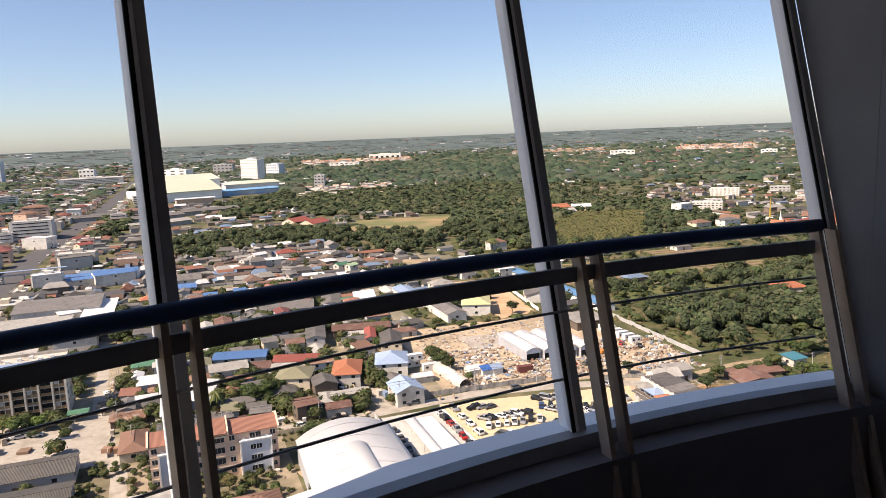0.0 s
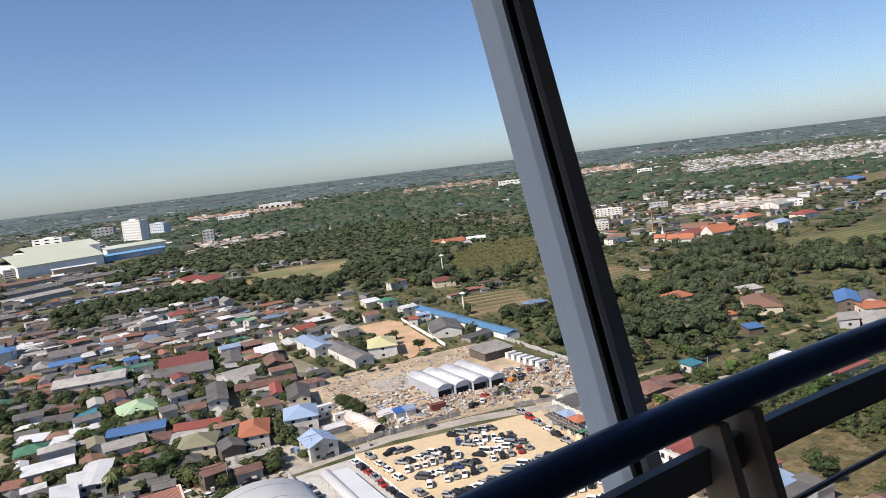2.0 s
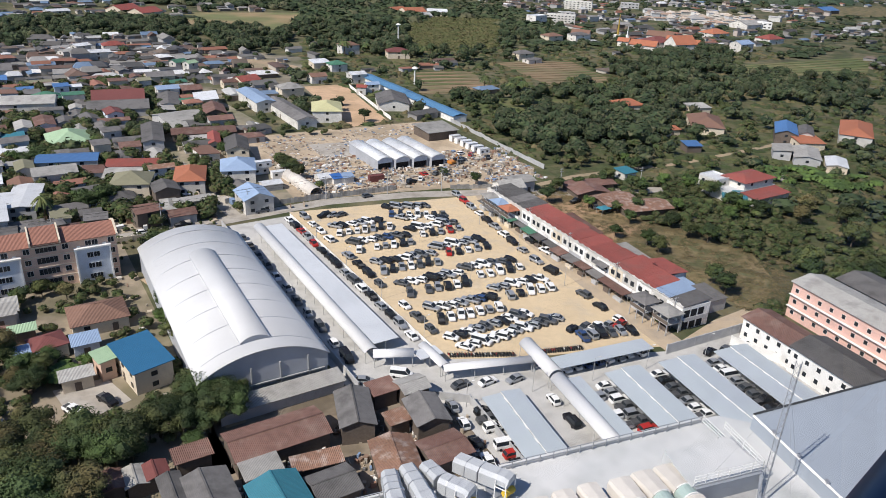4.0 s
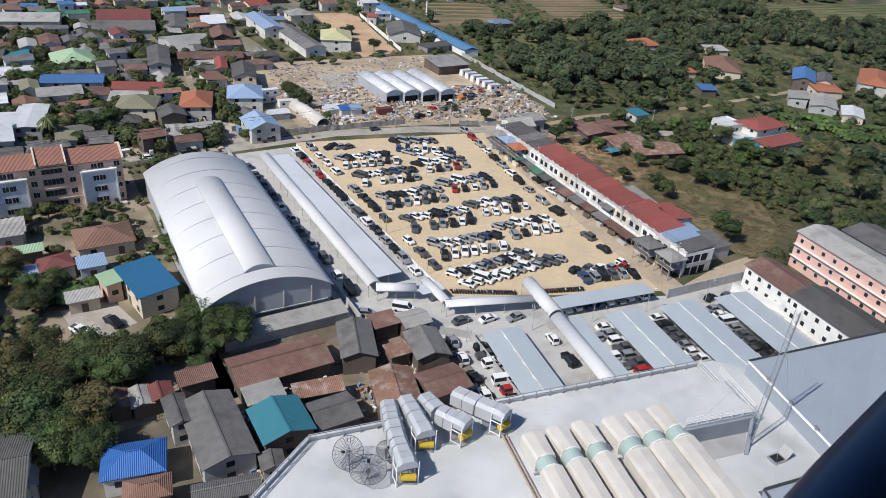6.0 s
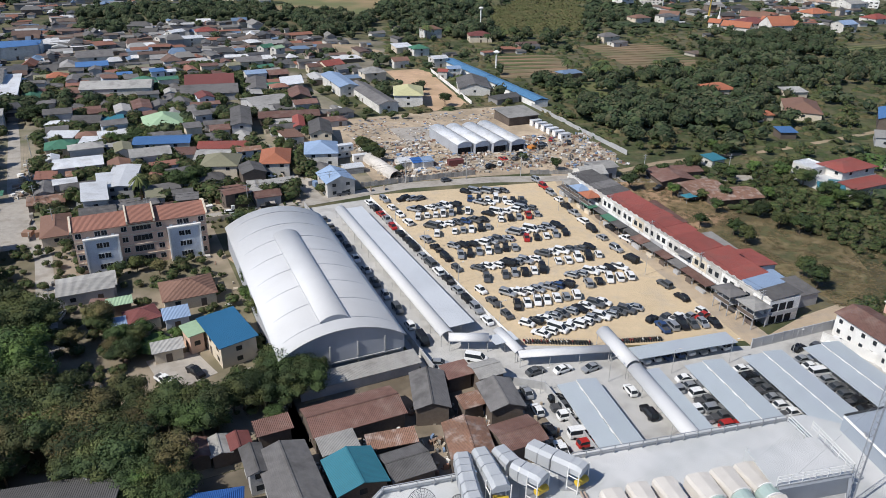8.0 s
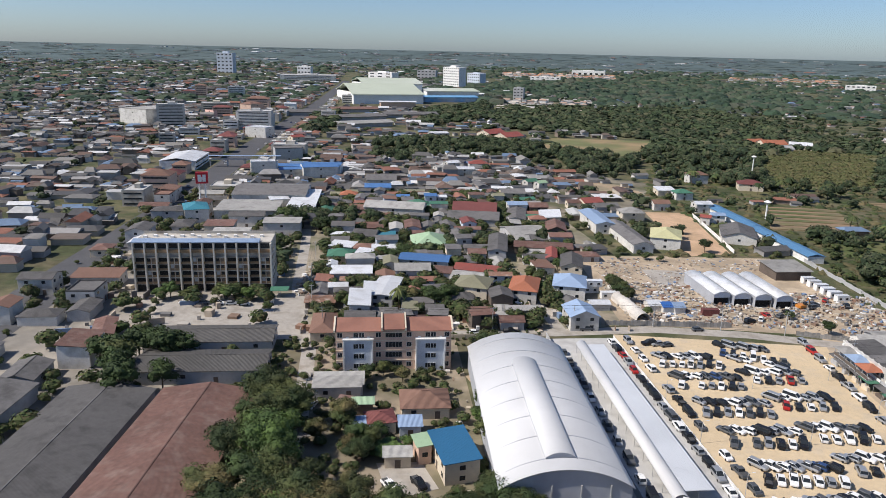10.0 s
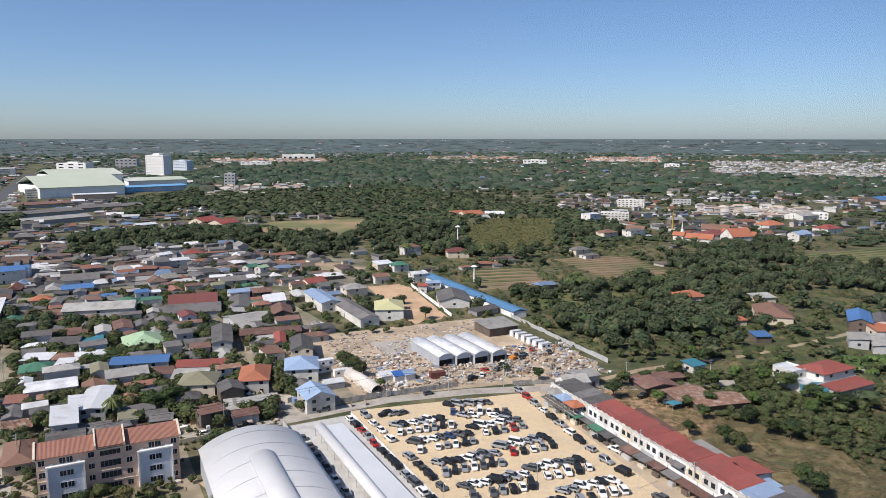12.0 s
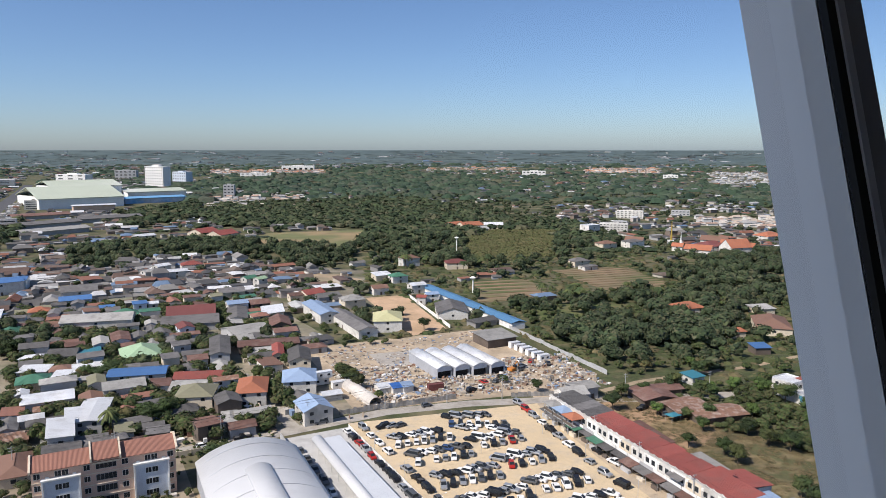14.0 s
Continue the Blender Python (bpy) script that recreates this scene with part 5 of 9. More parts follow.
house(-670.2, 808.4, 87, 26.0, 19.3, 13, "hip", "brown", "peach", 0.3, 0.5)
house(-332.9, 700.4, 46, 19.0, 14.0, 5, "gable", "white", "grey", 0.2, 0.5)
house(-279.1, 718.4, 69, 25.5, 18.9, 7, "gable", "red", "cream", 0.4, 0.5)
house(-257.0, 711.3, 66, 25.4, 18.8, 6, "gable", "red", "cream", 0.4, 0.5)
house(-427.7, 578.2, 69, 13.0, 9.5, 6, "gable", "red", "cream", 0.35, 0.5)
house(-231.3, 511.1, 56, 10.7, 7.8, 6, "gable", "white", "white", 0.3, 0.5)
house(-214.8, 525.7, 30, 14.8, 10.8, 5, "hip", "red", "white", 0.4, 0.5)
house(-231.7, 493.2, 53, 10.8, 7.8, 5, "gable", "pale", "white", 0.3, 0.5)
house(-213.8, 495.1, 30, 14.7, 10.8, 5, "gable", "white", "white", 0.2, 0.5)
house(-151.4, 464.1, 53, 8.4, 7.0, 6, "gable", "dkgreen", "white", 0.4, 0.5)
house(-143.4, 462.2, 58, 7.1, 5.8, 6, "gable", "green", "white", 0.4, 0.5)
house(124.0, 261.0, 30, 25.0, 13.0, 3.4, "flat", "white", "white", 0.1, 0.5, label="white ground floor of a villa with terraces", category="house")
house(127.5, 262.6, 30, 17.0, 10.0, 6.9, "hip", "red", "white", 0.30, 0.9, label="white two-storey villa with a red hipped roof")
house(114.5, 262.4, 30, 8.0, 9.0, 6.2, "flat", "white", "white", 0.1, 0.5)
house(130.2, 251.9, 30, 19.6, 6.4, 3.2, "shed", "red", "white", 0.08, 0.5)
house(116.9, 248.5, -109, 11.7, 7.7, 2.8, "shed", "teal", "white", 0.08, 0.5)
house(63.1, 255.9, 106, 12.7, 12.7, 2.5, "gable", "rust", "wood", 0.2, 0.8, windows=False)
house(70.7, 244.4, 30, 14.2, 10.5, 2.5, "gable", "oxide", "wood", 0.2, 0.8, windows=False)
house(79.8, 238.7, 17, 18.0, 9.8, 2.5, "gable", "oxide", "wood", 0.2, 0.8, windows=False)
house(69.7, 263.4, 18, 10.0, 6.7, 2.5, "gable", "rust", "wood", 0.2, 0.8, windows=False)
house(83.5, 276.4, 30, 6.3, 6.1, 2.6, "shed", "teal", "white", 0.08, 0.5)
house(117.0, 401.3, 17, 15.0, 12.6, 3.6, "hip", "orange", "white", 0.4, 0.5)
house(147.0, 361.6, 76, 26.4, 15.8, 4.2, "hip", "brown", "cream", 0.42, 0.5)
house(182.0, 346.4, 66, 24.3, 9.7, 5.5, "gable", "blue", "wood", 0.35, 0.5)
house(190.8, 343.7, 65, 18.2, 6.1, 5.5, "gable", "grey", "white", 0.35, 0.5)
house(185.3, 330.4, 1, 12.2, 10.4, 3.4, "shed", "orange", "cream", 0.1, 0.5)
house(218.9, 348.8, 61, 34.1, 14.1, 6, "hip", "orange", "white", 0.35, 0.5)
house(174.7, 310.0, 67, 20.9, 10.7, 3.5, "gable", "pale", "grey", 0.2, 0.5)
house(165.8, 315.3, -112, 13.3, 7.5, 3.5, "shed", "pale", "grey", 0.1, 0.5)
house(182.1, 297.8, 65, 15.6, 8.1, 3.2, "gable", "white", "cream", 0.2, 0.5)
house(156.3, 399.3, 14, 12.0, 8.6, 3, "shed", "pale", "cream", 0.1, 0.5)
house(124.2, 347.0, 15, 8.5, 5.5, 2.8, "shed", "orange", "cream", 0.1, 0.5)
house(125.4, 319.4, 8, 7.1, 6.5, 2.8, "shed", "blue", "wood", 0.1, 0.5, windows=False)
house(77.8, 558.0, 30, 14.0, 10.0, 5, "hip", "grey", "cream", 0.4, 0.5)
house(83.1, 543.2, 30, 12.0, 8.0, 3, "gable", "grey", "white", 0.1, 0.5)
house(-53.5, 552.9, 30, 13.7, 10.0, 7, "hip", "brown", "white", 0.4, 0.5)
house(-16.6, 544.4, 11, 16.3, 12.0, 5, "hip", "maroon", "cream", 0.4, 0.5)
house(116.2, 656.7, 30, 16.0, 12.0, 6, "hip", "brown", "cream", 0.35, 0.5)
house(143.3, 671.9, 30, 17.0, 12.0, 6, "hip", "grey", "white", 0.3, 0.5)
house(116.5, 753.6, 41, 17.1, 12.5, 12, "flat", "white", "white", 0.1, 0.5)
house(-26.4, 826.5, 43, 18.1, 13.3, 5, "gable", "orange", "cream", 0.4, 0.5)
house(-9.2, 818.0, 30, 24.8, 18.3, 5, "gable", "orange", "cream", 0.4, 0.5)
house(17.7, 825.2, 3, 21.5, 15.9, 5, "gable", "white", "cream", 0.3, 0.5)
house(207.1, 646.1, 18, 25.7, 19.0, 6, "hip", "maroon", "white", 0.4, 0.5)
house(222.7, 630.1, 21, 21.5, 15.9, 7, "gable", "orange", "white", 0.8, 0.5)
house(291.2, 733.3, 30, 24.3, 18.0, 5, "hip", "orange", "white", 0.4, 0.5)
house(335.3, 706.4, 30, 22.3, 16.4, 5, "hip", "red", "white", 0.4, 0.5)
house(282.4, 645.2, 30, 16.8, 12.3, 7, "gable", "skyblue", "white", 0.4, 0.5)
house(369.7, 830.5, 30, 43.6, 23.9, 5, "gable", "pale", "white", 0.3, 0.5)
house(565.7, 1047.8, 30, 34.8, 25.9, 5, "gable", "blue", "wood", 0.3, 0.5)
house(-66.7, 489.8, 30, 11.6, 9.7, 4, "shed", "white", "cream", 0.1, 0.5)
house(-166.0, 84.0, 114.5, 50.0, 20.0, 4.4, "gable", "grey", "grey", 0.14, 0.5, windows=False, label="long workshop with a dark grey roof", category="workshop")
shouse(-126.5, 70.0, 0, 35.0, 14.0, 4.2, "gable", "dark", "grey", 0.22, 0.5, label="long dark roofed storehouse")

# ---- the apartment block with a terracotta roof ----
def framed_window(parent, m, w, h, mullions=1, frame=None):
    """A window of frame and panes set on a wall; local y points out of the wall."""
    bm = box(-w / 2, -0.03, 0, w / 2, 0.04, h)
    win = part("window", bm, frame or M_WHITE, parent, m=m)
    k = mullions + 1
    for i in range(k):
        a, b = -w / 2 + 0.06 + (w - 0.06) * i / k, -w / 2 + (w - 0.06) * (i + 1) / k
        part("pane", box(a, 0.0, 0.07, b, 0.06, h - 0.07), M_DARKGLASS, win)
    return win


def on_wall(x, z, y=0.0):
    """A place on a wall that faces local -y."""
    return pose(x, y, z, 0, 0, 180)


condo = empty("apartment_block", site(-73.3, 75.6), "four-storey peach apartment block with a terracotta roof", "building")
part("wall", box(-16.6, -5.0, 0, 16.6, 5.0, 12.4), M_PEACH, condo)
part("roof", roof_gable(33.2, 10.0, 12.5, 0.36, 0.7), ROOF["terra"], condo, "terracotta sheet roof")
for x in (-16.9, 16.9):
    part("gable_parapet", slab([(x - 0.25, -5.8, 12.6), (x + 0.25, -5.8, 12.6), (x + 0.25, 0, 14.75), (x - 0.25, 0, 14.75)], 0.7), M_CREAM, condo)
    part("gable_parapet", slab([(x + 0.25, 5.8, 12.6), (x - 0.25, 5.8, 12.6), (x - 0.25, 0, 14.75), (x + 0.25, 0, 14.75)], 0.7), M_CREAM, condo)
for x in (-3.4, 3.4):
    part("stair_parapet", slab([(x - 0.2, -6.2, 13.4), (x + 0.2, -6.2, 13.4), (x + 0.2, 0.6, 15.6), (x - 0.2, 0.6, 15.6)], 1.0), M_CREAM, condo)
part("stair_roof", slab([(-3.1, -6.0, 12.9), (3.1, -6.0, 12.9), (3.1, 0.6, 15.2), (-3.1, 0.6, 15.2)], 0.3), ROOF["terra"], condo)
part("stair_front", box(-3.2, -5.6, 11.6, 3.2, -5.3, 12.6), M_CREAM, condo)
for x in (-10.2, 10.6):
    bay = part("bay", box(x - 4.1, -5.9, 0, x + 4.1, -5.0, 9.6), M_PALEBLUE, condo, "pale projecting bay")
    for sx in (-4.3, 3.9):
        part("bay_frame", box(x + sx, -6.3, 0, x + sx + 0.4, -5.0, 9.9), M_WHITE, bay)
    part("bay_cap", box(x - 4.4, -6.35, 9.62, x + 4.4, -5.0, 10.0), M_WHITE, bay)
for floor in range(4):
    z = 0.9 + floor * 3.05
    for x in (-15.4, -10.8, -9.2, 9.8, 11.4, 15.3):
        y = -5.9 if floor < 3 and (abs(x + 10) < 2 or abs(x - 10.6) < 2) else -5.0
        framed_window(condo, on_wall(x, z, y), 1.5, 1.5, 1, M_WHITE)
    framed_window(condo, on_wall(-4.4, z + 0.1, -5.0), 1.5, 1.5, 1, M_WHITE)
    framed_window(condo, on_wall(4.4, z + 0.1, -5.0), 1.5, 1.5, 1, M_WHITE)
    framed_window(condo, on_wall(0, z, -5.0), 4.8, 1.7, 4, M_GREYWALL)
    if floor:
        part("band", box(-16.65, -5.12, floor * 3.05 - 0.12, 16.65, -5.0, floor * 3.05 + 0.06), M_CREAM, condo)
    for y in (-3, 2.5):
        framed_window(condo, pose(16.6, y, z, 0, 0, -90), 1.2, 1.3)
    for x in (-13.2, -7.2, 7.4, 13.6):
        part("air_conditioner", box(x - 0.4, -5.35, z - 0.3, x + 0.4, -5.0, z + 0.3), M_WHITE, condo)


# ---- the tall old office block with its grid of balconies ----
office = empty("office_block", site(-143, 149.5), "weathered six-storey block with a grid of brown balconies", "building")
OW, OD, OH = 50.0, 14.0, 19.0
M_OLDCONC = mat("weathered_concrete", (0.46, 0.43, 0.38), 0.9, 0, 0.2, 0.5, stain=(0.22, 0.19, 0.16), stain_amount=0.8)
M_OCHRE = mat("ochre_panel", (0.30, 0.20, 0.115), 0.8, 0, 0.25, 0.8, stain=(0.2, 0.14, 0.09), stain_amount=0.6)
part("wall", box(-OW / 2, -OD / 2 + 0.9, 0, OW / 2, OD / 2, OH), M_OLDCONC, office)
part("roof_edge", slab([(-OW / 2 - 0.5, -OD / 2 - 0.6, OH + 0.3), (OW / 2 - 4, -OD / 2 - 0.6, OH + 0.3), (OW / 2 - 4, -OD / 2 + 3, OH + 0.9), (-OW / 2 - 0.5, -OD / 2 + 3, OH + 0.9)], 0.25), ROOF["skyblue"], office, "pale blue sheet edge roof")
part("parapet", box(-OW / 2, OD / 2 - 0.3, OH, OW / 2, OD / 2, OH + 1.0), M_OLDCONC, office)
BAYS = 12
PITCH = OW / BAYS
M_PIER = mat("pale_concrete_pier", (0.66, 0.62, 0.54), 0.85, 0, 0.12, 0.8, stain=(0.42, 0.37, 0.30), stain_amount=0.6)
for i in range(BAYS + 1):
    x = -OW / 2 + PITCH * i
    part("pier", box(x - 0.26, -OD / 2 - 0.75, 0, x + 0.26, -OD / 2 + 0.9, OH - 0.2), M_PIER, office, "pale concrete pier")
part("top_band", box(-OW / 2, -OD / 2 - 0.30, 15.2, OW / 2, -OD / 2 + 0.1, 16.4), M_OCHRE, office, "ochre band under the top storey")
for floor in range(5):
    z = 3.0 + floor * 2.6
    part("floor_slab", box(-OW / 2, -OD / 2 - 0.1, z - 0.14, OW / 2, -OD / 2 + 0.95, z + 0.05), M_OLDCONC, office)
    for i in range(BAYS):
        x = -OW / 2 + PITCH * (i + 0.5)
        if floor == 4:
            continue
        if i % 2:
            screen = part("screen", box(x - 1.75, -OD / 2 - 0.12, z + 0.06, x + 1.75, -OD / 2, z + 2.36), M_OCHRE, office, "stained ochre screen panel")
            for sx in (-1.8, -0.06, 1.68):
                part("screen_bar", box(x + sx, -OD / 2 - 0.22, z + 0.05, x + sx + 0.13, -OD / 2 - 0.12, z + 2.4), M_PIER, screen)
            part("screen_bar", box(x - 1.67, -OD / 2 - 0.21, z + 2.26, x + 1.67, -OD / 2 - 0.12, z + 2.40), M_PIER, screen)
            # flat panels; the near-black ones paint the shade of open cells
            part("opening", box(x - 1.45, -OD / 2 - 0.17, z + 0.95, x - 0.25, -OD / 2 - 0.12, z + 2.2), (M_DARKGLASS, M_DARK, M_GREYWALL)[(i + floor) % 3], screen)
            part("opening", box(x + 0.25, -OD / 2 - 0.17, z + 0.95, x + 1.45, -OD / 2 - 0.12, z + 2.2), (M_DARK, M_DARKGLASS, M_WOODWALL)[(i * 2 + floor) % 3], screen)
        else:
            part("panel", box(x - 1.8, -OD / 2, z + 0.05, x + 1.8, -OD / 2 + 0.1, z + 0.85), M_OCHRE, office)
            # black panel paints the shade at the back of the balcony
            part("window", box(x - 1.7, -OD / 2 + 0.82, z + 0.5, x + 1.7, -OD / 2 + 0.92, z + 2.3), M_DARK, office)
for i in range(BAYS):
    x = -OW / 2 + PITCH * (i + 0.5)
    # dark panels put the shade of the recessed top and ground storeys into colour
    part("top_opening", box(x - 1.75, -OD / 2 + 0.82, 16.6, x + 1.75, -OD / 2 + 0.92, 18.5), M_DARKGLASS, office)
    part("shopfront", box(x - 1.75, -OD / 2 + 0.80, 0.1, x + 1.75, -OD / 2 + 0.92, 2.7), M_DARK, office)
for floor in range(5):
    for y in (-3, 0.5, 4):
        part("side_window", box(OW / 2 - 0.02, y - 0.5, 3.8 + floor * 2.65, OW / 2 + 0.05, y + 0.5, 5.0 + floor * 2.65), M_DARKGLASS, office)
for i in range(14):
    x = -OW / 2 + 2 + i * 3.3
    part("roof_unit", box(x, -0.5 + (i % 3) * 1.6, OH, x + 1.3, 0.6 + (i % 3) * 1.6, OH + 0.9), M_WHITE, office)


flat_canopy("canopy", site(-114.5, 136.5), -3.4, -2.6, 3.4, 2.6, 2.9, "green sheet canopy beside the office block", ROOF["dkgreen"])
patch("office_yard", site_pts((-150, 98), (-103.5, 98), (-110, 139), (-168, 139)), M_LANE, "dusty car park before the office block", 2, "car park")


# ---- the row of shop houses with red roofs ----
def row_house(m, roof, front_wall, seed):
    rnd = random.Random(seed * 7 + 1)
    th = empty("row_house", m, f"two-storey shop house with a {ROOF_WORDS[roof]} roof and an awning", "row house", "row of shop houses")
    W, D, H = 5.55, rnd.choice((9.0, 9.4, 9.4, 9.8, 11.0)), 6.4
    part("wall", box(0.02, 0, 0, D, W - 0.02, H), front_wall, th)
    part("parapet", box(-0.05, 0.0, H - 0.1, 0.35, W, H + 0.45), M_PLASTER, th, "weathered white front parapet")
    for y in (W * 0.27, W * 0.75):
        bm = bmesh.new()
        pts = [(y - 1.15, H + 0.40), (y + 1.15, H + 0.40), (y, H + 0.9)]
        a, b = [bm.verts.new((-0.14, p, z)) for p, z in pts], [bm.verts.new((0.2, p, z)) for p, z in pts]
        bm.faces.new(a)
        bm.faces.new(b[::-1])
        for k in range(3):
            bm.faces.new((a[k], b[k], b[(k + 1) % 3], a[(k + 1) % 3]))
        bmesh.ops.recalc_face_normals(bm, faces=bm.faces)
        part("gable_mark", bm, M_PLASTER, th)
    part("roof", slab([(0.36, 0.0, H + 0.15), (D + 0.5, 0.0, H + 0.85), (D + 0.5, W - 0.01, H + 0.85), (0.36, W - 0.01, H + 0.15)], 0.12), ROOF[roof], th)
    for k in range(2):
        framed_window(th, pose(0.0, W * (0.28 + 0.44 * k), 3.9, 0, 0, 90), 1.5, 1.5, 0, M_GREYWALL)
    part("balcony", box(-1.3, 0.1, 3.0, 0.0, W - 0.1, 3.15), M_GREYWALL, th)
    part("balcony_rail", box(-1.3, 0.1, 3.15, -1.24, W - 0.1, 3.95), M_WHITE if rnd.random() < 0.65 else M_GREYWALL, th)
    if rnd.random() < 0.3:
        hood = rnd.choice(["pale", "grey", "grey"])
        part("upper_awning", slab([(-2.2, 0.1, 5.2), (-0.05, 0.1, 5.7), (-0.05, W - 0.1, 5.7), (-2.2, W - 0.1, 5.2)], 0.07), ROOF[hood], th, f"{ROOF_WORDS[hood]} awning")
    part("shutter", box(-0.06, 0.5, 0.1, 0.02, W - 0.5, 2.6), M_STEEL if rnd.random() < 0.6 else M_DARK, th, "steel shop shutter")
    aw = rnd.choice(["grey", "rust", "grey", "grey", "dkgreen", "rust", "rust", "grey", "teal"])
    out, low = rnd.uniform(3.0, 4.8), rnd.uniform(2.3, 2.7)
    part("awning", slab([(-out, 0.1, low), (-0.05, 0.1, 3.0), (-0.05, W - 0.1, 3.0), (-out, W - 0.1, low)], 0.08), ROOF[aw], th, f"{ROOF_WORDS[aw]} awning")
    for y in (0.4, W - 0.4):
        part("awning_post", rod((-out + 0.2, y, 0), (-out + 0.2, y, low), 0.05), M_POLE, th)
    part("air_conditioner", box(-0.45, W - 1.3, 5.4, -0.03, W - 0.5, 6.0), M_WHITE, th)
    part("stall", box(-out + 0.3, 0.8, 0.02, -out + 1.2, rnd.uniform(2.0, 4.5), rnd.uniform(0.7, 1.4)), rnd.choice((M_WOODWALL, M_GREYWALL, M_CREAM)), th)
    return th


def front_balcony(m, roof):
    """A two-storey open structure built out over the lane."""
    th = empty("front_balcony", m, f"open two-storey balcony with a {ROOF_WORDS[roof]} roof", "balcony")
    for x in (0.1, 4.3):
        for y in (0.1, 2.6, 5.1):
            part("post", box(x, y, 0, x + 0.18, y + 0.18, 5.6), M_GREYWALL, th)
    part("deck", box(0, 0, 2.9, 4.6, 5.4, 3.1), M_GREYWALL, th)
    part("railing", box(0, 0, 3.1, 0.08, 5.4, 4.0), M_WOODWALL, th)
    part("roof", roof_hip(5.0, 5.8, 5.7, 0.35, 0.3), ROOF[roof], th, m=pose(2.3, 2.7, 0))


ROW_ROOFS = ["grey", "grey", "grey", "grey", "red", "red", "red", "red", "red", "red", "red", "red", "red", "red", "red", "skyblue", "grey"]
for i, r in enumerate(ROW_ROOFS[::-1]):
    v = -22.5 + i * 5.56
    house_here = row_house(site(57.6 + (v + 22.5) * 0.074, v, 0, -4.2), r, [M_WHITE, M_PLASTER, M_WHITE, M_PLASTER, M_CREAM][i % 5], i)
    if i == 0:
        for x in (0.7, 3.1, 5.5):
            # black panels stand for the shade of recessed balconies and shops
            part("end_opening", box(x, -0.05, 3.5, x + 1.9, 0.01, 5.5), M_DARK, house_here, "black panel for the shade in a balcony opening")
            part("end_opening", box(x, -0.05, 0.1, x + 1.9, 0.01, 2.6), M_DARK, house_here, "black panel for the shade in a shop opening")
        part("end_balcony", box(0.3, -1.0, 2.95, 8.2, -0.01, 3.12), M_GREYWALL, house_here)
        part("end_rail", box(0.3, -1.0, 3.12, 8.2, -0.94, 3.95), M_GREYWALL, house_here)
front_balcony(site(52.0, -15.5, 0, -4.2), "grey")
front_balcony(site(52.4, -22.8, 0, -4.2), "pale")
front_balcony(site(59.0, 52.0, 0, -4.2), "orange")
front_balcony(site(59.9, 58.5, 0, -4.2), "skyblue")
front_balcony(site(60.4, 64.5, 0, -4.2), "pale")
annex = empty("back_annex", site(71, -6, 0, -4.2), "red-roofed annex behind the shop houses", "building")
part("wall", box(0, 0, 0, 6.5, 9.5, 5.0), M_GREYWALL, annex)
part("roof", slab([(-0.4, -0.4, 5.9), (7, -0.4, 5.2), (7, 10, 5.2), (-0.4, 10, 5.9)], 0.12), ROOF["red"], annex)
for k, (u, v, w, d, r) in enumerate(((72, -20, 6, 8, "grey"), (71, -12, 5, 6, "skyblue"), (73, 6, 5, 12, "pale"), (75, 28, 4, 16, "rust"))):
    shouse(u + w / 2, v + d / 2, -4, w, d, 3.2, "shed", r, "grey", 0.06, 0.3, windows=False, label="low lean-to behind the shop houses", category="shed")


# ---- the white works and the pink block beyond the yard wall ----
def long_block(m, L, W, H, wall, roof, pitch, rows, label, gap=3.0):
    th = empty("building", m, label, "building")
    part("wall", gable_walls(L, W, H, H + W / 2 * pitch - 0.16), wall, th)
    part("roof", roof_gable(L, W, H, pitch, 0.5), roof, th)
    k = int(L / gap)
    for r in range(rows):
        for i in range(k):
            x = -L / 2 + L * (i + 0.5) / k
            framed_window(th, pose(x, W / 2, 1.2 + r * (H - 0.8) / rows, 0, 0, 0), 1.1, 1.2, 0)
            framed_window(th, pose(x, -W / 2, 1.2 + r * (H - 0.8) / rows, 0, 0, 180), 1.1, 1.2, 0)
    return th


long_block(pose(87.2, 146.3, 0, 0, 0, -68), 16, 9, 6.0, M_WHITE, ROOF["rust"], 0.28, 2, "white works with a rusty brown roof")
long_block(pose(94.9, 128.4, 0, 0, 0, -68), 25, 11, 6.5, M_WHITE, ROOF["grey"], 0.28, 2, "white works with a dark grey roof")
pink = long_block(pose(110.5, 144.6, 0, 0, 0, -69.5), 46, 11, 10.0, M_PINK, ROOF["pale"], 0.22, 3, "three-storey pink block with a pale roof", 3.4)
for z in (3.1, 6.4):
    part("ledge", box(-23, -6.2, z, 23, -5.5, z + 0.18), M_WHITE, pink)
long_block(pose(124.5, 151, 0, 0, 0, -69.5), 42, 12, 9.0, M_GREYWALL, ROOF["grey"], 0.22, 3, "grey block with a dark roof behind the pink one", 3.6)

# ---- what stands on the podium roof ----
M_DUCT = mat("grey_duct_sheet", (0.44, 0.455, 0.47), 0.65, 0.1, 0.08, 1.2, stain=(0.36, 0.38, 0.42), stain_amount=0.4)
M_CANVAS = mat("cream_canvas", (0.60, 0.56, 0.51), 0.9, 0, 0.10, 1.0, 0.06, stain=(0.50, 0.465, 0.42), stain_amount=0.6)
M_TEAL = mat("pale_teal_steel", (0.36, 0.45, 0.42), 0.6, 0.1, 0.08, 2)
M_YELLOW = mat("yellow_motor", (0.55, 0.38, 0.04), 0.5, 0, 0.1, 3)
M_MESH = mat("dark_dish_mesh", (0.09, 0.09, 0.095), 0.6, 0.3, 0.1, 3)
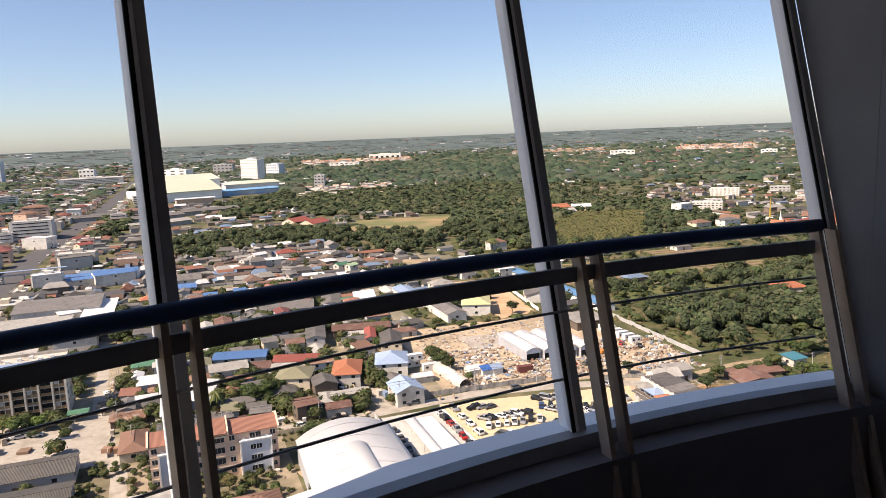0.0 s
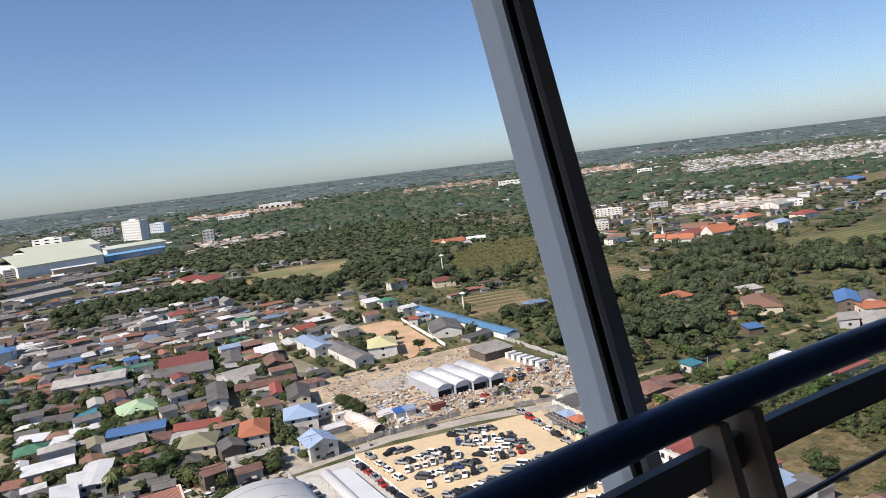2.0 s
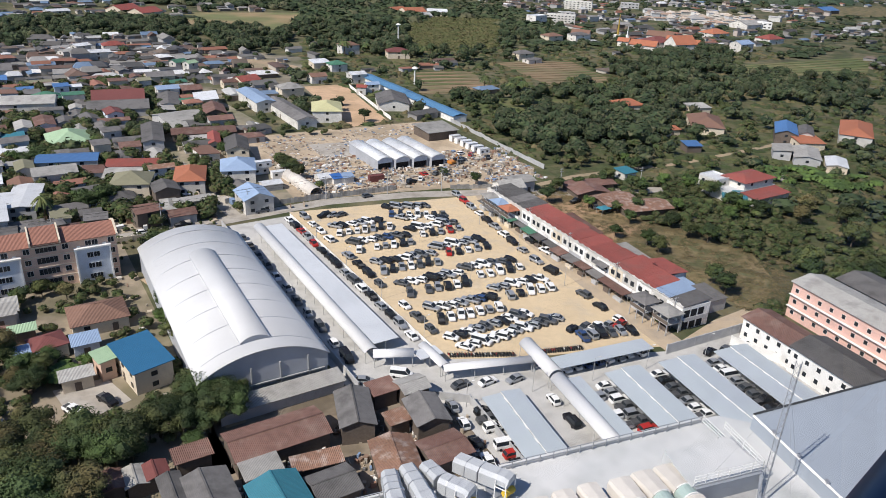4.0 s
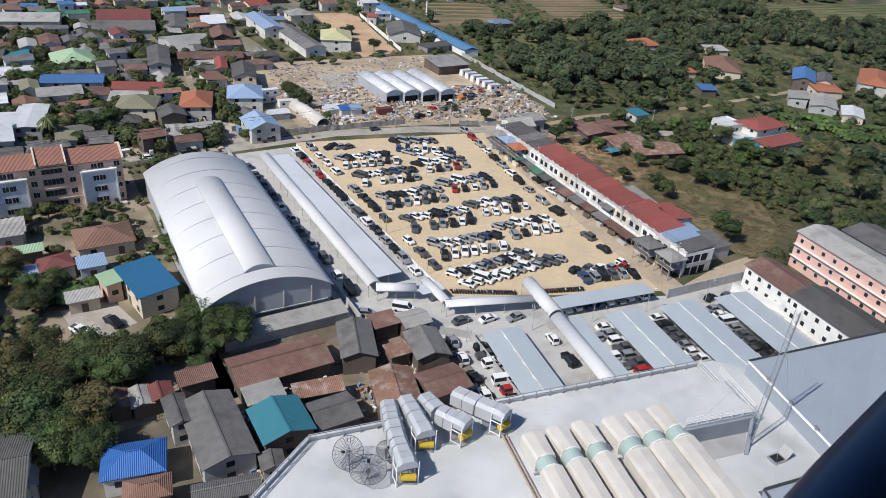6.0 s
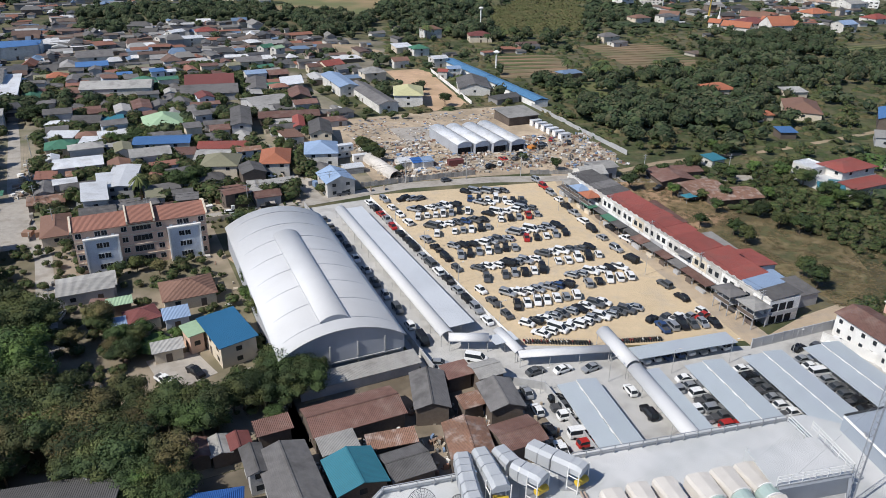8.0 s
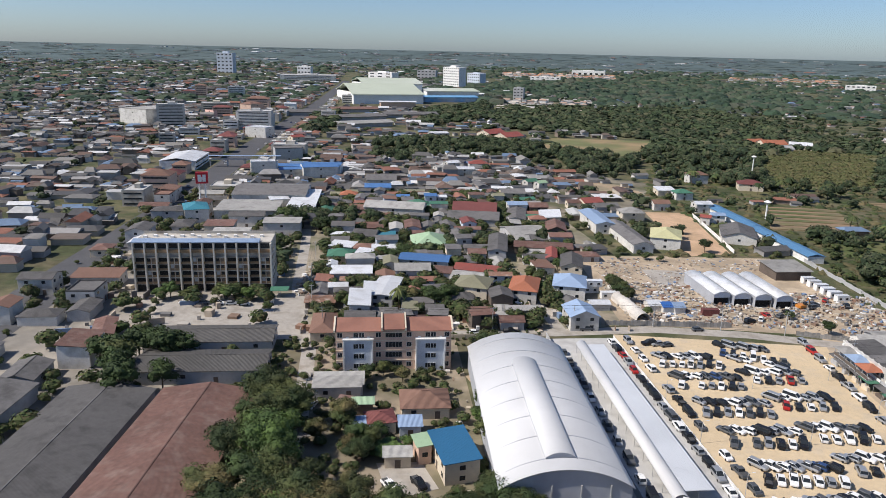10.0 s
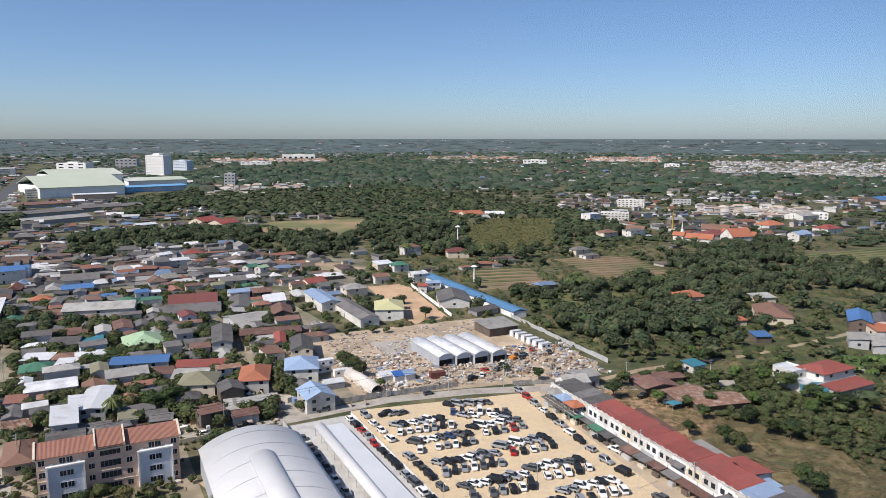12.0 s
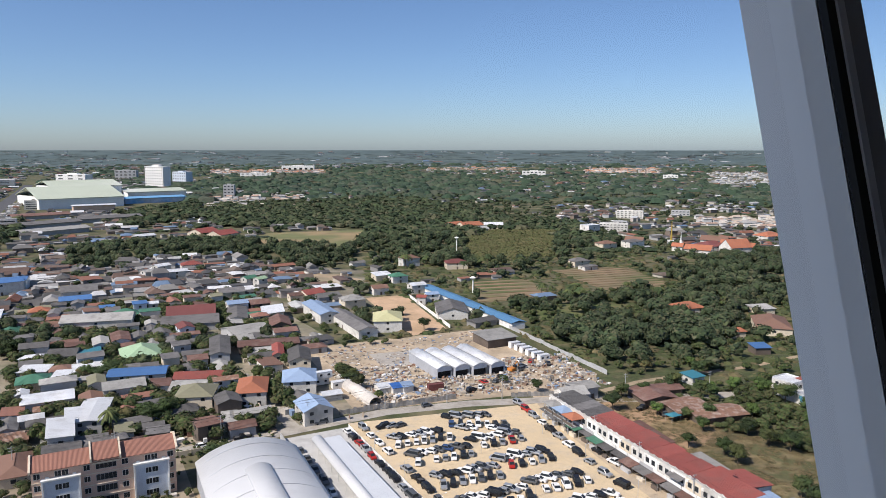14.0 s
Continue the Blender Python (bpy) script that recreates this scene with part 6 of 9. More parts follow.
# darker wall tone: the shade on these walls is put into the colour
M_RECESS = mat("shaded_grey_wall", (0.27, 0.29, 0.32), 0.8, 0, 0.15, 0.6)
M_EDGE_SHADOW = mat("edge_shadow_strip", (0.05, 0.052, 0.055), 0.7, 0, 0.1, 2)


def parapet(points, posts=1.43, closed=False):
    th = empty("parapet", pose(0, 0, PZ), "low white parapet with a steel rail", "parapet")
    for (ax, ay), (bx, by) in zip(points, points[1:]):
        a, b = Vector((ax, ay, 0)), Vector((bx, by, 0))
        d = (b - a).normalized()
        nrm = Vector((-d.y, d.x, 0)) * 0.14
        part("kerb", prism([tuple((a + nrm).xy), tuple((a - nrm).xy), tuple((b - nrm).xy), tuple((b + nrm).xy)][::-1], 0, 0.42), M_ROOFTOP, th)
        k = int((b - a).length / posts)
        for i in range(k + 1):
            p = a.lerp(b, i / max(1, k)) - nrm * 2.0
            part("rail_post", box(p.x - 0.04, p.y - 0.04, 0, p.x + 0.04, p.y + 0.04, 0.95), M_STEEL, th)
        for z in (0.55, 0.95):
            part("rail", rod(a - nrm * 2.0 + Vector((0, 0, z)), b - nrm * 2.0 + Vector((0, 0, z)), 0.045), M_STEEL, th)
    return th


parapet([(-29.0, 8.6), (-12.7, 42.8), (-9.9, 48.6), (-2.3, 51.4)])
parapet([(7.4, 54.8), (30.3, 62.9)])
# dark strips paint the parapet's shadow line along the roof edge
coping = empty("coping", pose(0, 0, PZ), "dark strips painting the shadow line along the roof edge", "coping")
for a, b in (((35.5, 61.95), (62.0, 71.95)), ((39.0, 47.15), (29.9, 43.75)), ((29.8, 43.7), (36.3, 8.2))):
    bm = rod((a[0], a[1], 1.86), (b[0], b[1], 1.86), 0.16, 4)
    part("strip", bm, M_EDGE_SHADOW, coping)
kerb = empty("roof_kerb", pose(0, 0, PZ), "white kerb where the two roofs meet", "kerb")
part("kerb", rod((35.4, 61.8, 1.75), (39.05, 47.3, 1.75), 0.16, 4), M_WHITE, kerb)
for k in range(3):
    part("clamp", box(36.1 + k * 0.9, 58.6 - k * 3.6, 1.8, 36.4 + k * 0.9, 59.1 - k * 3.6, 2.1), M_STEEL, kerb)


def duct_run(points, width=1.5):
    """A jointed sheet-metal exhaust duct whose mouth turns down over a motor stand."""
    a = Vector(points[0])
    th = empty("exhaust_duct", pose(a.x, a.y, PZ), "jointed grey exhaust duct with a hooded mouth", "duct", "exhaust ducts on the roof")
    base = th.matrix_basis.inverted()
    fine_pts = []
    for p, q in zip(points, points[1:]):
        p, q = Vector(p), Vector(q)
        k = max(1, round((q - p).length / 1.25))
        fine_pts += [p.lerp(q, i / k) for i in range(k)]
    fine_pts.append(Vector(points[-1]))

    def ring(c, d, w, top):
        side = Vector((-d.y, d.x, 0)).normalized() * w / 2
        lo, hi = c.z - 0.75, c.z + top
        out = []
        for s, z in ((-1, lo), (1, lo), (1, hi - 0.35), (0.62, hi), (-0.62, hi), (-1, hi - 0.35)):
            p = c + side * s
            out.append(Vector((p.x, p.y, z)))
        return [base @ v for v in out]

    for i, (p, q) in enumerate(zip(fine_pts, fine_pts[1:])):
        d = (q - p).normalized()
        gap = d * 0.03
        w = width * (1.0 + 0.02 * (i % 2))
        part("duct_section", loft([ring(p + gap, d, w, 0.8), ring(q - gap, d, w, 0.8)]), M_DUCT, th)
        part("flange", loft([ring(q - d * 0.04, d, w + 0.10, 0.84), ring(q + d * 0.04, d, w + 0.10, 0.84)]), M_STEEL, th)
    q, d = fine_pts[-1], (fine_pts[-1] - fine_pts[-2]).normalized()
    c = base @ q
    s = Vector((-d.y, d.x, 0))
    hood = loft([[Vector((v.x, v.y, max(v.z, c.z - 0.05))) for v in ring(q + d * k, d, width + 0.12, t)] for k, t in ((0.02, 0.84), (0.75, 0.84), (1.25, 0.66))])
    part("hood", hood, M_DUCT, th, "plain grey duct hood")
    mouth = c + d * 0.9
    for sx in (-0.98, 0.98):
        for k in (0.1, 1.2):
            p = c + s * sx + d * k
            part("stand_leg", rod((p.x, p.y, 0), (p.x, p.y, c.z + 0.5), 0.06), M_WHITE, th, "white steel leg")
        p, e = c + s * sx + d * 0.1, c + s * sx + d * 1.2
        for z in (0.35, c.z - 0.2):
            part("stand_bar", rod((p.x, p.y, z), (e.x, e.y, z), 0.05), M_WHITE, th)
    a1, b1 = mouth - s * 0.55, mouth + s * 0.75 + d * 0.25
    part("motor", rod((a1.x, a1.y, 0.85), (b1.x, b1.y, 0.7), 0.34, 12), M_YELLOW, th, "yellow fan motor")
    part("skid", box(c.x - 1.1, c.y - 1.1, 0.0, c.x + 1.2, c.y + 1.0, 0.12), M_STEEL, th)
    return th


duct_run([(-2.9, 52.4, 43.3), (-2.3, 49.3, 43.8), (-1.7, 46.9, 43.9), (-1.1, 45.1, 44.0)], 1.6)
duct_run([(-1.3, 53.2, 43.3), (-0.3, 50.5, 43.8), (0.3, 49.0, 43.9)], 1.6)
duct_run([(0.5, 53.6, 43.3), (1.9, 51.2, 43.8), (3.5, 50.1, 43.9)], 1.6)
duct_run([(3.5, 54.5, 43.3), (5.7, 52.6, 43.8), (7.2, 51.6, 43.9)], 1.6)


def canvas_duct(x0, y0, x1, y1, w, split=0.42):
    """A large horizontal duct under canvas covers with a teal fan casing between them."""
    a, b = Vector((x0, y0)), Vector((x1, y1))
    d = b - a
    L = d.length
    th = empty("covered_fan_duct", pose(a.x, a.y, PZ, 0, 0, math.degrees(math.atan2(d.y, d.x))), "large duct under cream canvas with a teal fan casing", "duct", "covered fan ducts on the roof")

    def bag(s0, s1, wa, wb, ha, hb, seed):
        rnd = random.Random(seed)
        rings = []
        for i in range(6):
            t = i / 5
            w_, h_ = wa + (wb - wa) * t, ha + (hb - ha) * t
            w_ *= 1 + rnd.uniform(-0.03, 0.03)
            rings.append([Vector((s0 + (s1 - s0) * t, y * w_ / 2, z * h_ + 0.12)) for y, z in ((-1, 0), (-1.0, 0.72), (-0.86, 0.93), (-0.05, 1.0), (0.05, 1.0), (0.86, 0.93), (1.0, 0.72), (1, 0))])
        return loft(rings)

    s = L * split
    part("canvas_cover", bag(0, s - 0.55, w * 1.05, w * 0.92, 1.5, 1.75, 1), M_CANVAS, th)
    part("fan_casing", rod((s - 0.60, 0, 0.95), (s + 0.62, 0, 0.95), w * 0.46, 18), M_TEAL, th, "pale teal fan casing")
    for k in (-0.62, 0.62):
        part("casing_ring", rod((s + k - 0.05, 0, 0.95), (s + k + 0.05, 0, 0.95), w * 0.50, 18), M_WHITE, th)
    part("canvas_cover", bag(s + 0.66, L, w * 0.96, w * 1.02, 1.75, 1.8, 2), M_CANVAS, th)
    for k in (0.3, 0.8):
        part("saddle", box(L * k - 0.1, -w * 0.55, 0, L * k + 0.1, w * 0.55, 0.14), M_STEEL, th)
    return th


for x0, y0, L in ((10.5, 49.6, 12.0), (12.9, 50.6, 12.0), (15.4, 51.5, 12.0)):
    canvas_duct(x0, y0, x0 + L * 0.284, y0 - L * 0.959, 2.06, 3.85 / L)
for x0, y0, L in ((18.6, 52.3, 13.0), (21.0, 53.3, 13.0), (23.4, 54.2, 13.0)):
    canvas_duct(x0, y0, x0 + L * 0.284, y0 - L * 0.959, 2.34, 3.9 / L)
rails = empty("pipe_run", pose(0, 0, PZ), "pair of brown pipes on the roof", "pipes")
for k in (0, 0.35):
    part("pipe", rod((8.0 + k, 50.3, 0.18), (11.2 + k, 40.0, 0.18), 0.11, 8), M_POST, rails)
rail_walk = empty("steel_rail", pose(0, 0, PZ), "white steel handrail across the roof", "railing")
for z in (0.35, 0.7, 1.05):
    part("rail", rod((30.4, 62.6, z), (33.1, 54.0, z), 0.04), M_WHITE, rail_walk)
for i in range(8):
    t = i / 7
    part("post", rod((30.4 + 2.7 * t, 62.6 - 8.6 * t, 0), (30.4 + 2.7 * t, 62.6 - 8.6 * t, 1.05), 0.035), M_WHITE, rail_walk)
plant = empty("plant_room", pose(-2.7, -2.25, PZ), "low raised roof slab with a front wall with shade put into its grey", "plant room")
# thin grey sheet on the roof paints the shaded recess before the wall
part("block", prism([(28.5, 50.4), (33.6, 52.2), (35.0, 55.2), (27.9, 52.9)], 0, 0.02), M_GREYWALL, plant)
part("front_wall", prism([(27.9, 52.7), (35.0, 55.0), (35.0, 55.3), (27.9, 53.0)], 0, 1.9), M_RECESS, plant, "front wall with shade put into its grey")
part("roof_slab", prism([(27.5, 52.9), (35.4, 55.5), (33.6, 60.2), (26.5, 57.5)], 1.9, 2.05), M_ROOFTOP, plant)
part("side_wall", slab([(34.9, 55.2, 1.9), (35.2, 55.2, 1.9), (33.9, 51.9, 0.1), (33.5, 51.9, 0.1)], 0.3), M_RECESS, plant)
part("end_wall", prism([(26.7, 58.3), (27.7, 53.0), (27.9, 53.0), (26.9, 58.3)], 0, 1.9), M_ROOFTOP, plant)
for (ax, ay), (bx, by) in (((27.7, 53.0), (35.2, 55.4)), ((35.2, 55.4), (33.7, 61.2))):
    for z in (2.4, 2.75, 3.1):
        part("rail", rod((ax, ay, z), (bx, by, z), 0.035), M_WHITE, plant)
    for i in range(7):
        t = i / 6
        x, y = ax + (bx - ax) * t, ay + (by - ay) * t
        part("rail_post", rod((x, y, 2.05), (x, y, 3.1), 0.035), M_WHITE, plant)
hatch = empty("roof_hatch", pose(33.7, 49.2, PZ, 0, 0, 25), "open roof hatch with its lid propped up", "hatch")
part("frame", box(-0.7, -0.55, 0, 0.7, 0.55, 0.25), M_STEEL, hatch)
# thin black sheet paints the shade of the open hatch
part("opening", box(-0.55, -0.42, 0.25, 0.55, 0.42, 0.262), M_DARK, hatch)
part("lid", slab([(0.72, -0.55, 0.28), (1.25, -0.55, 1.15), (1.25, 0.55, 1.15), (0.72, 0.55, 0.28)], 0.06), M_GREYWALL, hatch, "raised grey lid")


def lattice_mast(x, y, z, h):
    th = empty("lattice_mast", pose(x, y, z), "slender steel lattice radio mast", "mast")
    feet = [(0.28 * math.cos(a), 0.28 * math.sin(a)) for a in (0.3, 2.4, 4.5)]
    for fx, fy in feet:
        part("leg", rod((fx, fy, 0), (fx, fy, h), 0.035, 5), M_STEEL, th)
    bm = bmesh.new()
    n = int(h / 0.7)
    for i in range(n):
        for k in range(3):
            a, b = feet[k], feet[(k + 1) % 3]
            add_rod(bm, (*a, i * 0.7), (*b, i * 0.7 + 0.7), 0.018, 4)
    part("bracing", bm, M_STEEL, th)
    for gx, gy in ((5, 3), (-5, 2), (0, -6)):
        part("guy_wire", rod((0, 0, h * 0.8), (gx, gy, 0.0), 0.012, 4), M_STEEL, th)
    return th


lattice_mast(31.7, 50.9, PZ, 15.5)


def dish(x, y, r, tilt, turn, h):
    th = empty("satellite_dish", pose(x, y, PZ), "dark wire-mesh satellite dish on a pole", "satellite dish", "satellite dishes on the roof")
    m = pose(0, 0, h, tilt, 0, turn)
    part("pole", rod((0, 0, 0), (0, 0, h), 0.09, 8), M_STEEL, th)
    bm = bmesh.new()

    def at(rho, a):
        return m @ Vector((rho * math.cos(a), rho * math.sin(a), 0.16 * rho * rho / r))

    for k in range(24):
        a = 2 * math.pi * k / 24
        for i in range(3):
            add_rod(bm, at(r * i / 3 + 0.01, a), at(r * (i + 1) / 3, a), 0.022, 4)
    part("rib", bm, M_MESH, th)
    bm = bmesh.new()
    for i in range(1, 13):
        for k in range(18):
            add_rod(bm, at(r * i / 12, 2 * math.pi * k / 18), at(r * i / 12, 2 * math.pi * (k + 1) / 18), 0.014 if i < 12 else 0.035, 3)
    part("mesh_ring", bm, M_MESH, th)
    bm = bmesh.new()
    tip = m @ Vector((0, 0, 0.75 * r))
    for k in range(3):
        add_rod(bm, at(r * 0.9, 2 * math.pi * k / 3), tip, 0.02, 4)
    part("feed_arm", bm, M_STEEL, th)
    part("feed", rod(tip, tip + (m.to_3x3() @ Vector((0, 0, 0.3))), 0.13, 8), M_DARK, th, "dark feed horn")


dish(-5.9, 45.9, 1.45, 46, -28, 1.5)
dish(-4.1, 44.4, 1.6, 6, 10, 1.0)
dish(-2.7, 46.9, 0.95, 24, 40, 0.9)

# ---- the parked cars ----
for v in (76.0, 62.0, 46.0, 31.0, 15.2):
    rank(8.0, v, 25.0, v - 1.6, 7, 125, (6,) if v > 70 else ())
    rank(7.5, v - 5.6, 24.0, v - 7.4, 7, 66, (1,) if v in (62.0, 31.0) else ())
for v in (64.0, 48.0, 31.5, 17.4):
    rank(29.0, v, 44.0, v - 1.4, 6, 125)
    rank(30.5, v - 5.6, 43.5, v - 6.6, 5, 66)
rank(31.0, 84.0, 44.0, 80.0, 5, 125)
rank(29.5, 77.5, 45.0, 69.5, 7, 66)
rank(31.0, 73.5, 43.0, 66.5, 5, 125, (2,))
rank(5.0, 0.8, 28.0, 1.8, 10, 125)
rank(5.5, -4.2, 33.5, -3.6, 12, 125)
rank(34.0, -9.8, 46.0, -13.6, 5, 8)
rank(33.5, -13.6, 46.5, -17.0, 6, 78)
rank(8.5, 86.0, 14.0, 84.5, 3, 8)
rank(2.6, 6, 2.6, 88, 13, 96, (3, 8))
rank(-2.9, 6, -2.9, 88, 16, 92)
rank(-20.6, 4, -20.6, 80, 11, 90)
rank(47.5, -12, 50.5, 26, 6, 94, (3,))
rank(51.5, 34, 60.0, 84, 9, 92)
rank(57.5, 30, 62.0, 66, 5, 92, (2,))


def yard_rank(x, y0, y1, count, turn, skip=()):
    for i in range(count):
        if i in skip:
            continue
        p = yard(x, y0 + (y1 - y0) * i / max(1, count - 1)).translation
        car(p.x, p.y, 19.5 + turn + car_rnd.uniform(-2, 2))


yard_rank(-1.1, -1.6, -40, 15, 0, (3, 9))
yard_rank(28.0, -1.6, -38, 15, 0, (8,))
yard_rank(42.0, -1.4, -40, 16, 0)
yard_rank(57.4, -1.4, -40, 16, 0, (9,))
yard_rank(23.0, -5, -38, 11, 180, (1, 4, 6))
yard_rank(53.2, -4, -38, 10, 180, (0, 2, 3, 7))
yard_rank(14.6, -2.5, -10, 2, 90)
yard_rank(-6.4, 2, -34, 7, 90)
rank(20.5, -21.8, 40.5, -25.2, 8, 90)
for u, v, turn in ((-3.6, -16.8, 3), (2.2, -18.6, 4), (8.0, -20.6, -176), (56, -33.5, 8), (60.5, -34.5, 8), (66, -34.8, -172), (-13.0, -7.6, -40), (-21, -6.0, -30)):
    p = site(u, v).translation
    car(p.x, p.y, 30 + turn, "van" if u == -13.0 else "", "white" if u == -13.0 else "")
for x, y, az, kind_of, paint in ((-61.5, 121.0, -35, "pickup", "black"), (-66.6, 117.4, -30, "pickup", "white"), (-168, 192, 30, "sedan", "white"), (-172, 190, 32, "sedan", "silver"), (-176, 188, 30, "hatch", "white"), (-181, 186, 28, "sedan", "grey"), (-187, 183, 30, "sedan", "white"), (-152, 218, 30, "sedan", "red"), (-102, 140, 100, "sedan", "white"), (-66, 178, 20, "hatch", "white"), (-94, 176, 15, "suv", "white")):
    car(x, y, az, kind_of, paint)
# traffic standing on the main road
for i in range(20):
    k = car_rnd.uniform(0.02, 0.98)
    j = min(int(k * 6) + 1, 6)
    a, b = Vector(MAIN_ROAD[j]), Vector(MAIN_ROAD[j + 1])
    d = (b - a).normalized()
    p = a.lerp(b, car_rnd.random()) + Vector((-d.y, d.x)) * car_rnd.choice((-9.5, -6, -3, 3, 6, 9.5))
    car(p.x, p.y, math.degrees(math.atan2(d.y, d.x)))


# ---- motorbikes along the fence of the lot ----
def motorbike_pattern(paint):
    th = empty("motorbike", pose(0, 0, -600), f"small {paint} motorbike on its stand", "motorbike", "parked motorbikes")
    for x in (-0.6, 0.6):
        part("wheel", rod((x, -0.05, 0.29), (x, 0.05, 0.29), 0.29, 10), M_TYRE, th)
    bm = box(-0.35, -0.13, 0.32, 0.32, 0.13, 0.68, 0.05)
    add_rod(bm, (0.35, 0, 0.5), (0.62, 0, 0.3), 0.05)
    part("body", bm, M_PAINT[paint], th, f"{paint} fairing")
    part("seat", box(-0.72, -0.14, 0.70, 0.05, 0.14, 0.80, 0.03), M_DARK, th)
    bm = rod((0.36, -0.32, 1.0), (0.36, 0.32, 1.0), 0.02)
    add_rod(bm, (0.36, 0, 1.0), (0.5, 0, 0.5), 0.03)
    part("handlebar", bm, M_STEEL, th)
    CAR_PATTERNS.append(th)
    return th


BIKES = [motorbike_pattern(paint) for paint in ("black", "red", "grey", "white", "black")]
for i in range(46):
    k = i / 45
    p = site(0.6 + 13.4 * i / 23, -5.4 - 6.6 * i / 23).translation if i < 24 else site(18 + 12 * (i - 24) / 21, -13.4 - 3.8 * (i - 24) / 21).translation
    copy_thing(car_rnd.choice(BIKES), pose(p.x, p.y, 0.065, 0, 0, 105 + car_rnd.uniform(-8, 8)))

# ---- barrel-roofed sheds in the scrap yard ----
def barrel_shed(x, y, L, W):
    th = empty("barrel_shed", pose(x, y, 0, 0, 0, 30), "white barrel-roofed storage shed with an open front", "shed", "row of barrel-roofed sheds")
    part("roof", arch_roof(W, 4.3, 1.1, -L / 2, L / 2, 12, 0.1), ROOF["white"], th, "white curved sheet roof").data.shade_smooth()
    for sg in (-1, 1):
        part("side_wall", box(sg * (W / 2 - 0.15) - 0.06, -L / 2 + 0.3, 0, sg * (W / 2 - 0.15) + 0.06, L / 2 - 0.3, 4.25), M_CLAD, th)
    part("front_gable", half_disc(W - 0.3, 4.2, 0.98, -L / 2 + 0.4, 0.1, 12, base=2.9), M_PALEBLUE, th, "pale front gable")
    part("back_wall", half_disc(W - 0.3, 4.2, 0.98, L / 2 - 0.5, 0.1, 12, base=0.0), M_CLAD, th)
    # black panel paints the shade inside the open front
    part("doorway", box(-W / 2 + 0.5, -L / 2 + 1.2, 0, W / 2 - 0.5, -L / 2 + 1.35, 2.9), M_DARK, th, "black panel for the shade inside the doorway")
    HOUSES.append((x, y, L / 2))
    RECTS.append((x, y, 120, L, W))


for x, y, L in ((-20.0, 288.0, 27.6), (-13.1, 290.4, 28.1), (-6.1, 292.9, 28.6), (0.7, 295.8, 30.1)):
    barrel_shed(x, y, L, 6.6)

# ---- the scrap yard beyond the lot ----
scrap_rng = np.random.default_rng(77)
CUBE_V = np.array([(-.5, -.5, 0), (.5, -.5, 0), (.5, .5, 0), (-.5, .5, 0), (-.5, -.5, 1), (.5, -.5, 1), (.5, .5, 1), (-.5, .5, 1)])
CUBE_F = np.array([(0, 1, 5, 4), (1, 2, 6, 5), (2, 3, 7, 6), (3, 0, 4, 7), (4, 5, 6, 7)])
M_JUNK = mixed_roofs("mixed_scrap", [(0.44, 0.40, 0.35), (0.30, 0.25, 0.20), (0.50, 0.46, 0.41), (0.22, 0.15, 0.11), (0.40, 0.35, 0.28), (0.16, 0.155, 0.15), (0.46, 0.39, 0.30), (0.17, 0.24, 0.36), (0.70, 0.69, 0.66), (0.28, 0.17, 0.12), (0.35, 0.32, 0.28), (0.43, 0.36, 0.28)], 0.9, 0.2)


def litter(name, corners, count, s0, s1, h0, h1, label):
    """A scatter of boards, blocks and sheets over a four-sided patch."""
    a, b, c, d = [np.array(site(*p).translation.xy) for p in corners]
    k, t = scrap_rng.random((count, 1)), scrap_rng.random((count, 1))
    p = (a + (b - a) * k) * (1 - t) + (d + (c - d) * k) * t
    clump = density_of(p)
    p = p[clump > scrap_rng.random(len(p)) * 0.9]
    n = len(p)
    tall = scrap_rng.uniform(h0, h1, n)
    tilted = CUBE_V * np.array([1.0, 0.45, 1.0])
    slim = CUBE_V * np.array([1.6, 0.16, 0.6])
    return merged(name, [(tilted, CUBE_F), (slim, CUBE_F), (CUBE_V, CUBE_F)], np.column_stack([p, np.full(n, 0.03), scrap_rng.uniform(s0, s1, n), tall, scrap_rng.uniform(0, 6.28, n)]), M_JUNK, label, "scrap")


def density_of(pts, scale=14.0):
    g = np.random.default_rng(8)
    out = np.zeros(len(pts))
    for _ in range(6):
        out += np.sin(pts @ (g.normal(size=2) * 6.28 / scale) + g.uniform(0, 6.28))
    return 0.55 + 0.45 * np.tanh(out)


litter("scrap_heap", [(10, 106), (62, 98), (72, 138), (12, 152)], 3600, 0.3, 1.7, 0.12, 0.9, "heaps of timber, sheets and scrap")
litter("scrap_litter", [(15, 146), (66, 140), (100, 182), (16, 186)], 1500, 0.3, 1.3, 0.06, 0.4, "thin litter of boards over bare earth")
litter("scrap_heap", [(64, 98), (104, 86), (112, 128), (74, 138)], 2200, 0.3, 1.6, 0.15, 1.0, "heaps of scrap metal and old cars")
litter("scrap_heap", [(-110, 138), (-96, 132), (-92, 168), (-106, 176)], 700, 0.5, 1.8, 0.2, 1.2, "piles of bottles and scrap at a recycling yard")
litter("yard_clutter", [(-50, -8), (-8, -26), (-14, -56), (-60, -40)], 1800, 0.2, 1.0, 0.2, 1.1, "clutter between the huts")


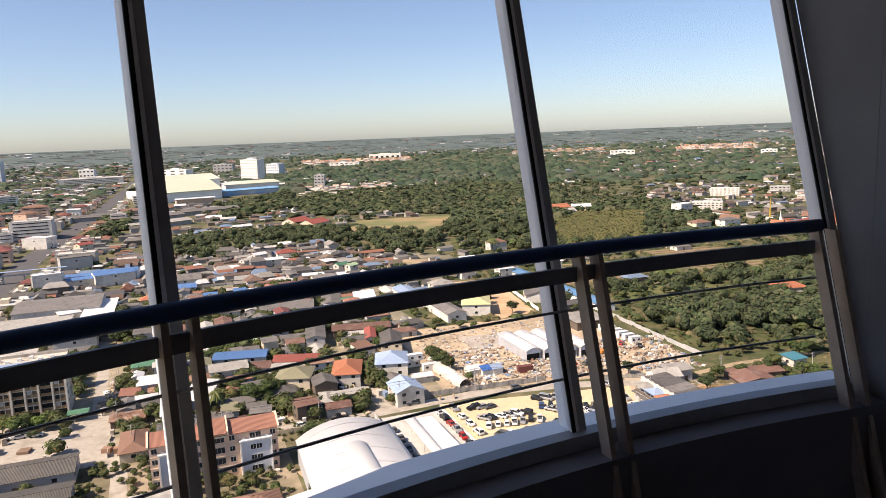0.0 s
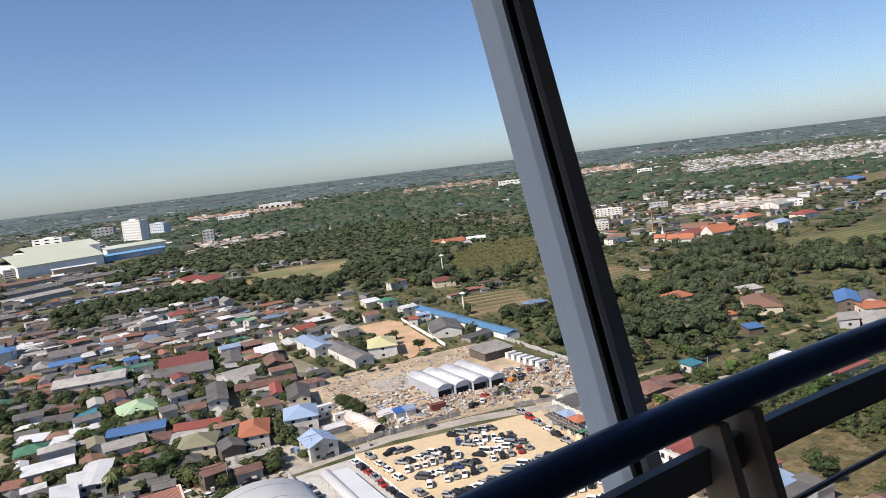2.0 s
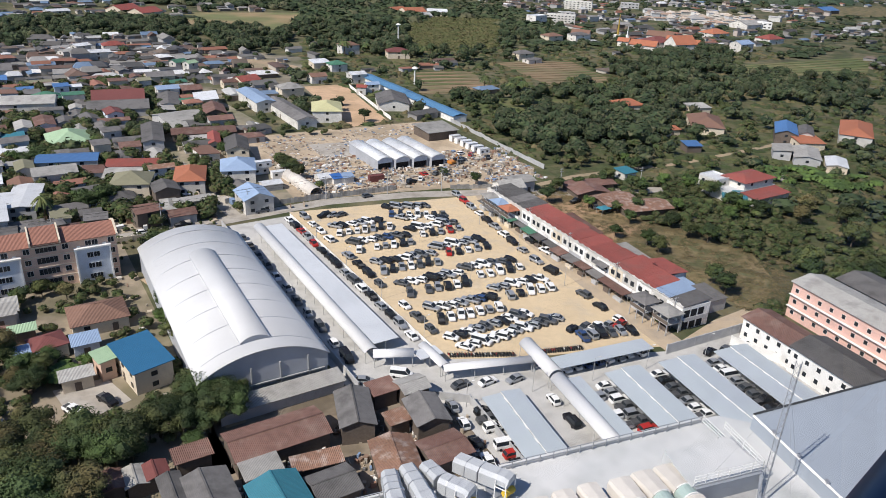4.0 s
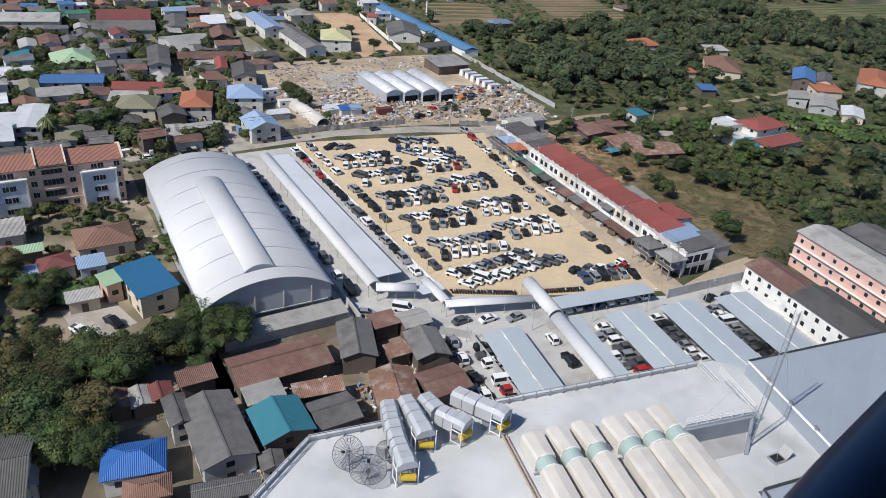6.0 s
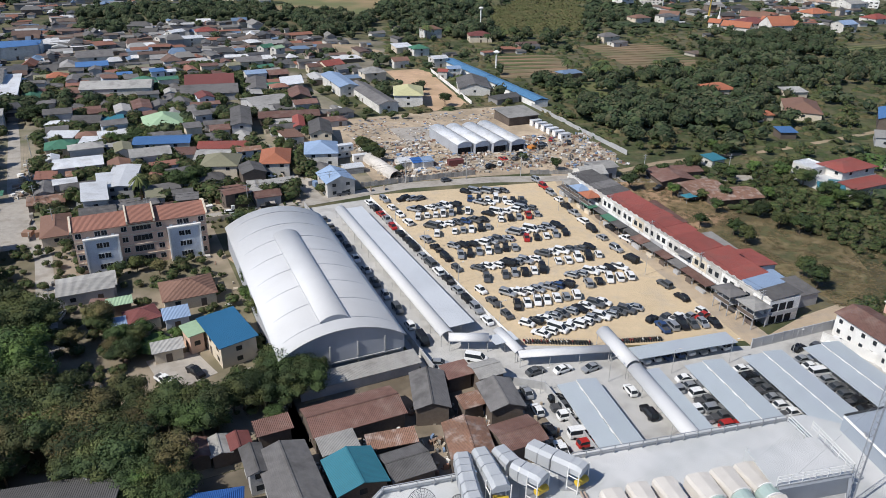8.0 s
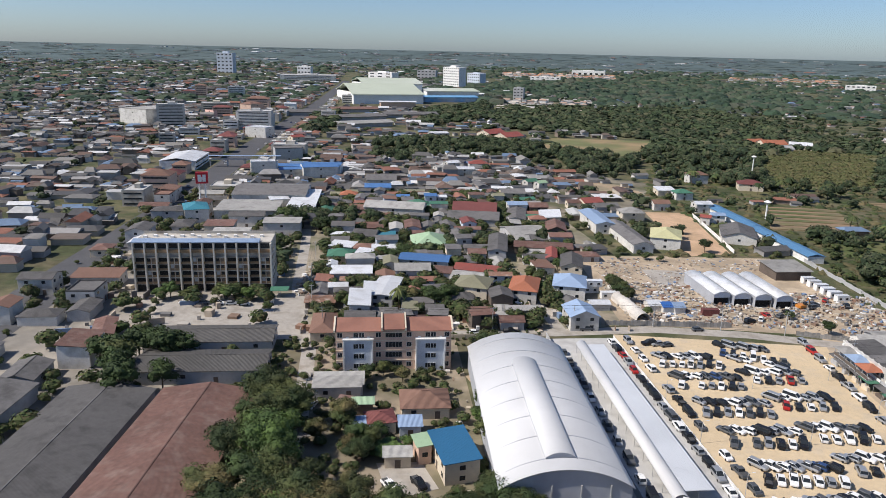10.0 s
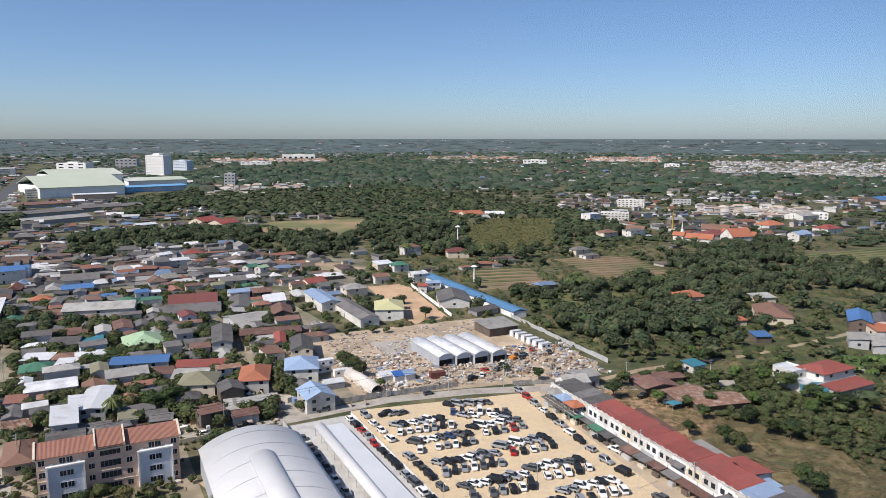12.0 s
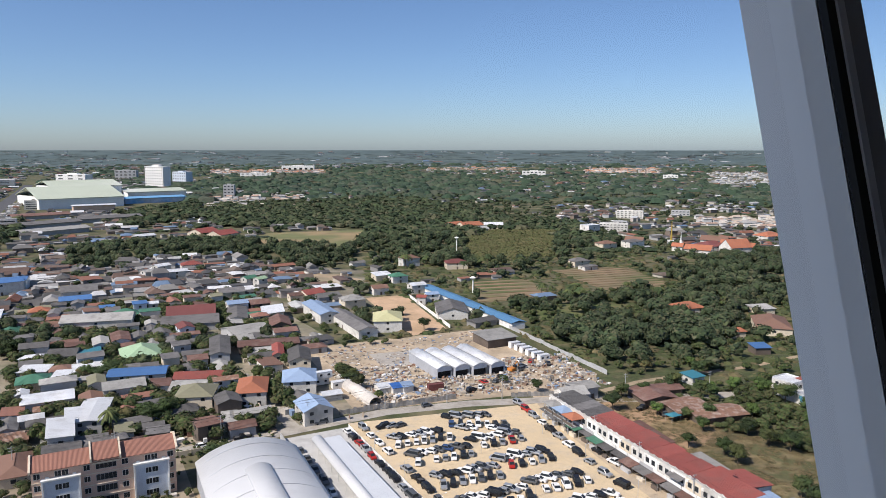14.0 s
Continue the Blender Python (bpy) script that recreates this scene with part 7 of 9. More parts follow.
def site_cabin(u, v, turn, z=0.0, L=6.0):
    th = empty("site_cabin", site(u, v, z, turn), "white portable site cabin", "cabin", "white site cabins")
    part("body", box(-L / 2, -1.25, 0.1, L / 2, 1.25, 2.6, 0.05), M_WHITE, th)
    part("roof", box(-L / 2 - 0.05, -1.3, 2.6, L / 2 + 0.05, 1.3, 2.7), ROOF["white"], th)
    for x in (-L / 4, L / 4):
        part("window", box(x - 0.5, -1.3, 1.1, x + 0.5, -1.22, 1.9), M_DARKGLASS, th)
    part("skid", box(-L / 2, -1.0, 0, L / 2, 1.0, 0.1), M_STEEL, th)


for u, v in ((4.5, 138), (9.5, 131)):
    site_cabin(u, v, 0)
site_cabin(5.5, 137.2, 0, 2.7)
for k in range(6):
    site_cabin(99.5, 148.0 - k * 4.6, 0, 0, 5.0)
tent = empty("tunnel_tent", site(13.5, 118, 0, 4), "long white tunnel tent, torn at the end", "tent")
part("cover", arch_roof(5.0, 1.2, 2.0, -12, 12, 12, 0.06), M_CANVAS, tent).data.shade_smooth()
for sg in (-1, 1):
    part("skirt", box(sg * 2.45 - 0.03, -12, 0, sg * 2.45 + 0.03, 12, 1.25), M_CANVAS, tent)
for u, v, r, L, W in ((22.5, 119, "white", 5, 6), (26.5, 117, "bright", 4, 6), (30.5, 116.5, "skyblue", 4, 6), (2.5, 120, "white", 7, 5)):
    shouse(u, v, 0, L, W, 2.6, "gable", r, "white", 0.3, 0.3, windows=False, label=f"small {ROOF_WORDS[r]} roofed tent hut in the scrap yard", category="hut")
box_red = empty("shipping_container", site(41, 112, 0, -8), "rusty red shipping container", "container")
part("body", box(-3, -1.2, 0, 3, 1.2, 2.5, 0.04), ROOF["maroon"], box_red)
part("door", box(3.0, -1.1, 0.15, 3.05, 1.1, 2.35), ROOF["red"], box_red)


def fence_run(a, b, h, material, label, panel=1.2):
    """A fence of single uneven panels."""
    a, b = Vector(a), Vector(b)
    d = b - a
    th = empty("fence", pose(a.x, a.y, 0, 0, 0, math.degrees(math.atan2(d.y, d.x))), label, "fence")
    rnd = random.Random(int(a.x * 10))
    k = int(d.length / panel)
    for i in range(k):
        hh = h * rnd.uniform(0.82, 1.1)
        part("panel", box(i * panel + 0.03, -0.04, 0.02, (i + 1) * panel - 0.03, 0.02, hh), material, th)
    for i in range(0, k + 1, 3):
        part("post", box(i * panel - 0.05, 0.02, 0, i * panel + 0.05, 0.12, h), M_WOODWALL, th)


fence_run(S2(0, 103.5), S2(44, 99.5), 2.0, ROOF["pale"], "patched grey sheet fence of the scrap yard")
fence_run(S2(62, 92), S2(82, 84), 1.8, ROOF["pale"], "patched grey sheet fence by the gate")
fence_run(S2(117, 190), S2(110.5, 96), 2.0, M_GREYWALL, "grey boundary fence before the woods", 2.4)
wall_run("garden_wall", S2(90, 193), S2(105, 279), 1.8, M_WHITE, "white boundary wall of the clearing", 0.2)
wall_run("garden_wall", S2(-62, 92.5), S2(-26, 92.5), 1.8, M_CREAM, "cream garden wall along the lane", 0.2, 4)
wall_run("garden_wall", S2(-22, 103), S2(-24, 150), 1.5, M_CREAM, "cream garden wall beside the lane", 0.2, 4)
wall_run("garden_wall", S2(-66, 148), S2(-14, 150), 1.8, M_GREYWALL, "grey garden wall behind houses", 0.2, 4)
wall_run("garden_wall", S2(-94, 100), S2(-66, 99), 1.8, M_WHITE, "white garden wall along the lane", 0.2, 4)
excavator = empty("excavator", site(78.5, 117, 0, 20), "orange-yellow excavator with a bent arm", "excavator")
part("track", box(-1.8, -1.4, 0, 1.8, -0.8, 0.9, 0.2), M_TYRE, excavator)
part("track", box(-1.8, 0.8, 0, 1.8, 1.4, 0.9, 0.2), M_TYRE, excavator)
part("body", box(-2.0, -1.3, 0.95, 1.2, 1.3, 2.1, 0.12), M_PAINT["orange"], excavator)
part("cab", box(0.2, -1.2, 2.1, 1.5, -0.1, 3.1, 0.08), M_DARKGLASS, excavator)
bm = rod((1.2, 0.3, 1.8), (3.6, 0.3, 3.9), 0.22, 6)
add_rod(bm, (3.6, 0.3, 3.9), (4.9, 0.3, 1.4), 0.17, 6)
part("arm", bm, M_PAINT["orange"], excavator)
part("bucket", box(4.5, -0.2, 0.6, 5.3, 0.8, 1.4, 0.1), M_STEEL, excavator)
for u, v, turn in ((52, 104, 20), (57, 106, 60), (61, 110, 100), (66, 109, 30), (70, 112, 80), (90, 128, 10), (93, 125, 40), (86, 121, 0), (97, 118, 70), (30, 97.2, 2), (-34, 97.5, 4), (-46, 96.6, -2), (-8, 98.8, 3)):
    q = site(u, v).translation
    car(q.x, q.y, 30 + turn)


# ---- poles ----
def utility_pole(x, y, h=8.5, az=0.0):
    th = empty("utility_pole", pose(x, y, 0, 0, 0, az), "concrete utility pole with crossarms", "pole", "utility poles")
    part("shaft", rod((0, 0, 0), (0, 0, h), 0.15, 6, 0.10), M_POLE, th)
    for z in (h - 0.4, h - 1.3):
        part("crossarm", box(-0.9, -0.06, z - 0.06, 0.9, 0.06, z + 0.06), M_POLE, th)
    return th


def street_lamp(x, y, h=6.0, az=0.0):
    th = empty("street_lamp", pose(x, y, 0, 0, 0, az), "thin grey street lamp with one arm", "street lamp", "street lamps of the car park")
    part("shaft", rod((0, 0, 0), (0, 0, h), 0.07, 6, 0.05), M_POLE, th)
    part("arm", rod((0, 0, h), (1.1, 0, h + 0.2), 0.04, 5), M_POLE, th)
    part("lamp_head", box(0.9, -0.12, h + 0.12, 1.5, 0.12, h + 0.24), M_WHITE, th)


POLES = [(57.5, -20), (59, 2), (61, 24), (63, 46), (65.5, 68), (58, 92), (38, 97), (16, 101.5), (-12, 101), (-40, 99), (-70, 99.5), (-96, 101), (-101.5, 124), (-104, 152), (-105, 184), (-96, 48), (100, 74), (130, 62)]
for u, v in POLES:
    q = site(u, v).translation
    utility_pole(q.x, q.y, 8.5, 30)
for a, b in list(zip(POLES, POLES[1:]))[:14]:
    th = empty("power_line", site(*a), "thin black overhead power line", "power line")
    p0, p1 = site(*a).translation, site(*b).translation
    inv = th.matrix_basis.inverted()
    for off, z in ((-0.8, 8.25), (0.8, 8.25), (0.0, 7.3)):
        s0 = site(*a) @ Vector((off, 0, z))
        s1 = site(*b) @ Vector((off, 0, z))
        mid_p = (s0 + s1) / 2 - Vector((0, 0, 0.5))
        bm = rod(inv @ s0, inv @ mid_p, 0.025, 4)
        add_rod(bm, inv @ mid_p, inv @ s1, 0.025, 4)
        part("wire", bm, M_TYRE, th)
for u, v in ((-0.6, 4), (-0.6, 26), (-0.6, 48), (-0.6, 70), (48, 10), (50, 34), (52, 58), (26, 24), (27, 54)):
    q = site(u, v).translation
    street_lamp(q.x, q.y, 6.0, 30)
for x, y in ((-3.5, 1.5), (12, 2), (26.5, 1.5), (41, 2), (57.5, 2)):
    q = yard(x, y).translation
    street_lamp(q.x, q.y, 6.0, 20)
# the red roadside sign on its pair of posts, and the clock tower; the emblem is a plain white shape
sign = empty("roadside_sign", pose(-297, 311, 0, 0, 0, 40), "red square advertising sign on two tall posts", "sign")
for x in (-1.6, 1.6):
    part("post", rod((x, 0, 0), (x, 0, 16), 0.45, 8), M_WHITE, sign)
part("board", box(-3.4, -1.0, 13.5, 3.4, 1.0, 20.0), mat("sign_red", (0.55, 0.03, 0.04), 0.5, 0, 0.05, 2), sign)
for x in (-1.3, 1.3):
    part("emblem", box(x - 0.9, -1.06, 14.6, x + 0.9, -1.0, 18.6), M_WHITE, sign)
part("emblem", box(-0.25, -1.06, 14.6, 0.25, -1.0, 17.2), M_WHITE, sign)
footbridge = empty("footbridge", pose(-372, 437, 0, 0, 0, 32), "covered pale blue footbridge over the main road", "footbridge")
part("deck", box(-27, -1.6, 5.4, 27, 1.6, 5.9), M_GREYWALL, footbridge)
part("roof", box(-27, -1.9, 8.2, 27, 1.9, 8.5), ROOF["skyblue"], footbridge)
for x in (-26, -13, 0, 13, 26):
    part("pier", box(x - 0.5, -0.5, 0, x + 0.5, 0.5, 5.4), M_GREYWALL, footbridge)
    for y in (-1.5, 1.5):
        part("post", rod((x, y, 5.9), (x, y, 8.2), 0.08), M_POLE, footbridge)
shouse(85, 80.5, -4, 9.5, 7.5, 4.6, "gable", "pale", "grey", 0.22, 0.6, label="grey house at the end of the row")
for u, v, turn, kind_of, paint in ((95.8, 60.2, 10, "pickup", "black"), (98.5, 53.0, 60, "suv", "grey"), (78.5, 121.0, 20, "sedan", "white"), (81.5, 119.5, 25, "sedan", "silver"), (84.0, 117.5, 15, "suv", "grey")):
    p = site(u, v).translation
    car(p.x, p.y, 30 + turn, kind_of, paint)
awning_tent = empty("market_parasol", site(97.4, 47.4), "teal canvas shelter over a bare yard", "parasol")
part("canopy", roof_hip(4.2, 3.2, 2.3, 0.3, 0.2, 0.05), ROOF["teal"], awning_tent, "teal canvas top")
for x, y in ((-1.9, -1.4), (1.9, -1.4), (-1.9, 1.4), (1.9, 1.4)):
    part("post", rod((x, y, 0), (x, y, 2.3), 0.05), M_POLE, awning_tent)

# ---- groves and garden trees near the compound ----
DARK, MIXED, LIGHT, VARIED = ("deep", "deep", "olive"), ("deep", "olive", "olive", "fresh", "dry"), ("fresh", "olive", "fresh"), ("olive", "fresh", "olive", "dry", "deep", "olive")
grove(VARIED, (-86, 96), 17, 8, -5, 16, 7, 11, 1)
grove(VARIED, (-60, 94), 15, 11, 30, 16, 7, 10, 2)
grove(DARK, (-43, 116), 10, 6, 30, 12, 6, 9, 3)
grove(MIXED, (-105, 127), 9, 7, 30, 8, 8, 12, 4)
grove(("fresh",), (-97, 113), 6, 5, 30, 5, 10, 13, 14)
grove(DARK, (-158, 143), 16, 8, 40, 9, 8, 11, 5)
grove(MIXED, (-75, 76), 14, 8, -10, 9, 6, 9, 35)
grove(MIXED, (-84, 134), 12, 9, 30, 8, 5, 8, 6)
grove(("banana", "fresh"), (-72, 128), 9, 6, 30, 7, 3, 4.5, 7)
grove(MIXED, (-57, 150), 3, 11, 30, 7, 5, 8, 8)
grove(MIXED, (-70, 185), 3, 9, 30, 6, 6, 9, 9)
grove(MIXED, (-91, 165), 15, 3, 30, 6, 3, 5, 10)
grove(("olive", "fresh"), (-182, 192), 22, 3.5, 28, 12, 4, 6.5, 11)
grove(MIXED, (-112, 224), 13, 5, 30, 10, 5, 8, 12)
grove(("deep",), (-80, 290), 8, 6, 30, 6, 5, 8, 13)
grove(MIXED, (-50, 268), 4, 12, 30, 6, 4, 7, 15)
grove(MIXED, (-122, 318), 30, 9, 30, 20, 5, 9, 16)
grove(MIXED, (-205, 318), 22, 12, 35, 16, 6, 9, 17)
grove(DARK, (-222, 300), 10, 14, 35, 10, 8, 11, 18)
grove(MIXED, (-150, 268), 12, 4, 30, 8, 4, 7, 19)
for u, v, r, n in ((-124, 176, 7, 6), (-122, 196, 6, 5), (-106, 236, 5, 6), (-107, 258, 5, 6), (-121, 240, 4, 4), (-123, 280, 5, 5), (-109, 285, 5, 5)):
    grove(DARK, tuple(S2(u, v)), r * 0.7, r * 1.5, 30, n, 6, 9, int(v * 3 - u))
grove(DARK, (64, 338), 26, 14, 0, 24, 8, 11, 20)
grove(DARK, (112, 344), 24, 20, 0, 22, 8, 12, 21)
grove(MIXED, (78, 300), 30, 14, -15, 22, 5, 8, 22)
grove(MIXED, (98, 262), 32, 14, -20, 12, 4, 7, 23)
grove(MIXED, (66, 246), 8, 12, 30, 10, 4, 7, 24)
grove(MIXED, (122, 238), 26, 16, -25, 9, 5, 8, 25)
grove(DARK, (124, 186), 12, 10, -30, 10, 6, 9, 26)
grove(MIXED, (160, 215), 34, 18, -20, 14, 6, 9, 27)
grove(("banana",), (166, 280), 26, 14, -10, 46, 3, 4.2, 28)
grove(MIXED, (-55, 372), 22, 8, 30, 12, 5, 8, 29)
grove(("palm",), (78, 440), 40, 22, 0, 14, 7, 10, 30)
grove(MIXED, (50, 405), 36, 16, 0, 22, 6, 10, 31)
grove(MIXED, (95, 425), 30, 12, 0, 16, 6, 10, 32)
grove(MIXED, (10, 560), 60, 28, 0, 30, 7, 11, 33)
grove(("palm",), (-10, 545), 60, 20, 0, 10, 7, 11, 34)
for x, y, r, n, kinds, h0, h1 in ((-114, 133, 8, 5, DARK, 9, 12), (-95, 113, 7, 5, ("olive", "fresh"), 9, 12), (-84, 105, 6, 4, ("olive", "dry", "deep"), 7, 10), (-93, 84, 7, 6, ("dry", "olive", "deep"), 7, 10), (-80, 92, 7, 6, VARIED, 7, 10),
                                  (-66, 91, 6, 5, VARIED, 7, 10), (-55, 87, 5, 3, DARK, 6, 9), (-66, 104, 5, 5, VARIED, 6, 9), (-52, 107, 6, 5, DARK, 6, 9), (-45, 113, 4, 3, DARK, 6, 8), (-89, 132, 5, 4, VARIED, 6, 9), (-78, 124, 3, 3, MIXED, 5, 7), (-150, 129, 9, 6, DARK, 8, 11), (-60, 88, 5, 5, VARIED, 7, 10), (-51, 85, 3, 3, DARK, 6, 8), (-68, 98, 6, 5, VARIED, 7, 10)):
    grove(kinds, (x, y), r, r, 0, n, h0, h1, int(-x * 3 + y))
for x, y, kind_of, h in ((-117, 214, "palm", 8), (-45.5, 262, "olive", 6), (-27, 352, "deep", 7), (-36, 250, "olive", 4), (22, 262, "deep", 5), (10, 270, "olive", 4), (-100, 236, "olive", 5), (-40, 106, "fresh", 5), (-30, 101, "olive", 3.5), (-52, 88, "fresh", 5), (-24, 94, "olive", 3)):
    tree(kind_of, x, y, h)

# trees at the back of the shop houses and round the brown roofs
for kind_of, u, v, h in (("deep", 86.0, 64.7, 7), ("olive", 97.1, 72.5, 6), ("deep", 106.8, 71.9, 5), ("fresh", 96.3, 53.8, 5), ("olive", 120.1, 70.8, 7), ("deep", 85.4, 29.0, 5), ("deep", 90.1, 19.7, 6), ("olive", 89.0, 13.9, 6), ("deep", 99.0, 36.2, 5), ("fresh", 145.0, 51.1, 7), ("olive", 87.5, -7.9, 6), ("deep", 84.6, -14.7, 7), ("deep", 108.8, 27.0, 6), ("olive", 107.7, 18.1, 6.5), ("deep", 110.1, 12.6, 7), ("fresh", 123.7, 37.3, 5), ("olive", 109.9, 43.5, 5.5)):
    p = site(u, v).translation
    tree(kind_of, p.x, p.y, h)

# ---- the crowded quarter between the larger houses ----
patch("town_ground", site_pts((-118, 100), (-26, 98.5), (12, 104), (12, 180), (30, 200), (20, 330), (-120, 330)), mat("town_dirt", (0.30, 0.255, 0.19), 0.95, 0, 0.3, 0.25, 0.03, alt=(0.21, 0.19, 0.14), stain=(0.12, 0.13, 0.06), stain_amount=0.8), "trodden earth and concrete between houses", 0)
patch("town_ground", site_pts((-118, -20), (-53, -20), (-53, 97), (-97, 97), (-118, 70)), mat("garden_dirt", (0.28, 0.23, 0.17), 0.95, 0, 0.3, 0.25, 0.03, alt=(0.16, 0.14, 0.09)), "shady earth yards and gardens", 0)
patch("town_ground", site_pts((-60, -110), (-6, -66), (-5, -23), (-23, -5), (-53, -4), (-60, -20)), mat("hut_dirt", (0.25, 0.205, 0.155), 0.95, 0, 0.3, 0.4, 0.03, alt=(0.13, 0.105, 0.075)), "dark trodden earth between the huts", 0)
patch("town_ground", site_pts((-212, -120), (-118, -120), (-118, 330), (-200, 330)), mat("road_dirt", (0.30, 0.27, 0.23), 0.95, 0, 0.3, 0.2, 0.02, alt=(0.22, 0.2, 0.17)), "dusty paved ground beside the main road", 0)
# the trees' shade is put into this patch's darker base colour
patch("town_ground", site_pts((-118, -110), (-60.2, -110), (-60.2, -20.2), (-118, -20.2)), mat("shade_toned_dirt", (0.19, 0.158, 0.12), 0.95, 0, 0.3, 0.4, 0.03, alt=(0.11, 0.095, 0.07)), "earth under trees with their shade put into its colour", 0)
patch("town_ground", [tuple(polar(a, d)[:2]) for a, d in ((8, 372), (9, 540), (17, 580), (25, 625), (33, 600), (33, 440), (20, 400))], mat("far_town_dirt", (0.21, 0.185, 0.14), 0.95, 0, 0.35, 0.15, 0.03, alt=(0.10, 0.10, 0.055)), "earth and paved yards of the further town", -1)
infill_rng = np.random.default_rng(5)


def clear_of(p, margin):
    """True where a place keeps clear of every house so far."""
    for x, y, az, L, W in RECTS:
        c, s = math.cos(radians(az)), math.sin(radians(az))
        dx, dy = p[0] - x, p[1] - y
        if abs(dx * c + dy * s) < L / 2 + margin and abs(-dx * s + dy * c) < W / 2 + margin:
            return False
    return True


LANES = [(-110, 6.5), (-19, 3.5)]
INFILL = ["grey"] * 12 + ["rust"] * 6 + ["pale"] * 3 + ["oxide", "brown", "brown", "maroon", "white", "dkgreen", "terra", "olive"]
made = 0
for _ in range(2600):
    u, v = infill_rng.uniform(-118, 16), infill_rng.uniform(102, 330)
    if v < 182 and u > -5 or any(abs(u - c) < g + 3.5 for c, g in LANES if v < 270):
        continue
    q = site(u, v).translation
    L, W = infill_rng.uniform(6, 13), infill_rng.uniform(4.5, 8)
    if not clear_of(q, 3.6):
        continue
    turn = int(infill_rng.choice([0, 0, 90])) + infill_rng.normal(0, 4)
    tall = 5.6 if infill_rng.random() < 0.22 else infill_rng.uniform(2.7, 3.6)
    style = ["gable", "gable", "gable", "hip", "shed"][infill_rng.integers(5)]
    house(q.x, q.y, 30 + turn, L, W, tall, style, INFILL[infill_rng.integers(len(INFILL))], ["white", "cream", "grey", "wood", "blue"][infill_rng.integers(5)], 0.08 if style == "shed" else 0.34, 0.45, windows=infill_rng.random() < 0.35 and v < 260)
    made += 1
    if made > 125:
        break


RECTS.append((*site(-143, 149.5).translation.xy, 30, 54, 20))
made = 0
for _ in range(700):
    u, v = infill_rng.uniform(-203, -124), infill_rng.uniform(-60, 330)
    q = site(u, v).translation
    if not clear_of(q, 5.5) or math.hypot(q.x + 150, q.y - 129) < 14 or (-170 < u < -100 and 95 < v < 140):
        continue
    style = ["gable", "gable", "hip", "shed", "flat"][infill_rng.integers(5)]
    house(q.x, q.y, 30 + int(infill_rng.choice([0, 90])), infill_rng.uniform(9, 18), infill_rng.uniform(7, 10), 6.4 if infill_rng.random() < 0.4 else 3.6, style, ["grey", "pale", "rust", "grey", "white", "brown"][infill_rng.integers(6)], ["white", "cream", "grey"][infill_rng.integers(3)], 0.08 if style == "shed" else 0.3, 0.45, windows=v > 120)
    made += 1
    if made > 42:
        break


def clear_places(n, u0, u1, v0, v1, margin, keep_out=()):
    out = []
    for _ in range(n):
        u, v = infill_rng.uniform(u0, u1), infill_rng.uniform(v0, v1)
        if any(abs(u - c) < g for c, g in LANES if 98 < v < 270) or any(a < u < b and c < v < d for a, b, c, d in keep_out):
            continue
        q = site(u, v).translation
        if clear_of(q, margin):
            out.append((q.x, q.y))
    return np.array(out)


GARDEN = [crown_proto(70 + s, 4, 120, 0.075) for s in range(4)]
M_GARDEN = mixed_roofs("garden_leaves", [(0.040, 0.064, 0.021), (0.056, 0.084, 0.026), (0.028, 0.046, 0.017), (0.086, 0.108, 0.036), (0.048, 0.068, 0.024), (0.105, 0.094, 0.044), (0.082, 0.080, 0.036), (0.062, 0.070, 0.029)], 0.9, 0.3)


def scatter_green(pts, h0, h1, wide0, wide1, name, label):
    n = len(pts)
    h = infill_rng.uniform(h0, h1, n)
    merged(name, GARDEN, np.column_stack([pts, np.full(n, -0.1) - h * 0.05, h * infill_rng.uniform(wide0, wide1, n), h, infill_rng.uniform(0, 6.28, n)]), M_GARDEN, label, "plants")


scatter_green(clear_places(2700, -118, 14, 100, 335, 0.5, ((-8, 14, 100, 182),)), 2.0, 6.5, 0.8, 1.4, "garden_greenery", "garden trees and shrubs between the houses")
scatter_green(clear_places(420, -118, -54, -8, 96, 1.0, ((-82, -62, 6, 30),)), 1.0, 3.6, 0.9, 1.4, "garden_shrubs", "shrubs in shady gardens")
MEADOW = ((82, 114, -24, 28), (80, 104, 20, 74))
TRACK = ((96, 262, 76, 87),)
scatter_green(clear_places(620, 82, 150, -30, 62, 2.0, MEADOW), 1.2, 4.0, 1.0, 1.8, "thicket", "dense thicket beside the dry meadow")
scatter_green(clear_places(800, 100, 290, -40, 230, 3.0, MEADOW + TRACK + ((84, 118, 84, 194),)), 1.2, 5.0, 0.9, 1.7, "scrub", "scrub and young trees beyond the shop houses")
M_DRYWEED = mixed_roofs("dry_weeds", [(0.17, 0.125, 0.064), (0.12, 0.105, 0.050), (0.21, 0.155, 0.082), (0.095, 0.096, 0.042), (0.155, 0.118, 0.062)], 0.95, 0.35)
weeds = clear_places(1800, 82, 122, -26, 78, 0.8)
weed_h = infill_rng.uniform(0.15, 0.55, len(weeds))
WEED = [crown_proto(130 + k, 0, 46, 0.085) for k in range(3)]
merged("dry_weeds", WEED, np.column_stack([weeds, np.full(len(weeds), -0.05), weed_h * infill_rng.uniform(3.0, 9.0, len(weeds)), weed_h, infill_rng.uniform(0, 6.28, len(weeds))]), M_DRYWEED, "tufts of dry grass and weeds", "plants")
scatter_green(clear_places(520, -204, -112, -60, 330, 1.0, ((-150, -104, 97, 118), (-116, -104, 118, 190))), 2.0, 6.5, 0.9, 1.5, "roadside_greenery", "trees and shrubs beside the main road")
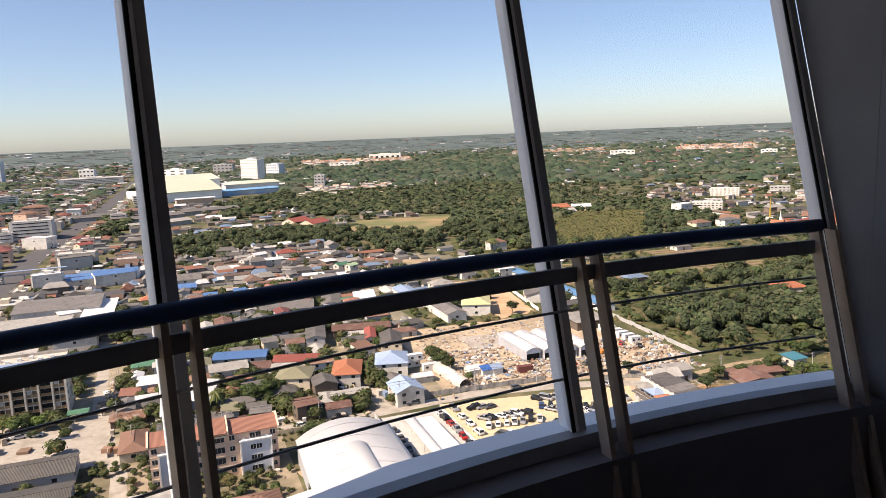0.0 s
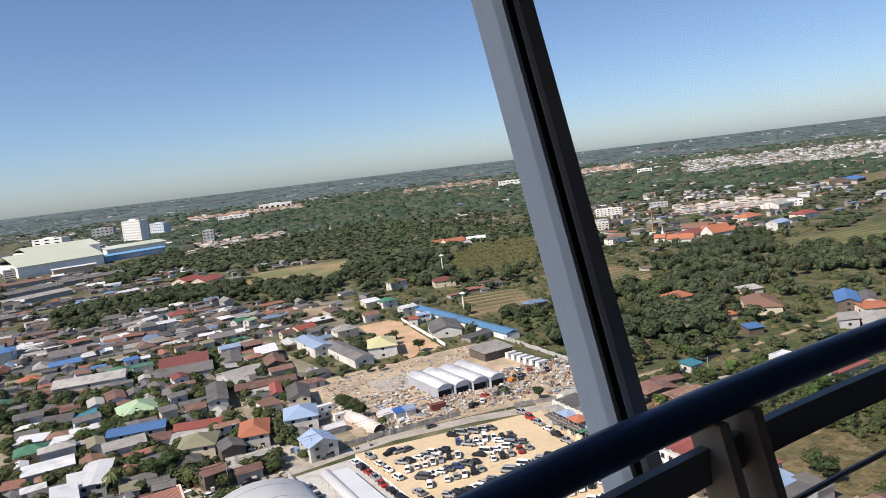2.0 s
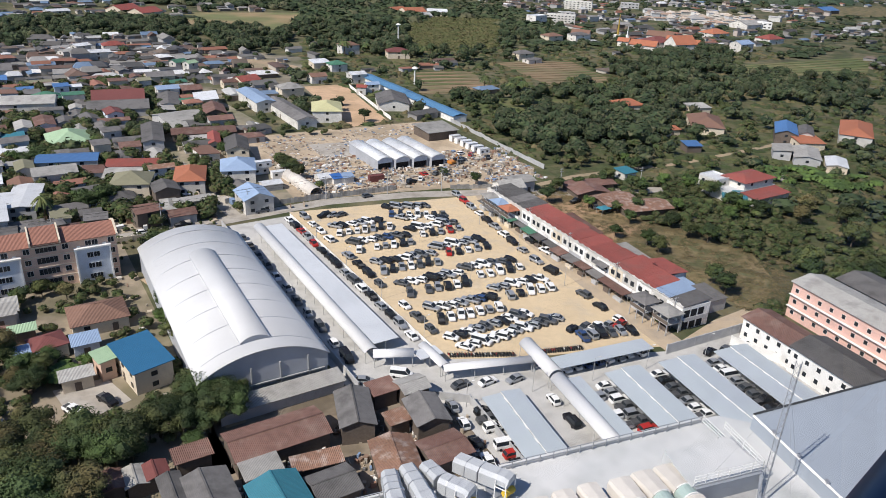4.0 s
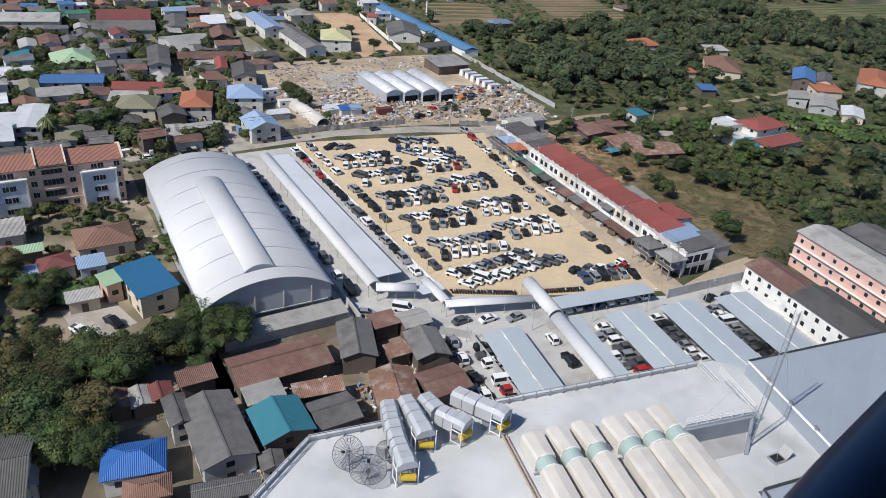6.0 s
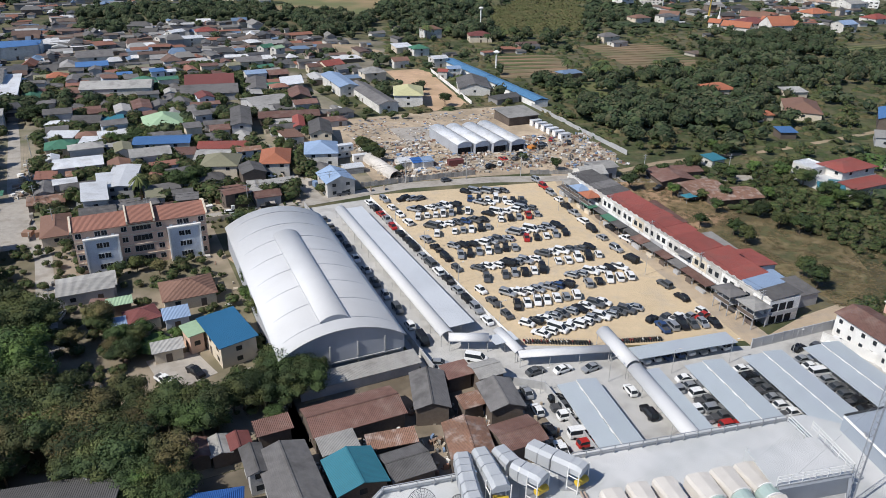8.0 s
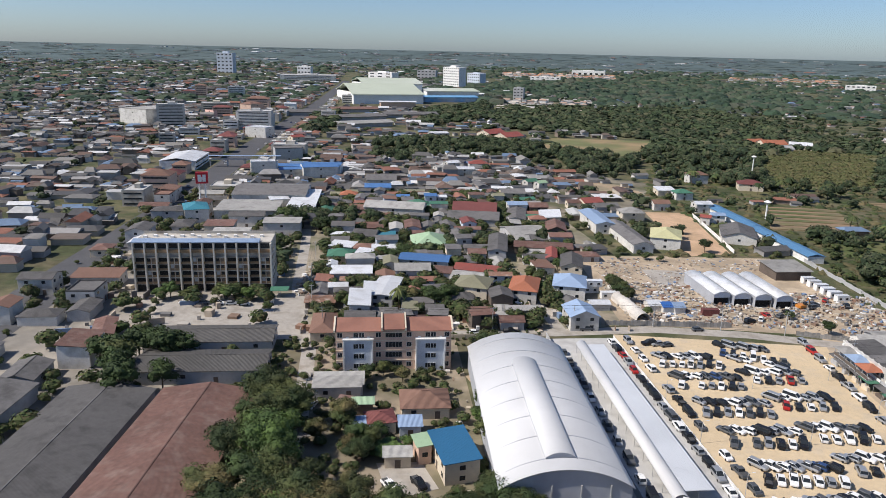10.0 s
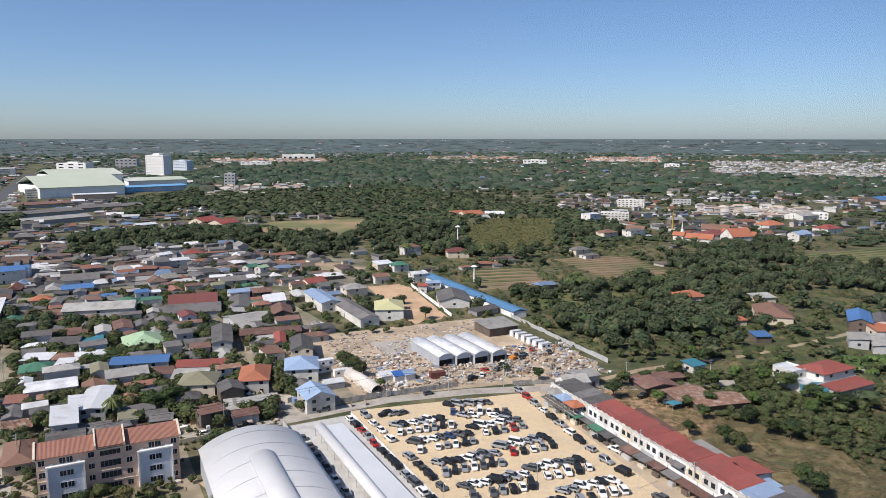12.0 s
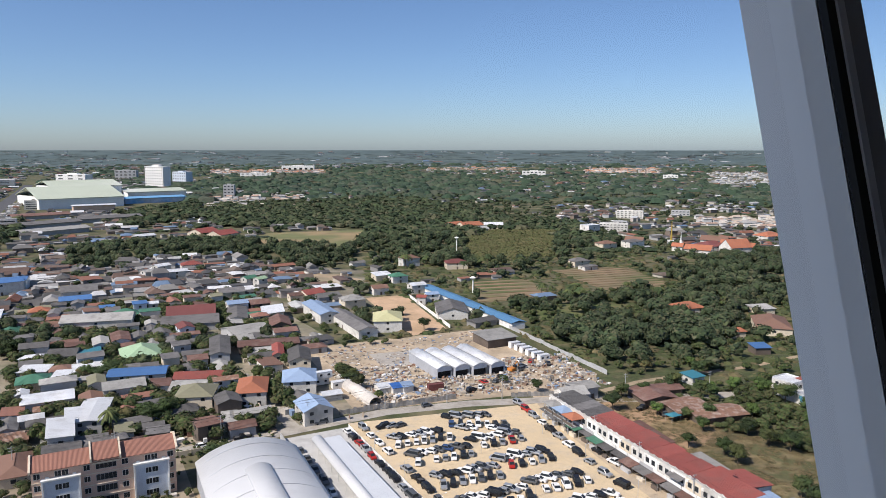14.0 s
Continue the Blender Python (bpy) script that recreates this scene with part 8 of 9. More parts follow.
scatter_green(clear_places(160, 14, 112, 180, 335, 1.2, ((62, 106, 184, 284),)), 1.5, 5.0, 0.9, 1.5, "verge_scrub", "scrub along the edges of the clearing")
scatter_green(clear_places(90, -58, -24, 86, 104, 0.5, ()), 0.6, 1.6, 0.9, 1.6, "lane_hedge", "low bushes along the lane")


def clutter(pts, s0, s1, h0, h1, name, label):
    n = len(pts)
    merged(name, [(CUBE_V * np.array([1, 0.6, 1]), CUBE_F), (CUBE_V * np.array([1.8, 0.12, 1]), CUBE_F), (CUBE_V, CUBE_F)], np.column_stack([pts, np.full(n, 0.03), infill_rng.uniform(s0, s1, n), infill_rng.uniform(h0, h1, n), radians(30) + infill_rng.choice([0, 1.5708], n) + infill_rng.normal(0, 0.2, n)]), M_JUNK, label, "clutter")


clutter(clear_places(1500, -118, 12, 98, 330, 0.4, ((-8, 14, 100, 182),)), 0.6, 3.0, 0.3, 1.9, "yard_clutter", "yard walls, tanks, awnings and clutter between houses")
clutter(clear_places(110, -118, -54, -10, 96, 0.4), 0.4, 1.5, 0.2, 0.9, "garden_clutter", "clutter in the gardens")
clutter(clear_places(300, -190, -112, 95, 330, 0.4, ((-116, -104, 95, 190),)), 0.6, 4.0, 0.4, 2.4, "roadside_clutter", "stalls, cars and clutter beside the main road")

# ---- landmarks of the plain ----
def tall_block(left, dist, w, d, h, wall, label, turn=0.0, floors=8, cols=8, stripes=True):
    c = polar(left, dist)
    th = empty("high_rise", pose(c.x, c.y, 0, 0, 0, turn), label, "building")
    part("wall", box(-w / 2, -d / 2, 0, w / 2, d / 2, h), wall, th)
    part("roof_house", box(-w / 6, -d / 4, h, w / 6, d / 4, h + h * 0.08), wall, th)
    for f in range(floors):
        z = h * (f + 0.35) / floors
        for i in range(cols):
            x = -w / 2 + w * (i + 0.5) / cols
            part("window", box(x - w / cols * 0.24, -d / 2 - 0.08, z, x + w / cols * 0.24, -d / 2 + 0.02, z + h / floors * 0.34), M_DARKGLASS, th)
    CLEARINGS.append((c.x, c.y, max(w, d) / 2))
    return th


tall_block(24.2, 1822, 56, 24, 50, M_WHITE, "tall white hotel block", -22, 8, 8)
tall_block(22.5, 2060, 48, 24, 30, M_PALEBLUE, "pale block beside the hotel", -22, 4, 6)
tall_block(29.7, 1830, 74, 26, 34, M_WHITE, "white office slab behind the market hall", -8, 5, 3)
tall_block(19.2, 1432, 20, 16, 23, M_GREYWALL, "slim dark grey block", 10, 4, 3)
tall_block(26.3, 2364, 60, 30, 27, M_GREYWALL, "distant broad grey block", 14, 3, 5)
tall_block(35.6, 2250, 40, 24, 34, M_WHITE, "white block in the distant town", 18, 3, 4)
tall_block(41.3, 2500, 52, 30, 66, M_PALEBLUE, "distant tall pale tower", 20, 6, 4)
tall_block(17.2, 2412, 96, 20, 14, M_WHITE, "low white school block far off", 10, 2, 6)
tall_block(14.0, 2892, 125, 24, 26, M_WHITE, "low white halls far off", 8, 1, 6)
tall_block(-4.4, 2418, 76, 20, 19, M_WHITE, "distant white building frame", 0, 2, 6)
tall_block(-14.7, 2244, 42, 20, 15, M_WHITE, "white block in the estate", -12, 2, 4)
tall_block(-11.8, 980, 34, 12, 10, M_PLASTER, "white four-storey school block", -15, 4, 7)
tall_block(-10.6, 806, 30, 14, 10, M_PLASTER, "weathered white four-storey school block", -14, 4, 8)
tall_block(-11.1, 856, 15, 9, 8, M_GREYWALL, "grey modern house with dark glass", -15, 3, 3)
tall_block(-15.5, 1040, 24, 10, 7, M_GREYWALL, "low grey block with dark windows", -15, 2, 5)
tall_block(-24.6, 912, 24, 12, 7, M_WHITE, "white two-storey school wing", -22, 2, 5)


def big_shed(left0, d0, left1, d1, depth, h, roof, wall, label, rise=4.0):
    a, b = polar(left0, d0), polar(left1, d1)
    e = b - a
    th = empty("market_hall", pose(a.x, a.y, 0, 0, 0, math.degrees(math.atan2(e.y, e.x))), label, "building")
    L = e.length
    part("wall", box(0, 0, 0, L, depth, h), wall, th)
    bm = bmesh.new()
    add_slab(bm, [(-2, -2, h), (L + 2, -2, h), (L + 2, depth / 2, h + rise), (-2, depth / 2, h + rise)], 0.6)
    add_slab(bm, [(L + 2, depth + 2, h), (-2, depth + 2, h), (-2, depth / 2, h + rise), (L + 2, depth / 2, h + rise)], 0.6)
    part("roof", bm, roof, th)
    for i in range(int(L / 18)):
        part("wall_rib", box(4 + i * 18, -0.3, 0, 5 + i * 18, 0.0, h), wall, th)
    CLEARINGS.append(((a.x + b.x) / 2, (a.y + b.y) / 2 + depth / 2, L / 2))
    return th


M_MALL = mat("dusty_white_cladding", (0.80, 0.80, 0.78), 0.8, 0, 0.1, 0.05, stain=(0.45, 0.45, 0.45), stain_amount=0.5)
M_MALLROOF = mat("pale_green_white_roof", (0.46, 0.50, 0.40), 0.7, 0.1, 0.1, 0.02, stain=(0.58, 0.58, 0.55), stain_amount=0.6)
big_shed(32.0, 1228, 26.6, 1258, 150, 16, M_MALLROOF, M_MALL, "huge white market hall with a pale green roof", 15)
big_shed(31.2, 1420, 26.7, 1450, 110, 25, M_MALLROOF, M_MALL, "upper part of the huge market hall", 9)
big_shed(26.5, 1300, 22.4, 1330, 40, 9, mat("blue_hoarding_roof", (0.16, 0.36, 0.58), 0.6, 0.1, 0.2, 0.1), mat("blue_hoarding", (0.12, 0.34, 0.60), 0.7, 0, 0.3, 0.12, alt=(0.45, 0.52, 0.6)), "trade hall hung with blue hoardings", 2)
big_shed(26.3, 1420, 22.3, 1450, 80, 13, M_MALLROOF, M_MALL, "white roofed trade hall", 4)
big_shed(29.9, 1165, 27.2, 1172, 20, 9, ROOF["white"], M_PEACH, "low pink and white front building", 1)
big_shed(29.5, 985, 25.5, 1000, 30, 5, ROOF["grey"], M_GREYWALL, "row of grey roofed stalls", 2.5)
big_shed(34.0, 930, 29.5, 960, 26, 5, ROOF["grey"], M_GREYWALL, "row of grey roofed stalls", 2.5)
big_shed(33.0, 850, 29.0, 880, 22, 5, ROOF["pale"], M_GREYWALL, "row of pale roofed stalls", 2.5)
big_shed(37.5, 1010, 34.2, 1010, 26, 5, ROOF["grey"], M_GREYWALL, "row of grey roofed stalls", 2.5)
big_shed(33.6, 1060, 30.2, 1075, 24, 5, ROOF["rust"], M_GREYWALL, "row of brown roofed stalls", 2.5)

# the long blue-roofed row beside the woods
blue_row = empty("long_shed", pose(0, 0, 0), "long low building with a bright blue roof", "building")
for k in range(4):
    a, b = Vector((20.5, 357)), Vector((-34.0, 456))
    d = (b - a) / 4
    p0 = a + d * k
    seg = part("roof", roof_gable(d.length - 0.5, 8.0, 3.6 - 0.15 * (k % 2), 0.22, 0.5), mat("cobalt_roof", (0.10, 0.23, 0.39), 0.5, 0.1, 0.12, 0.4, rib=0.3), blue_row, m=pose(p0.x + d.x / 2, p0.y + d.y / 2, 0, 0, 0, math.degrees(math.atan2(d.y, d.x))))
    part("wall", box(-d.length / 2, -3.8, 0, d.length / 2, 3.8, 3.4), M_WHITE, blue_row, m=seg.matrix_basis.copy())
CLEARINGS += [(20.5 - 54.5 * k / 5, 357 + 99 * k / 5, 8) for k in range(6)]


def water_tower(x, y, h):
    th = empty("water_tower", pose(x, y, 0), "white mushroom-shaped water tower", "water tower")
    part("shaft", rod((0, 0, 0), (0, 0, h), 0.55, 10, 0.45), M_WHITE, th)
    bm = bmesh.new()
    bmesh.ops.create_cone(bm, cap_ends=True, segments=14, radius1=0.6, radius2=2.1, depth=1.3, matrix=Matrix.Translation((0, 0, h + 0.4)))
    bmesh.ops.create_cone(bm, cap_ends=True, segments=14, radius1=2.1, radius2=0.7, depth=0.9, matrix=Matrix.Translation((0, 0, h + 1.5)))
    part("tank", bm, M_WHITE, th, "white tank")


water_tower(-18.0, 604, 15)
water_tower(-3.2, 447, 9)

# the temple: spire, bell-shaped stupa and orange roofs
M_GOLD = mat("gilded_spire", (0.62, 0.42, 0.10), 0.4, 0.5, 0.1, 2)
spire = empty("spire", pose(*polar(-14.9, 718)), "slender golden pagoda spire", "spire")
part("base", box(-3, -3, 0, 3, 3, 4), M_WHITE, spire)
part("shaft", rod((0, 0, 4), (0, 0, 22), 1.1, 10, 0.25), M_GOLD, spire, "golden tapering shaft")
stupa = empty("stupa", pose(*polar(-15.6, 690)), "white bell-shaped stupa with a thin tip", "stupa")
bm = bmesh.new()
for r0, r1, z0, z1 in ((3.4, 3.0, 0, 2.5), (2.8, 1.8, 2.5, 5.5), (1.8, 0.7, 5.5, 8.0), (0.6, 0.08, 8.0, 15.0)):
    bmesh.ops.create_cone(bm, cap_ends=True, segments=14, radius1=r0, radius2=r1, depth=z1 - z0, matrix=Matrix.Translation((0, 0, (z0 + z1) / 2)))
part("bell", bm, M_WHITE, stupa)
for left, dist, L, W, h, r in ((-16.9, 665, 22, 10, 4, "orange"), (-19.3, 680, 20, 11, 7, "orange"), (-20.2, 690, 14, 9, 5, "orange"), (-18.0, 730, 24, 10, 5, "brown"), (-15.4, 672, 9, 7, 5, "orange"), (-12.2, 700, 16, 10, 5, "brown")):
    c = polar(left, dist)
    house(c.x, c.y, -15 + left, L, W, h, "gable", r, "white", 0.7, 0.8, label="temple hall with a steep orange tiled roof", category="temple hall")

# fields beyond the woods
def rows_field(name, corners, material, label, level, rows=0, ridge=None):
    patch(name, corners, material, label, level, "field")
    if rows:
        a, b, c, d = [Vector(p) for p in corners]
        bm = bmesh.new()
        for i in range(rows):
            k0, k1 = (i + 0.15) / rows, (i + 0.6) / rows
            q = [a.lerp(d, k0), b.lerp(c, k0), b.lerp(c, k1), a.lerp(d, k1)]
            add_prism(bm, [tuple(p) for p in q], 0.0, 0.28 + 0.012 * level)
        tagged(part("crop_rows", bm, ridge or M_FIELD), "low rows of crops in the field", "crops", kind="stuff")
    cx, cy = sum(p[0] for p in corners) / 4, sum(p[1] for p in corners) / 4
    for fx in (0.25, 0.5, 0.75):
        for fy in (0.25, 0.5, 0.75):
            a, b, c, d = [Vector(p) for p in corners]
            q = a.lerp(b, fx).lerp(d.lerp(c, fx), fy)
            CLEARINGS.append((q.x, q.y, max((a - b).length, (b - c).length) * 0.16))


M_CROP = mat("dry_crop", (0.105, 0.125, 0.045), 0.95, 0, 0.3, 0.12, alt=(0.18, 0.16, 0.08))
M_BED = mat("vegetable_beds", (0.25, 0.17, 0.105), 0.95, 0, 0.3, 0.12, alt=(0.17, 0.14, 0.08))
M_RIDGE = mat("bed_ridges", (0.20, 0.15, 0.09), 0.95, 0, 0.3, 0.10, alt=(0.095, 0.11, 0.042))


def field_zone(corners, material, label, rows=0):
    rows_field("field", [tuple(polar(a, d)[:2]) for a, d in corners], material, label, 1, rows, M_RIDGE if material is M_BED else M_CROP)


field_zone([(-10.4, 464), (-15.6, 491), (-11.5, 572), (-5.9, 540)], M_BED, "strips of tilled brown and green vegetable beds", 11)
field_zone([(0.0, 420), (-6.1, 436), (-4.0, 500), (0.3, 487)], M_BED, "tilled brown beds", 6)
field_zone([(-5.2, 380), (-9.6, 390), (-11.8, 428), (-3.8, 424)], M_FIELD, "green vegetable plot")
field_zone([(-24.5, 563), (-31.9, 655), (-31.9, 757), (-23.1, 613)], M_FIELD, "green rice field", 6)
field_zone([(17.0, 690), (9.0, 680), (8.8, 812), (17.2, 800)], mat("dry_pitch", (0.27, 0.20, 0.11), 0.95, 0, 0.25, 0.06, alt=(0.15, 0.16, 0.07)), "dry brown open field among woods")
rows_field("field", [(-20, 520), (-2, 520), (-2, 540), (-20, 540)], M_FIELD, "light green court", 1)
rows_field("field", [(560, 1000), (760, 1080), (760, 1200), (540, 1130)], M_DRYGRASS, "far dry meadow", 1)

# ---- the town along the main road ----
CITY_WALL = {"white": M_PLASTER, "grey": M_OLDCONC, "brown": M_PEACH, "red": M_PEACH, "pink": M_PINK, "blue": M_WHITE, "cream": M_CREAM, "shed": M_WHITE, "pale": M_PALEBLUE}
CITY_WORDS = {"white": "white plastered town building with a flat roof", "grey": "grey concrete town building with a flat roof", "brown": "peach town house with a brown tiled roof", "red": "peach town house with a dull red roof", "pink": "small pink town house with a flat roof", "blue": "white two-storey building with a blue sheet roof", "cream": "cream shop building with a flat roof", "shed": "long white shed with a white sheet roof", "pale": "pale blue shop building with a flat roof"}


def city_building(x, y, w, h, look_of, turn=30.0, depth=0.0, bands=True):
    """A block along the main road; its front looks back towards the tower."""
    d = depth or max(10.0, w * 0.55)
    th = empty("town_building", pose(x, y, 0, 0, 0, turn), CITY_WORDS[look_of], "building")
    part("wall", box(-w / 2, 0, 0, w / 2, d, h), CITY_WALL[look_of], th)
    if look_of in ("brown", "red", "blue", "shed"):
        roof = {"brown": "brown", "red": "maroon", "blue": "blue", "shed": "white"}[look_of]
        kind = roof_hip if look_of in ("brown", "red") else roof_gable
        part("roof", kind(w, d, h, 0.35 if look_of in ("brown", "red") else 0.16, 0.6), ROOF[roof], th, m=pose(0, d / 2, 0))
    else:
        part("roof", roof_flat(w, d, h, 0, 0), M_CONCRETE, th, "bare concrete roof", m=pose(0, d / 2, 0))
        part("stair_house", box(-w * 0.1, d * 0.45, h + 0.1, w * 0.16, d * 0.8, h + 2.6), CITY_WALL[look_of], th)
    if bands:
        for f in range(max(1, round(h / 3.4))):
            z = h * (f + 0.35) / max(1, round(h / 3.4))
            part("window_band", box(-w * 0.42, -0.1, z, w * 0.42, 0.02, z + 0.95), M_DARKGLASS, th)
    c = th.matrix_basis @ Vector((0, d / 2, 0))
    CLEARINGS.append((c.x, c.y, max(w, d) * 0.55))
    return th


for x, y, w, h, look_of, turn in (
    (-629, 619, 30, 24, "white", 44), (-936, 995, 20, 21, "brown", 36), (-924, 1073, 30, 16, "white", 36), (-690, 845, 32, 17, "brown", 30), (-656, 732, 24, 13, "red", 34), (-532, 643, 38, 20, "white", 30),
    (-402, 423, 46, 7, "shed", 120), (-371, 490, 28, 11, "grey", 27), (-322, 428, 20, 6, "blue", 24), (-302, 437, 27, 7, "blue", 24), (-331, 407, 18, 10, "white", 27), (-436, 595, 12, 8, "pink", 30),
    (-530, 786, 18, 11, "white", 27), (-665, 1050, 24, 13, "white", 27), (-717, 788, 38, 12, "cream", 40), (-549, 625, 16, 10, "white", 34),
    (-519, 503, 14, 9, "grey", 40), (-551, 565, 20, 7, "white", 40), (-950, 982, 22, 11, "red", 40), (-484, 537, 17, 7, "white", 40), (-1197, 1683, 150, 15, "white", 32), (-2129, 2424, 64, 58, "white", 40)):
    city_building(x, y, w, h, look_of, turn)
city_rnd = random.Random(41)
ALONG_ROAD = [(a, b) for a, b in zip(MAIN_ROAD[2:8], MAIN_ROAD[3:9])]
for a, b in ALONG_ROAD:
    a, b = Vector(a), Vector(b)
    d = (b - a).normalized()
    side, s = Vector((-d.y, d.x)), 0.0
    while s < (b - a).length:
        w = city_rnd.uniform(9, 19)
        for sg in (-1, 1):
            q = a + d * (s + w / 2) + side * sg * city_rnd.uniform(20, 26)
            if any(math.hypot(q.x - x, q.y - y) < r + w * 0.5 for x, y, r in CLEARINGS + HOUSES):
                continue
            kind_of = city_rnd.choice(["white", "grey", "cream", "red", "brown", "brown", "grey", "red", "shed"])
            tall = city_rnd.choice((4.5, 6, 7, 7, 9, 10.5)) if sg > 0 else 3.6
            if sg < 0 and city_rnd.random() < 0.4:
                continue
            city_building(q.x, q.y, w * 0.94, tall, kind_of, math.degrees(math.atan2(d.y, d.x)) - 90, city_rnd.uniform(12, 18), (a + d * s).length < 900)
        s += w

# ---- the plain: woods, scrub and the town as far as the horizon ----
far_rng = np.random.default_rng(21)
# stretches of the plain: corners as degrees to the left of straight ahead, and distance
WOODS = [
    [(21.4, 1028), (20.9, 1203), (16.2, 1248), (11.2, 1268), (6.0, 1345), (0.0, 1055), (0.0, 515), (3.4, 545), (7.4, 564), (9.7, 676), (8.6, 816), (16.2, 872), (19.6, 849)],
    [(30.7, 615), (30.7, 703), (26.7, 750), (22.9, 730), (19.7, 769), (16.3, 703), (10.0, 665), (10.0, 551), (13.1, 541), (16.4, 589), (21.6, 634), (25.7, 623), (28.3, 593)],
    [(27.0, 1094), (21.4, 1320), (21.4, 1003), (26.8, 873)],
    [(0.0, 977), (-7.2, 888), (-12.0, 702), (-9.1, 642), (-6.4, 610), (-6.4, 800), (-1.0, 790)],
    [(-12.5, 440), (-15.8, 583), (-18.8, 649), (-22.8, 693), (-23.9, 587), (-24.3, 480), (-20.7, 432), (-19.2, 342), (-13.5, 332), (-10.2, 318), (-7.1, 340), (-6.5, 362), (-9.5, 380), (-13.0, 398)],
    [(-24.1, 651), (-27.2, 568), (-31.9, 635), (-32.1, 480), (-28.3, 485), (-24.8, 469)],
    [(40, 760), (34, 800), (33, 1050), (40, 1000)],
]
ORCHARD = [(21.7, 2278), (8.5, 2968), (0.0, 2266), (0.0, 1347), (13.7, 1431), (21.3, 1762)]
FIELDS = [
    [(9.6, 436), (6.0, 442), (2.3, 354), (5.6, 342)], [(14.8, 540), (11.2, 522), (9.2, 500), (14.8, 483)],
    [(-5.9, 540), (-11.5, 572), (-15.6, 491), (-10.4, 464)], [(0.0, 487), (-4.0, 500), (-6.1, 436), (0.0, 420)],
    [(-3.6, 425), (-8.0, 438), (-12.8, 429), (-9.8, 390), (-5.0, 380)],
    [(1.3, 724), (-1.4, 800), (-6.2, 803), (-5.8, 612), (0.6, 568)], [(-23.1, 613), (-27.1, 693), (-31.8, 757), (-31.9, 668), (-27.1, 625), (-24.5, 563)],
]
TOWN_EAST = [(-5.4, 1114), (-22.3, 1355), (-31.4, 1674), (-31.7, 934), (-23.0, 722), (-17.7, 669), (-14.3, 725), (-10.5, 728), (-6.9, 823)]
MARKET = [(33.5, 1150), (22.5, 1180), (22.5, 1560), (33.5, 1560)]
ESTATES = [
    # az0, az1, nearest, furthest, rows, columns, size, kind
    (20.7, 13.0, 1140, 1390, 5, 34, 11, "pale"),
    (-17.4, -34.0, 1950, 2750, 13, 62, 13, "grey"),
    (-8.3, -14.0, 2600, 3000, 6, 34, 15, "orange"),
    (20.5, 12.0, 2560, 2820, 4, 50, 14, "orange"),
    (-16.5, -24.0, 900, 1010, 4, 26, 10, "pale"),
    (4.0, -3.0, 2750, 3000, 3, 26, 14, "orange"),
]


def polygon(corners):
    return np.array([polar(a, d)[:2] for a, d in corners])


def within(pts, poly):
    x, y, ok = pts[:, 0], pts[:, 1], np.zeros(len(pts), bool)
    for (x0, y0), (x1, y1) in zip(poly, np.roll(poly, -1, 0)):
        cross = (y0 > y) != (y1 > y)
        ok ^= cross & (x < (x1 - x0) * (y - y0) / (y1 - y0 + 1e-9) + x0)
    return ok


def any_within(pts, zones):
    ok = np.zeros(len(pts), bool)
    for z in zones:
        ok |= within(pts, polygon(z))
    return ok


def free_of(pts, road_gap, lo):
    """Which places lie clear of the compound, the main road, the fields and the named houses."""
    ok = ~any_within(pts, FIELDS)
    du, dv = pts[:, 0] - 4.4, pts[:, 1] - 145.1
    u, v = du * 0.866 + dv * 0.5, -du * 0.5 + dv * 0.866
    ok &= ~((u > -112) & (u < 114) & (v < 188))
    ok &= ~((u > -175) & (u < 150) & (v > -100) & (v < 110))
    for a, b in zip(MAIN_ROAD, MAIN_ROAD[1:]):
        a, b = np.array(a), np.array(b)
        d = (b - a) / np.linalg.norm(b - a)
        t = np.clip((pts - a) @ d, 0, np.linalg.norm(b - a))
        ok &= np.linalg.norm(pts - (a + t[:, None] * d), axis=1) > road_gap
    for x, y, r in HOUSES + CLEARINGS:
        ok &= np.hypot(pts[:, 0] - x, pts[:, 1] - y) > r + lo
    return ok


def in_estates(pts):
    az, r = np.degrees(np.arctan2(-pts[:, 0], pts[:, 1])), np.hypot(pts[:, 0], pts[:, 1])
    ok = np.zeros(len(pts), bool)
    for a0, a1, d0, d1, *_ in ESTATES:
        ok |= (az < a0) & (az > a1) & (r > d0 - 20) & (r < d1 + 20)
    return ok


def sector(n, r0, r1, left0, left1, power=2.0):
    r = (far_rng.random(n) * (r1**power - r0**power) + r0**power) ** (1 / power)
    a = np.radians(far_rng.uniform(left1, left0, n))
    return np.stack([-np.sin(a) * r, np.cos(a) * r], 1)


def density(pts, scale, seed):
    """A smooth field from 0 to 1 over the plain, for clumps of houses and woods."""
    g = np.random.default_rng(seed)
    out = np.zeros(len(pts))
    for k in range(7):
        w = g.normal(size=2) * 6.28 / scale
        out += np.sin(pts @ w + g.uniform(0, 6.28))
    return 0.5 + 0.5 * np.tanh(out / 1.8)


